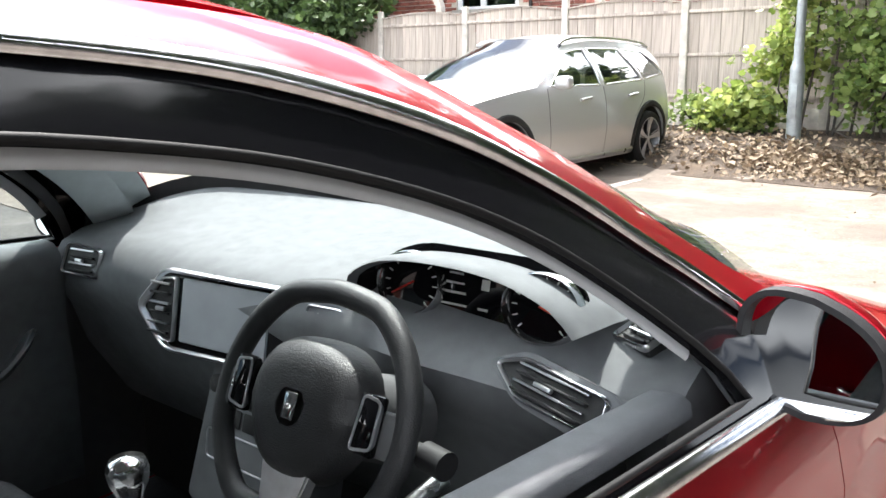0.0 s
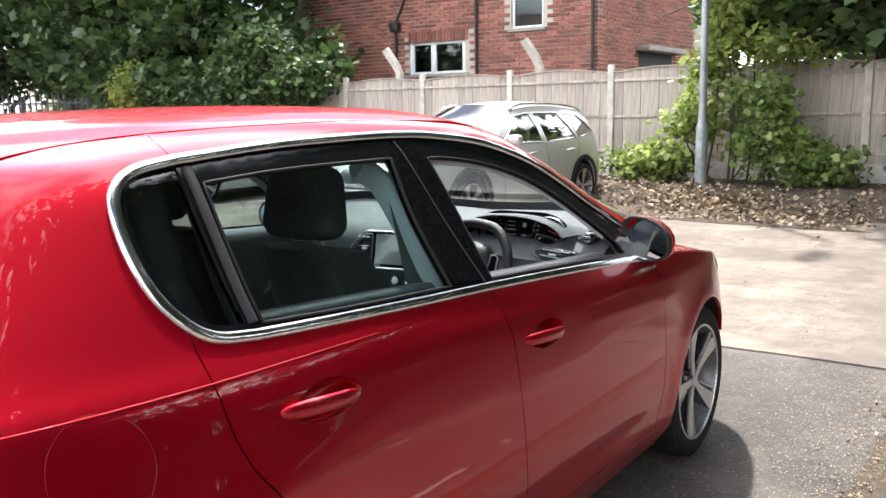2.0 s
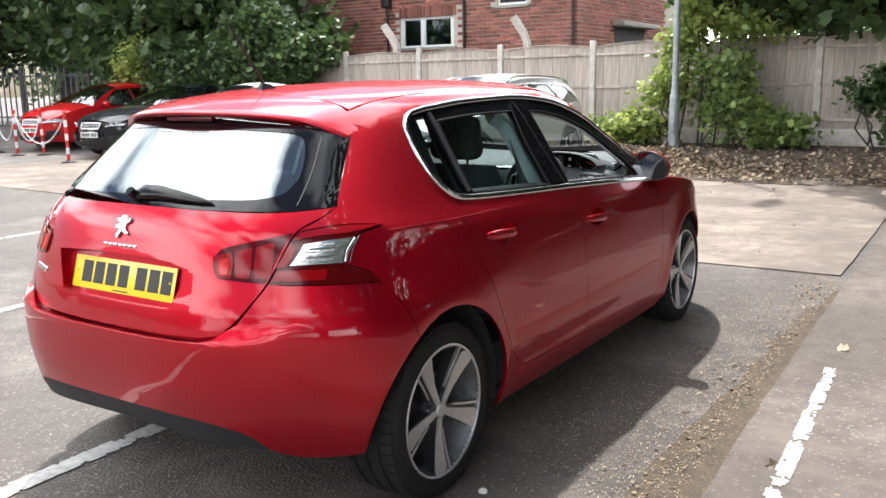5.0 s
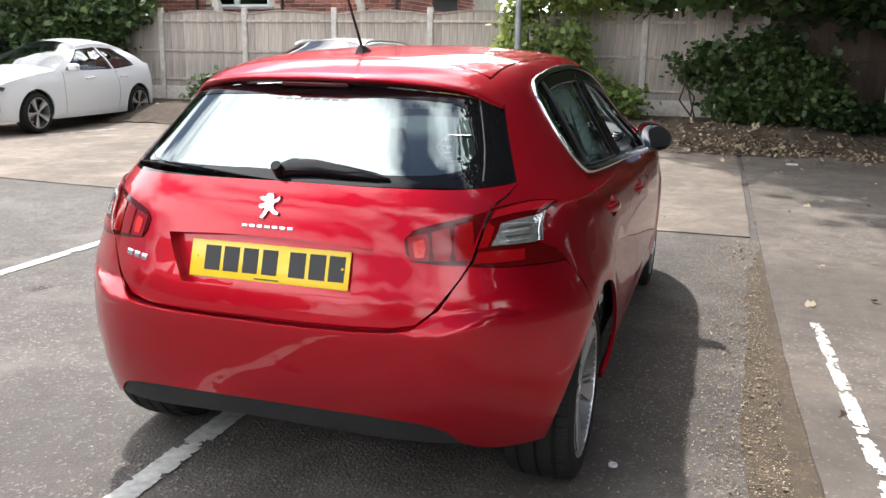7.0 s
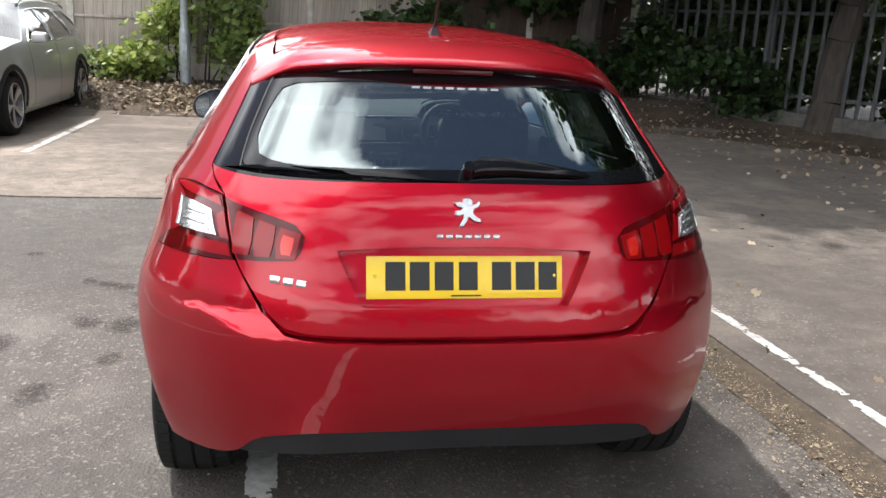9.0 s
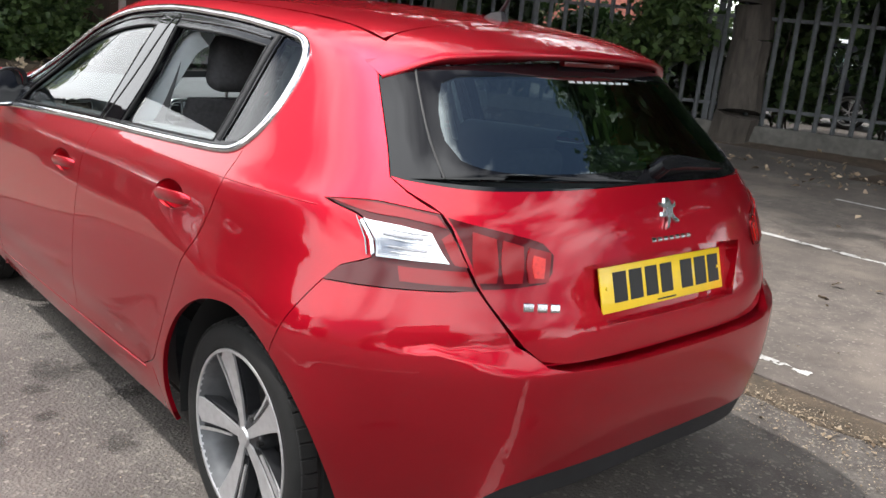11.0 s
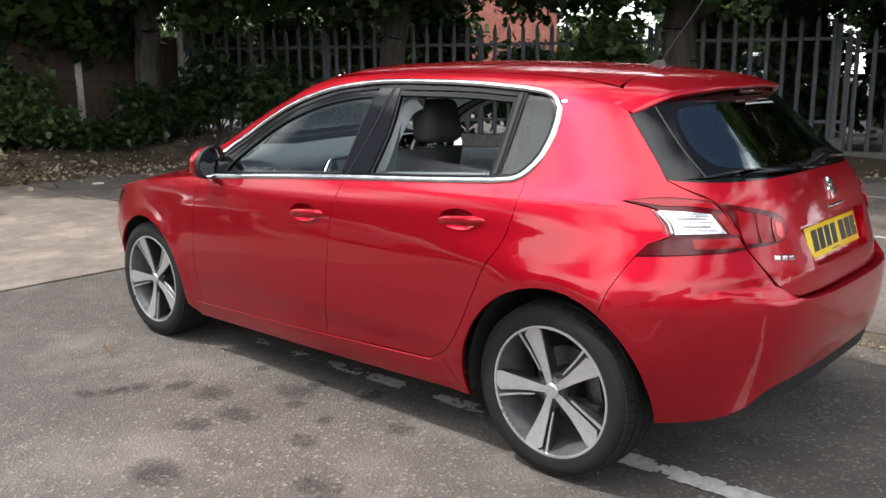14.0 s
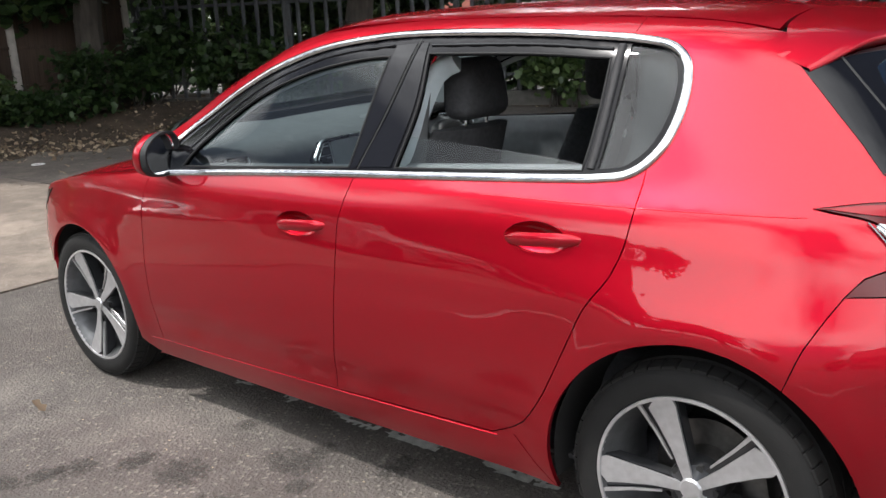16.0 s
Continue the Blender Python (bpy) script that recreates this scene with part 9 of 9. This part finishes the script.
# ---- beyond: hedge lines and far houses ----
HEDGE = leaf_material("far_leaves", (0.05, 0.09, 0.03), (0.16, 0.22, 0.08), 0.3)
_rng3 = np.random.default_rng(77)
for _i, (_x, _y) in enumerate(((20, 22), (27, 12), (30, 3), (43, 28.5), (24, 32), (14, 28), (4, 24), (-1, 27), (-30, 22), (-36, 12), (-32, 2), (27, -8), (-28, -14), (-14, -24), (2, -27), (17, -22))):
    _h = _rng3.uniform(2.2, 3.6)
    tree(_x, _y, 2.6, 0.25, [((0, 0, _h), (3.4, 3.0, 2.0)), ((2.2, 0.6, _h - 0.6), (2.4, 2.0, 1.6)), ((-2.2, -0.5, _h - 0.4), (2.4, 2.2, 1.6))], 100 + _i, HEDGE, "tree in the distance", 0.30, 50, 44, 0.5)


def far_house(x, y, turn, w, d, h, mat, label):
    t = empty("distant_house", Matrix.Translation((x, y, 0)) @ Matrix.Rotation(radians(turn), 4, "Z"))
    bm = bmesh.new()
    box(bm, (-w / 2, -d / 2, 0), (w / 2, d / 2, h))
    for f in (-1, 1):
        a = [bm.verts.new((f * w / 2, s, z)) for s, z in ((-d / 2, h), (d / 2, h), (0, h + d * 0.42))]
        bm.faces.new(a)
    part("wall", bm, mat, t, smooth=False)
    bm = bmesh.new()
    for s in (-1, 1):
        p = [(-w / 2 - 0.3, s * (d / 2 + 0.4), h - 0.3), (w / 2 + 0.3, s * (d / 2 + 0.4), h - 0.3), (w / 2 + 0.3, 0, h + d * 0.42 + 0.1), (-w / 2 - 0.3, 0, h + d * 0.42 + 0.1)]
        lo = [bm.verts.new(q) for q in p]
        hi = [bm.verts.new((q[0], q[1], q[2] + 0.15)) for q in p]
        bm.faces.new(hi)
        bm.faces.new(lo[::-1])
        for i in range(4):
            bm.faces.new((lo[i - 1], lo[i], hi[i], hi[i - 1]))
    part("roof", bm, TILE, t, smooth=False)
    k = 0
    for zz in (1.0, 3.5):
        for i in range(int(w / 2.6)):
            xx = -w / 2 + 1.4 + 2.6 * i
            for s in (-1, 1):
                bm = bmesh.new()
                box(bm, (xx - 0.55, s * (d / 2 + 0.02) - 0.03, zz), (xx + 0.55, s * (d / 2 + 0.02) + 0.03, zz + 1.2), 0.02)
                win = part("window", bm, UPVC, t)
                bm = bmesh.new()
                box(bm, (xx - 0.47, s * (d / 2 + 0.055) - 0.005, zz + 0.08), (xx + 0.47, s * (d / 2 + 0.055) + 0.005, zz + 1.12))
                part("pane", bm, CAR_DARK, win)
    return tagged(t, label, "house")


far_house(41, 33.5, 40, 11, 7, 4.6, BRICK_JOIN, "distant orange brick house with gabled roof")
far_house(-25, -26, -30, 14, 8, 4.8, BRICK_JOIN, "distant brick house across the yard")
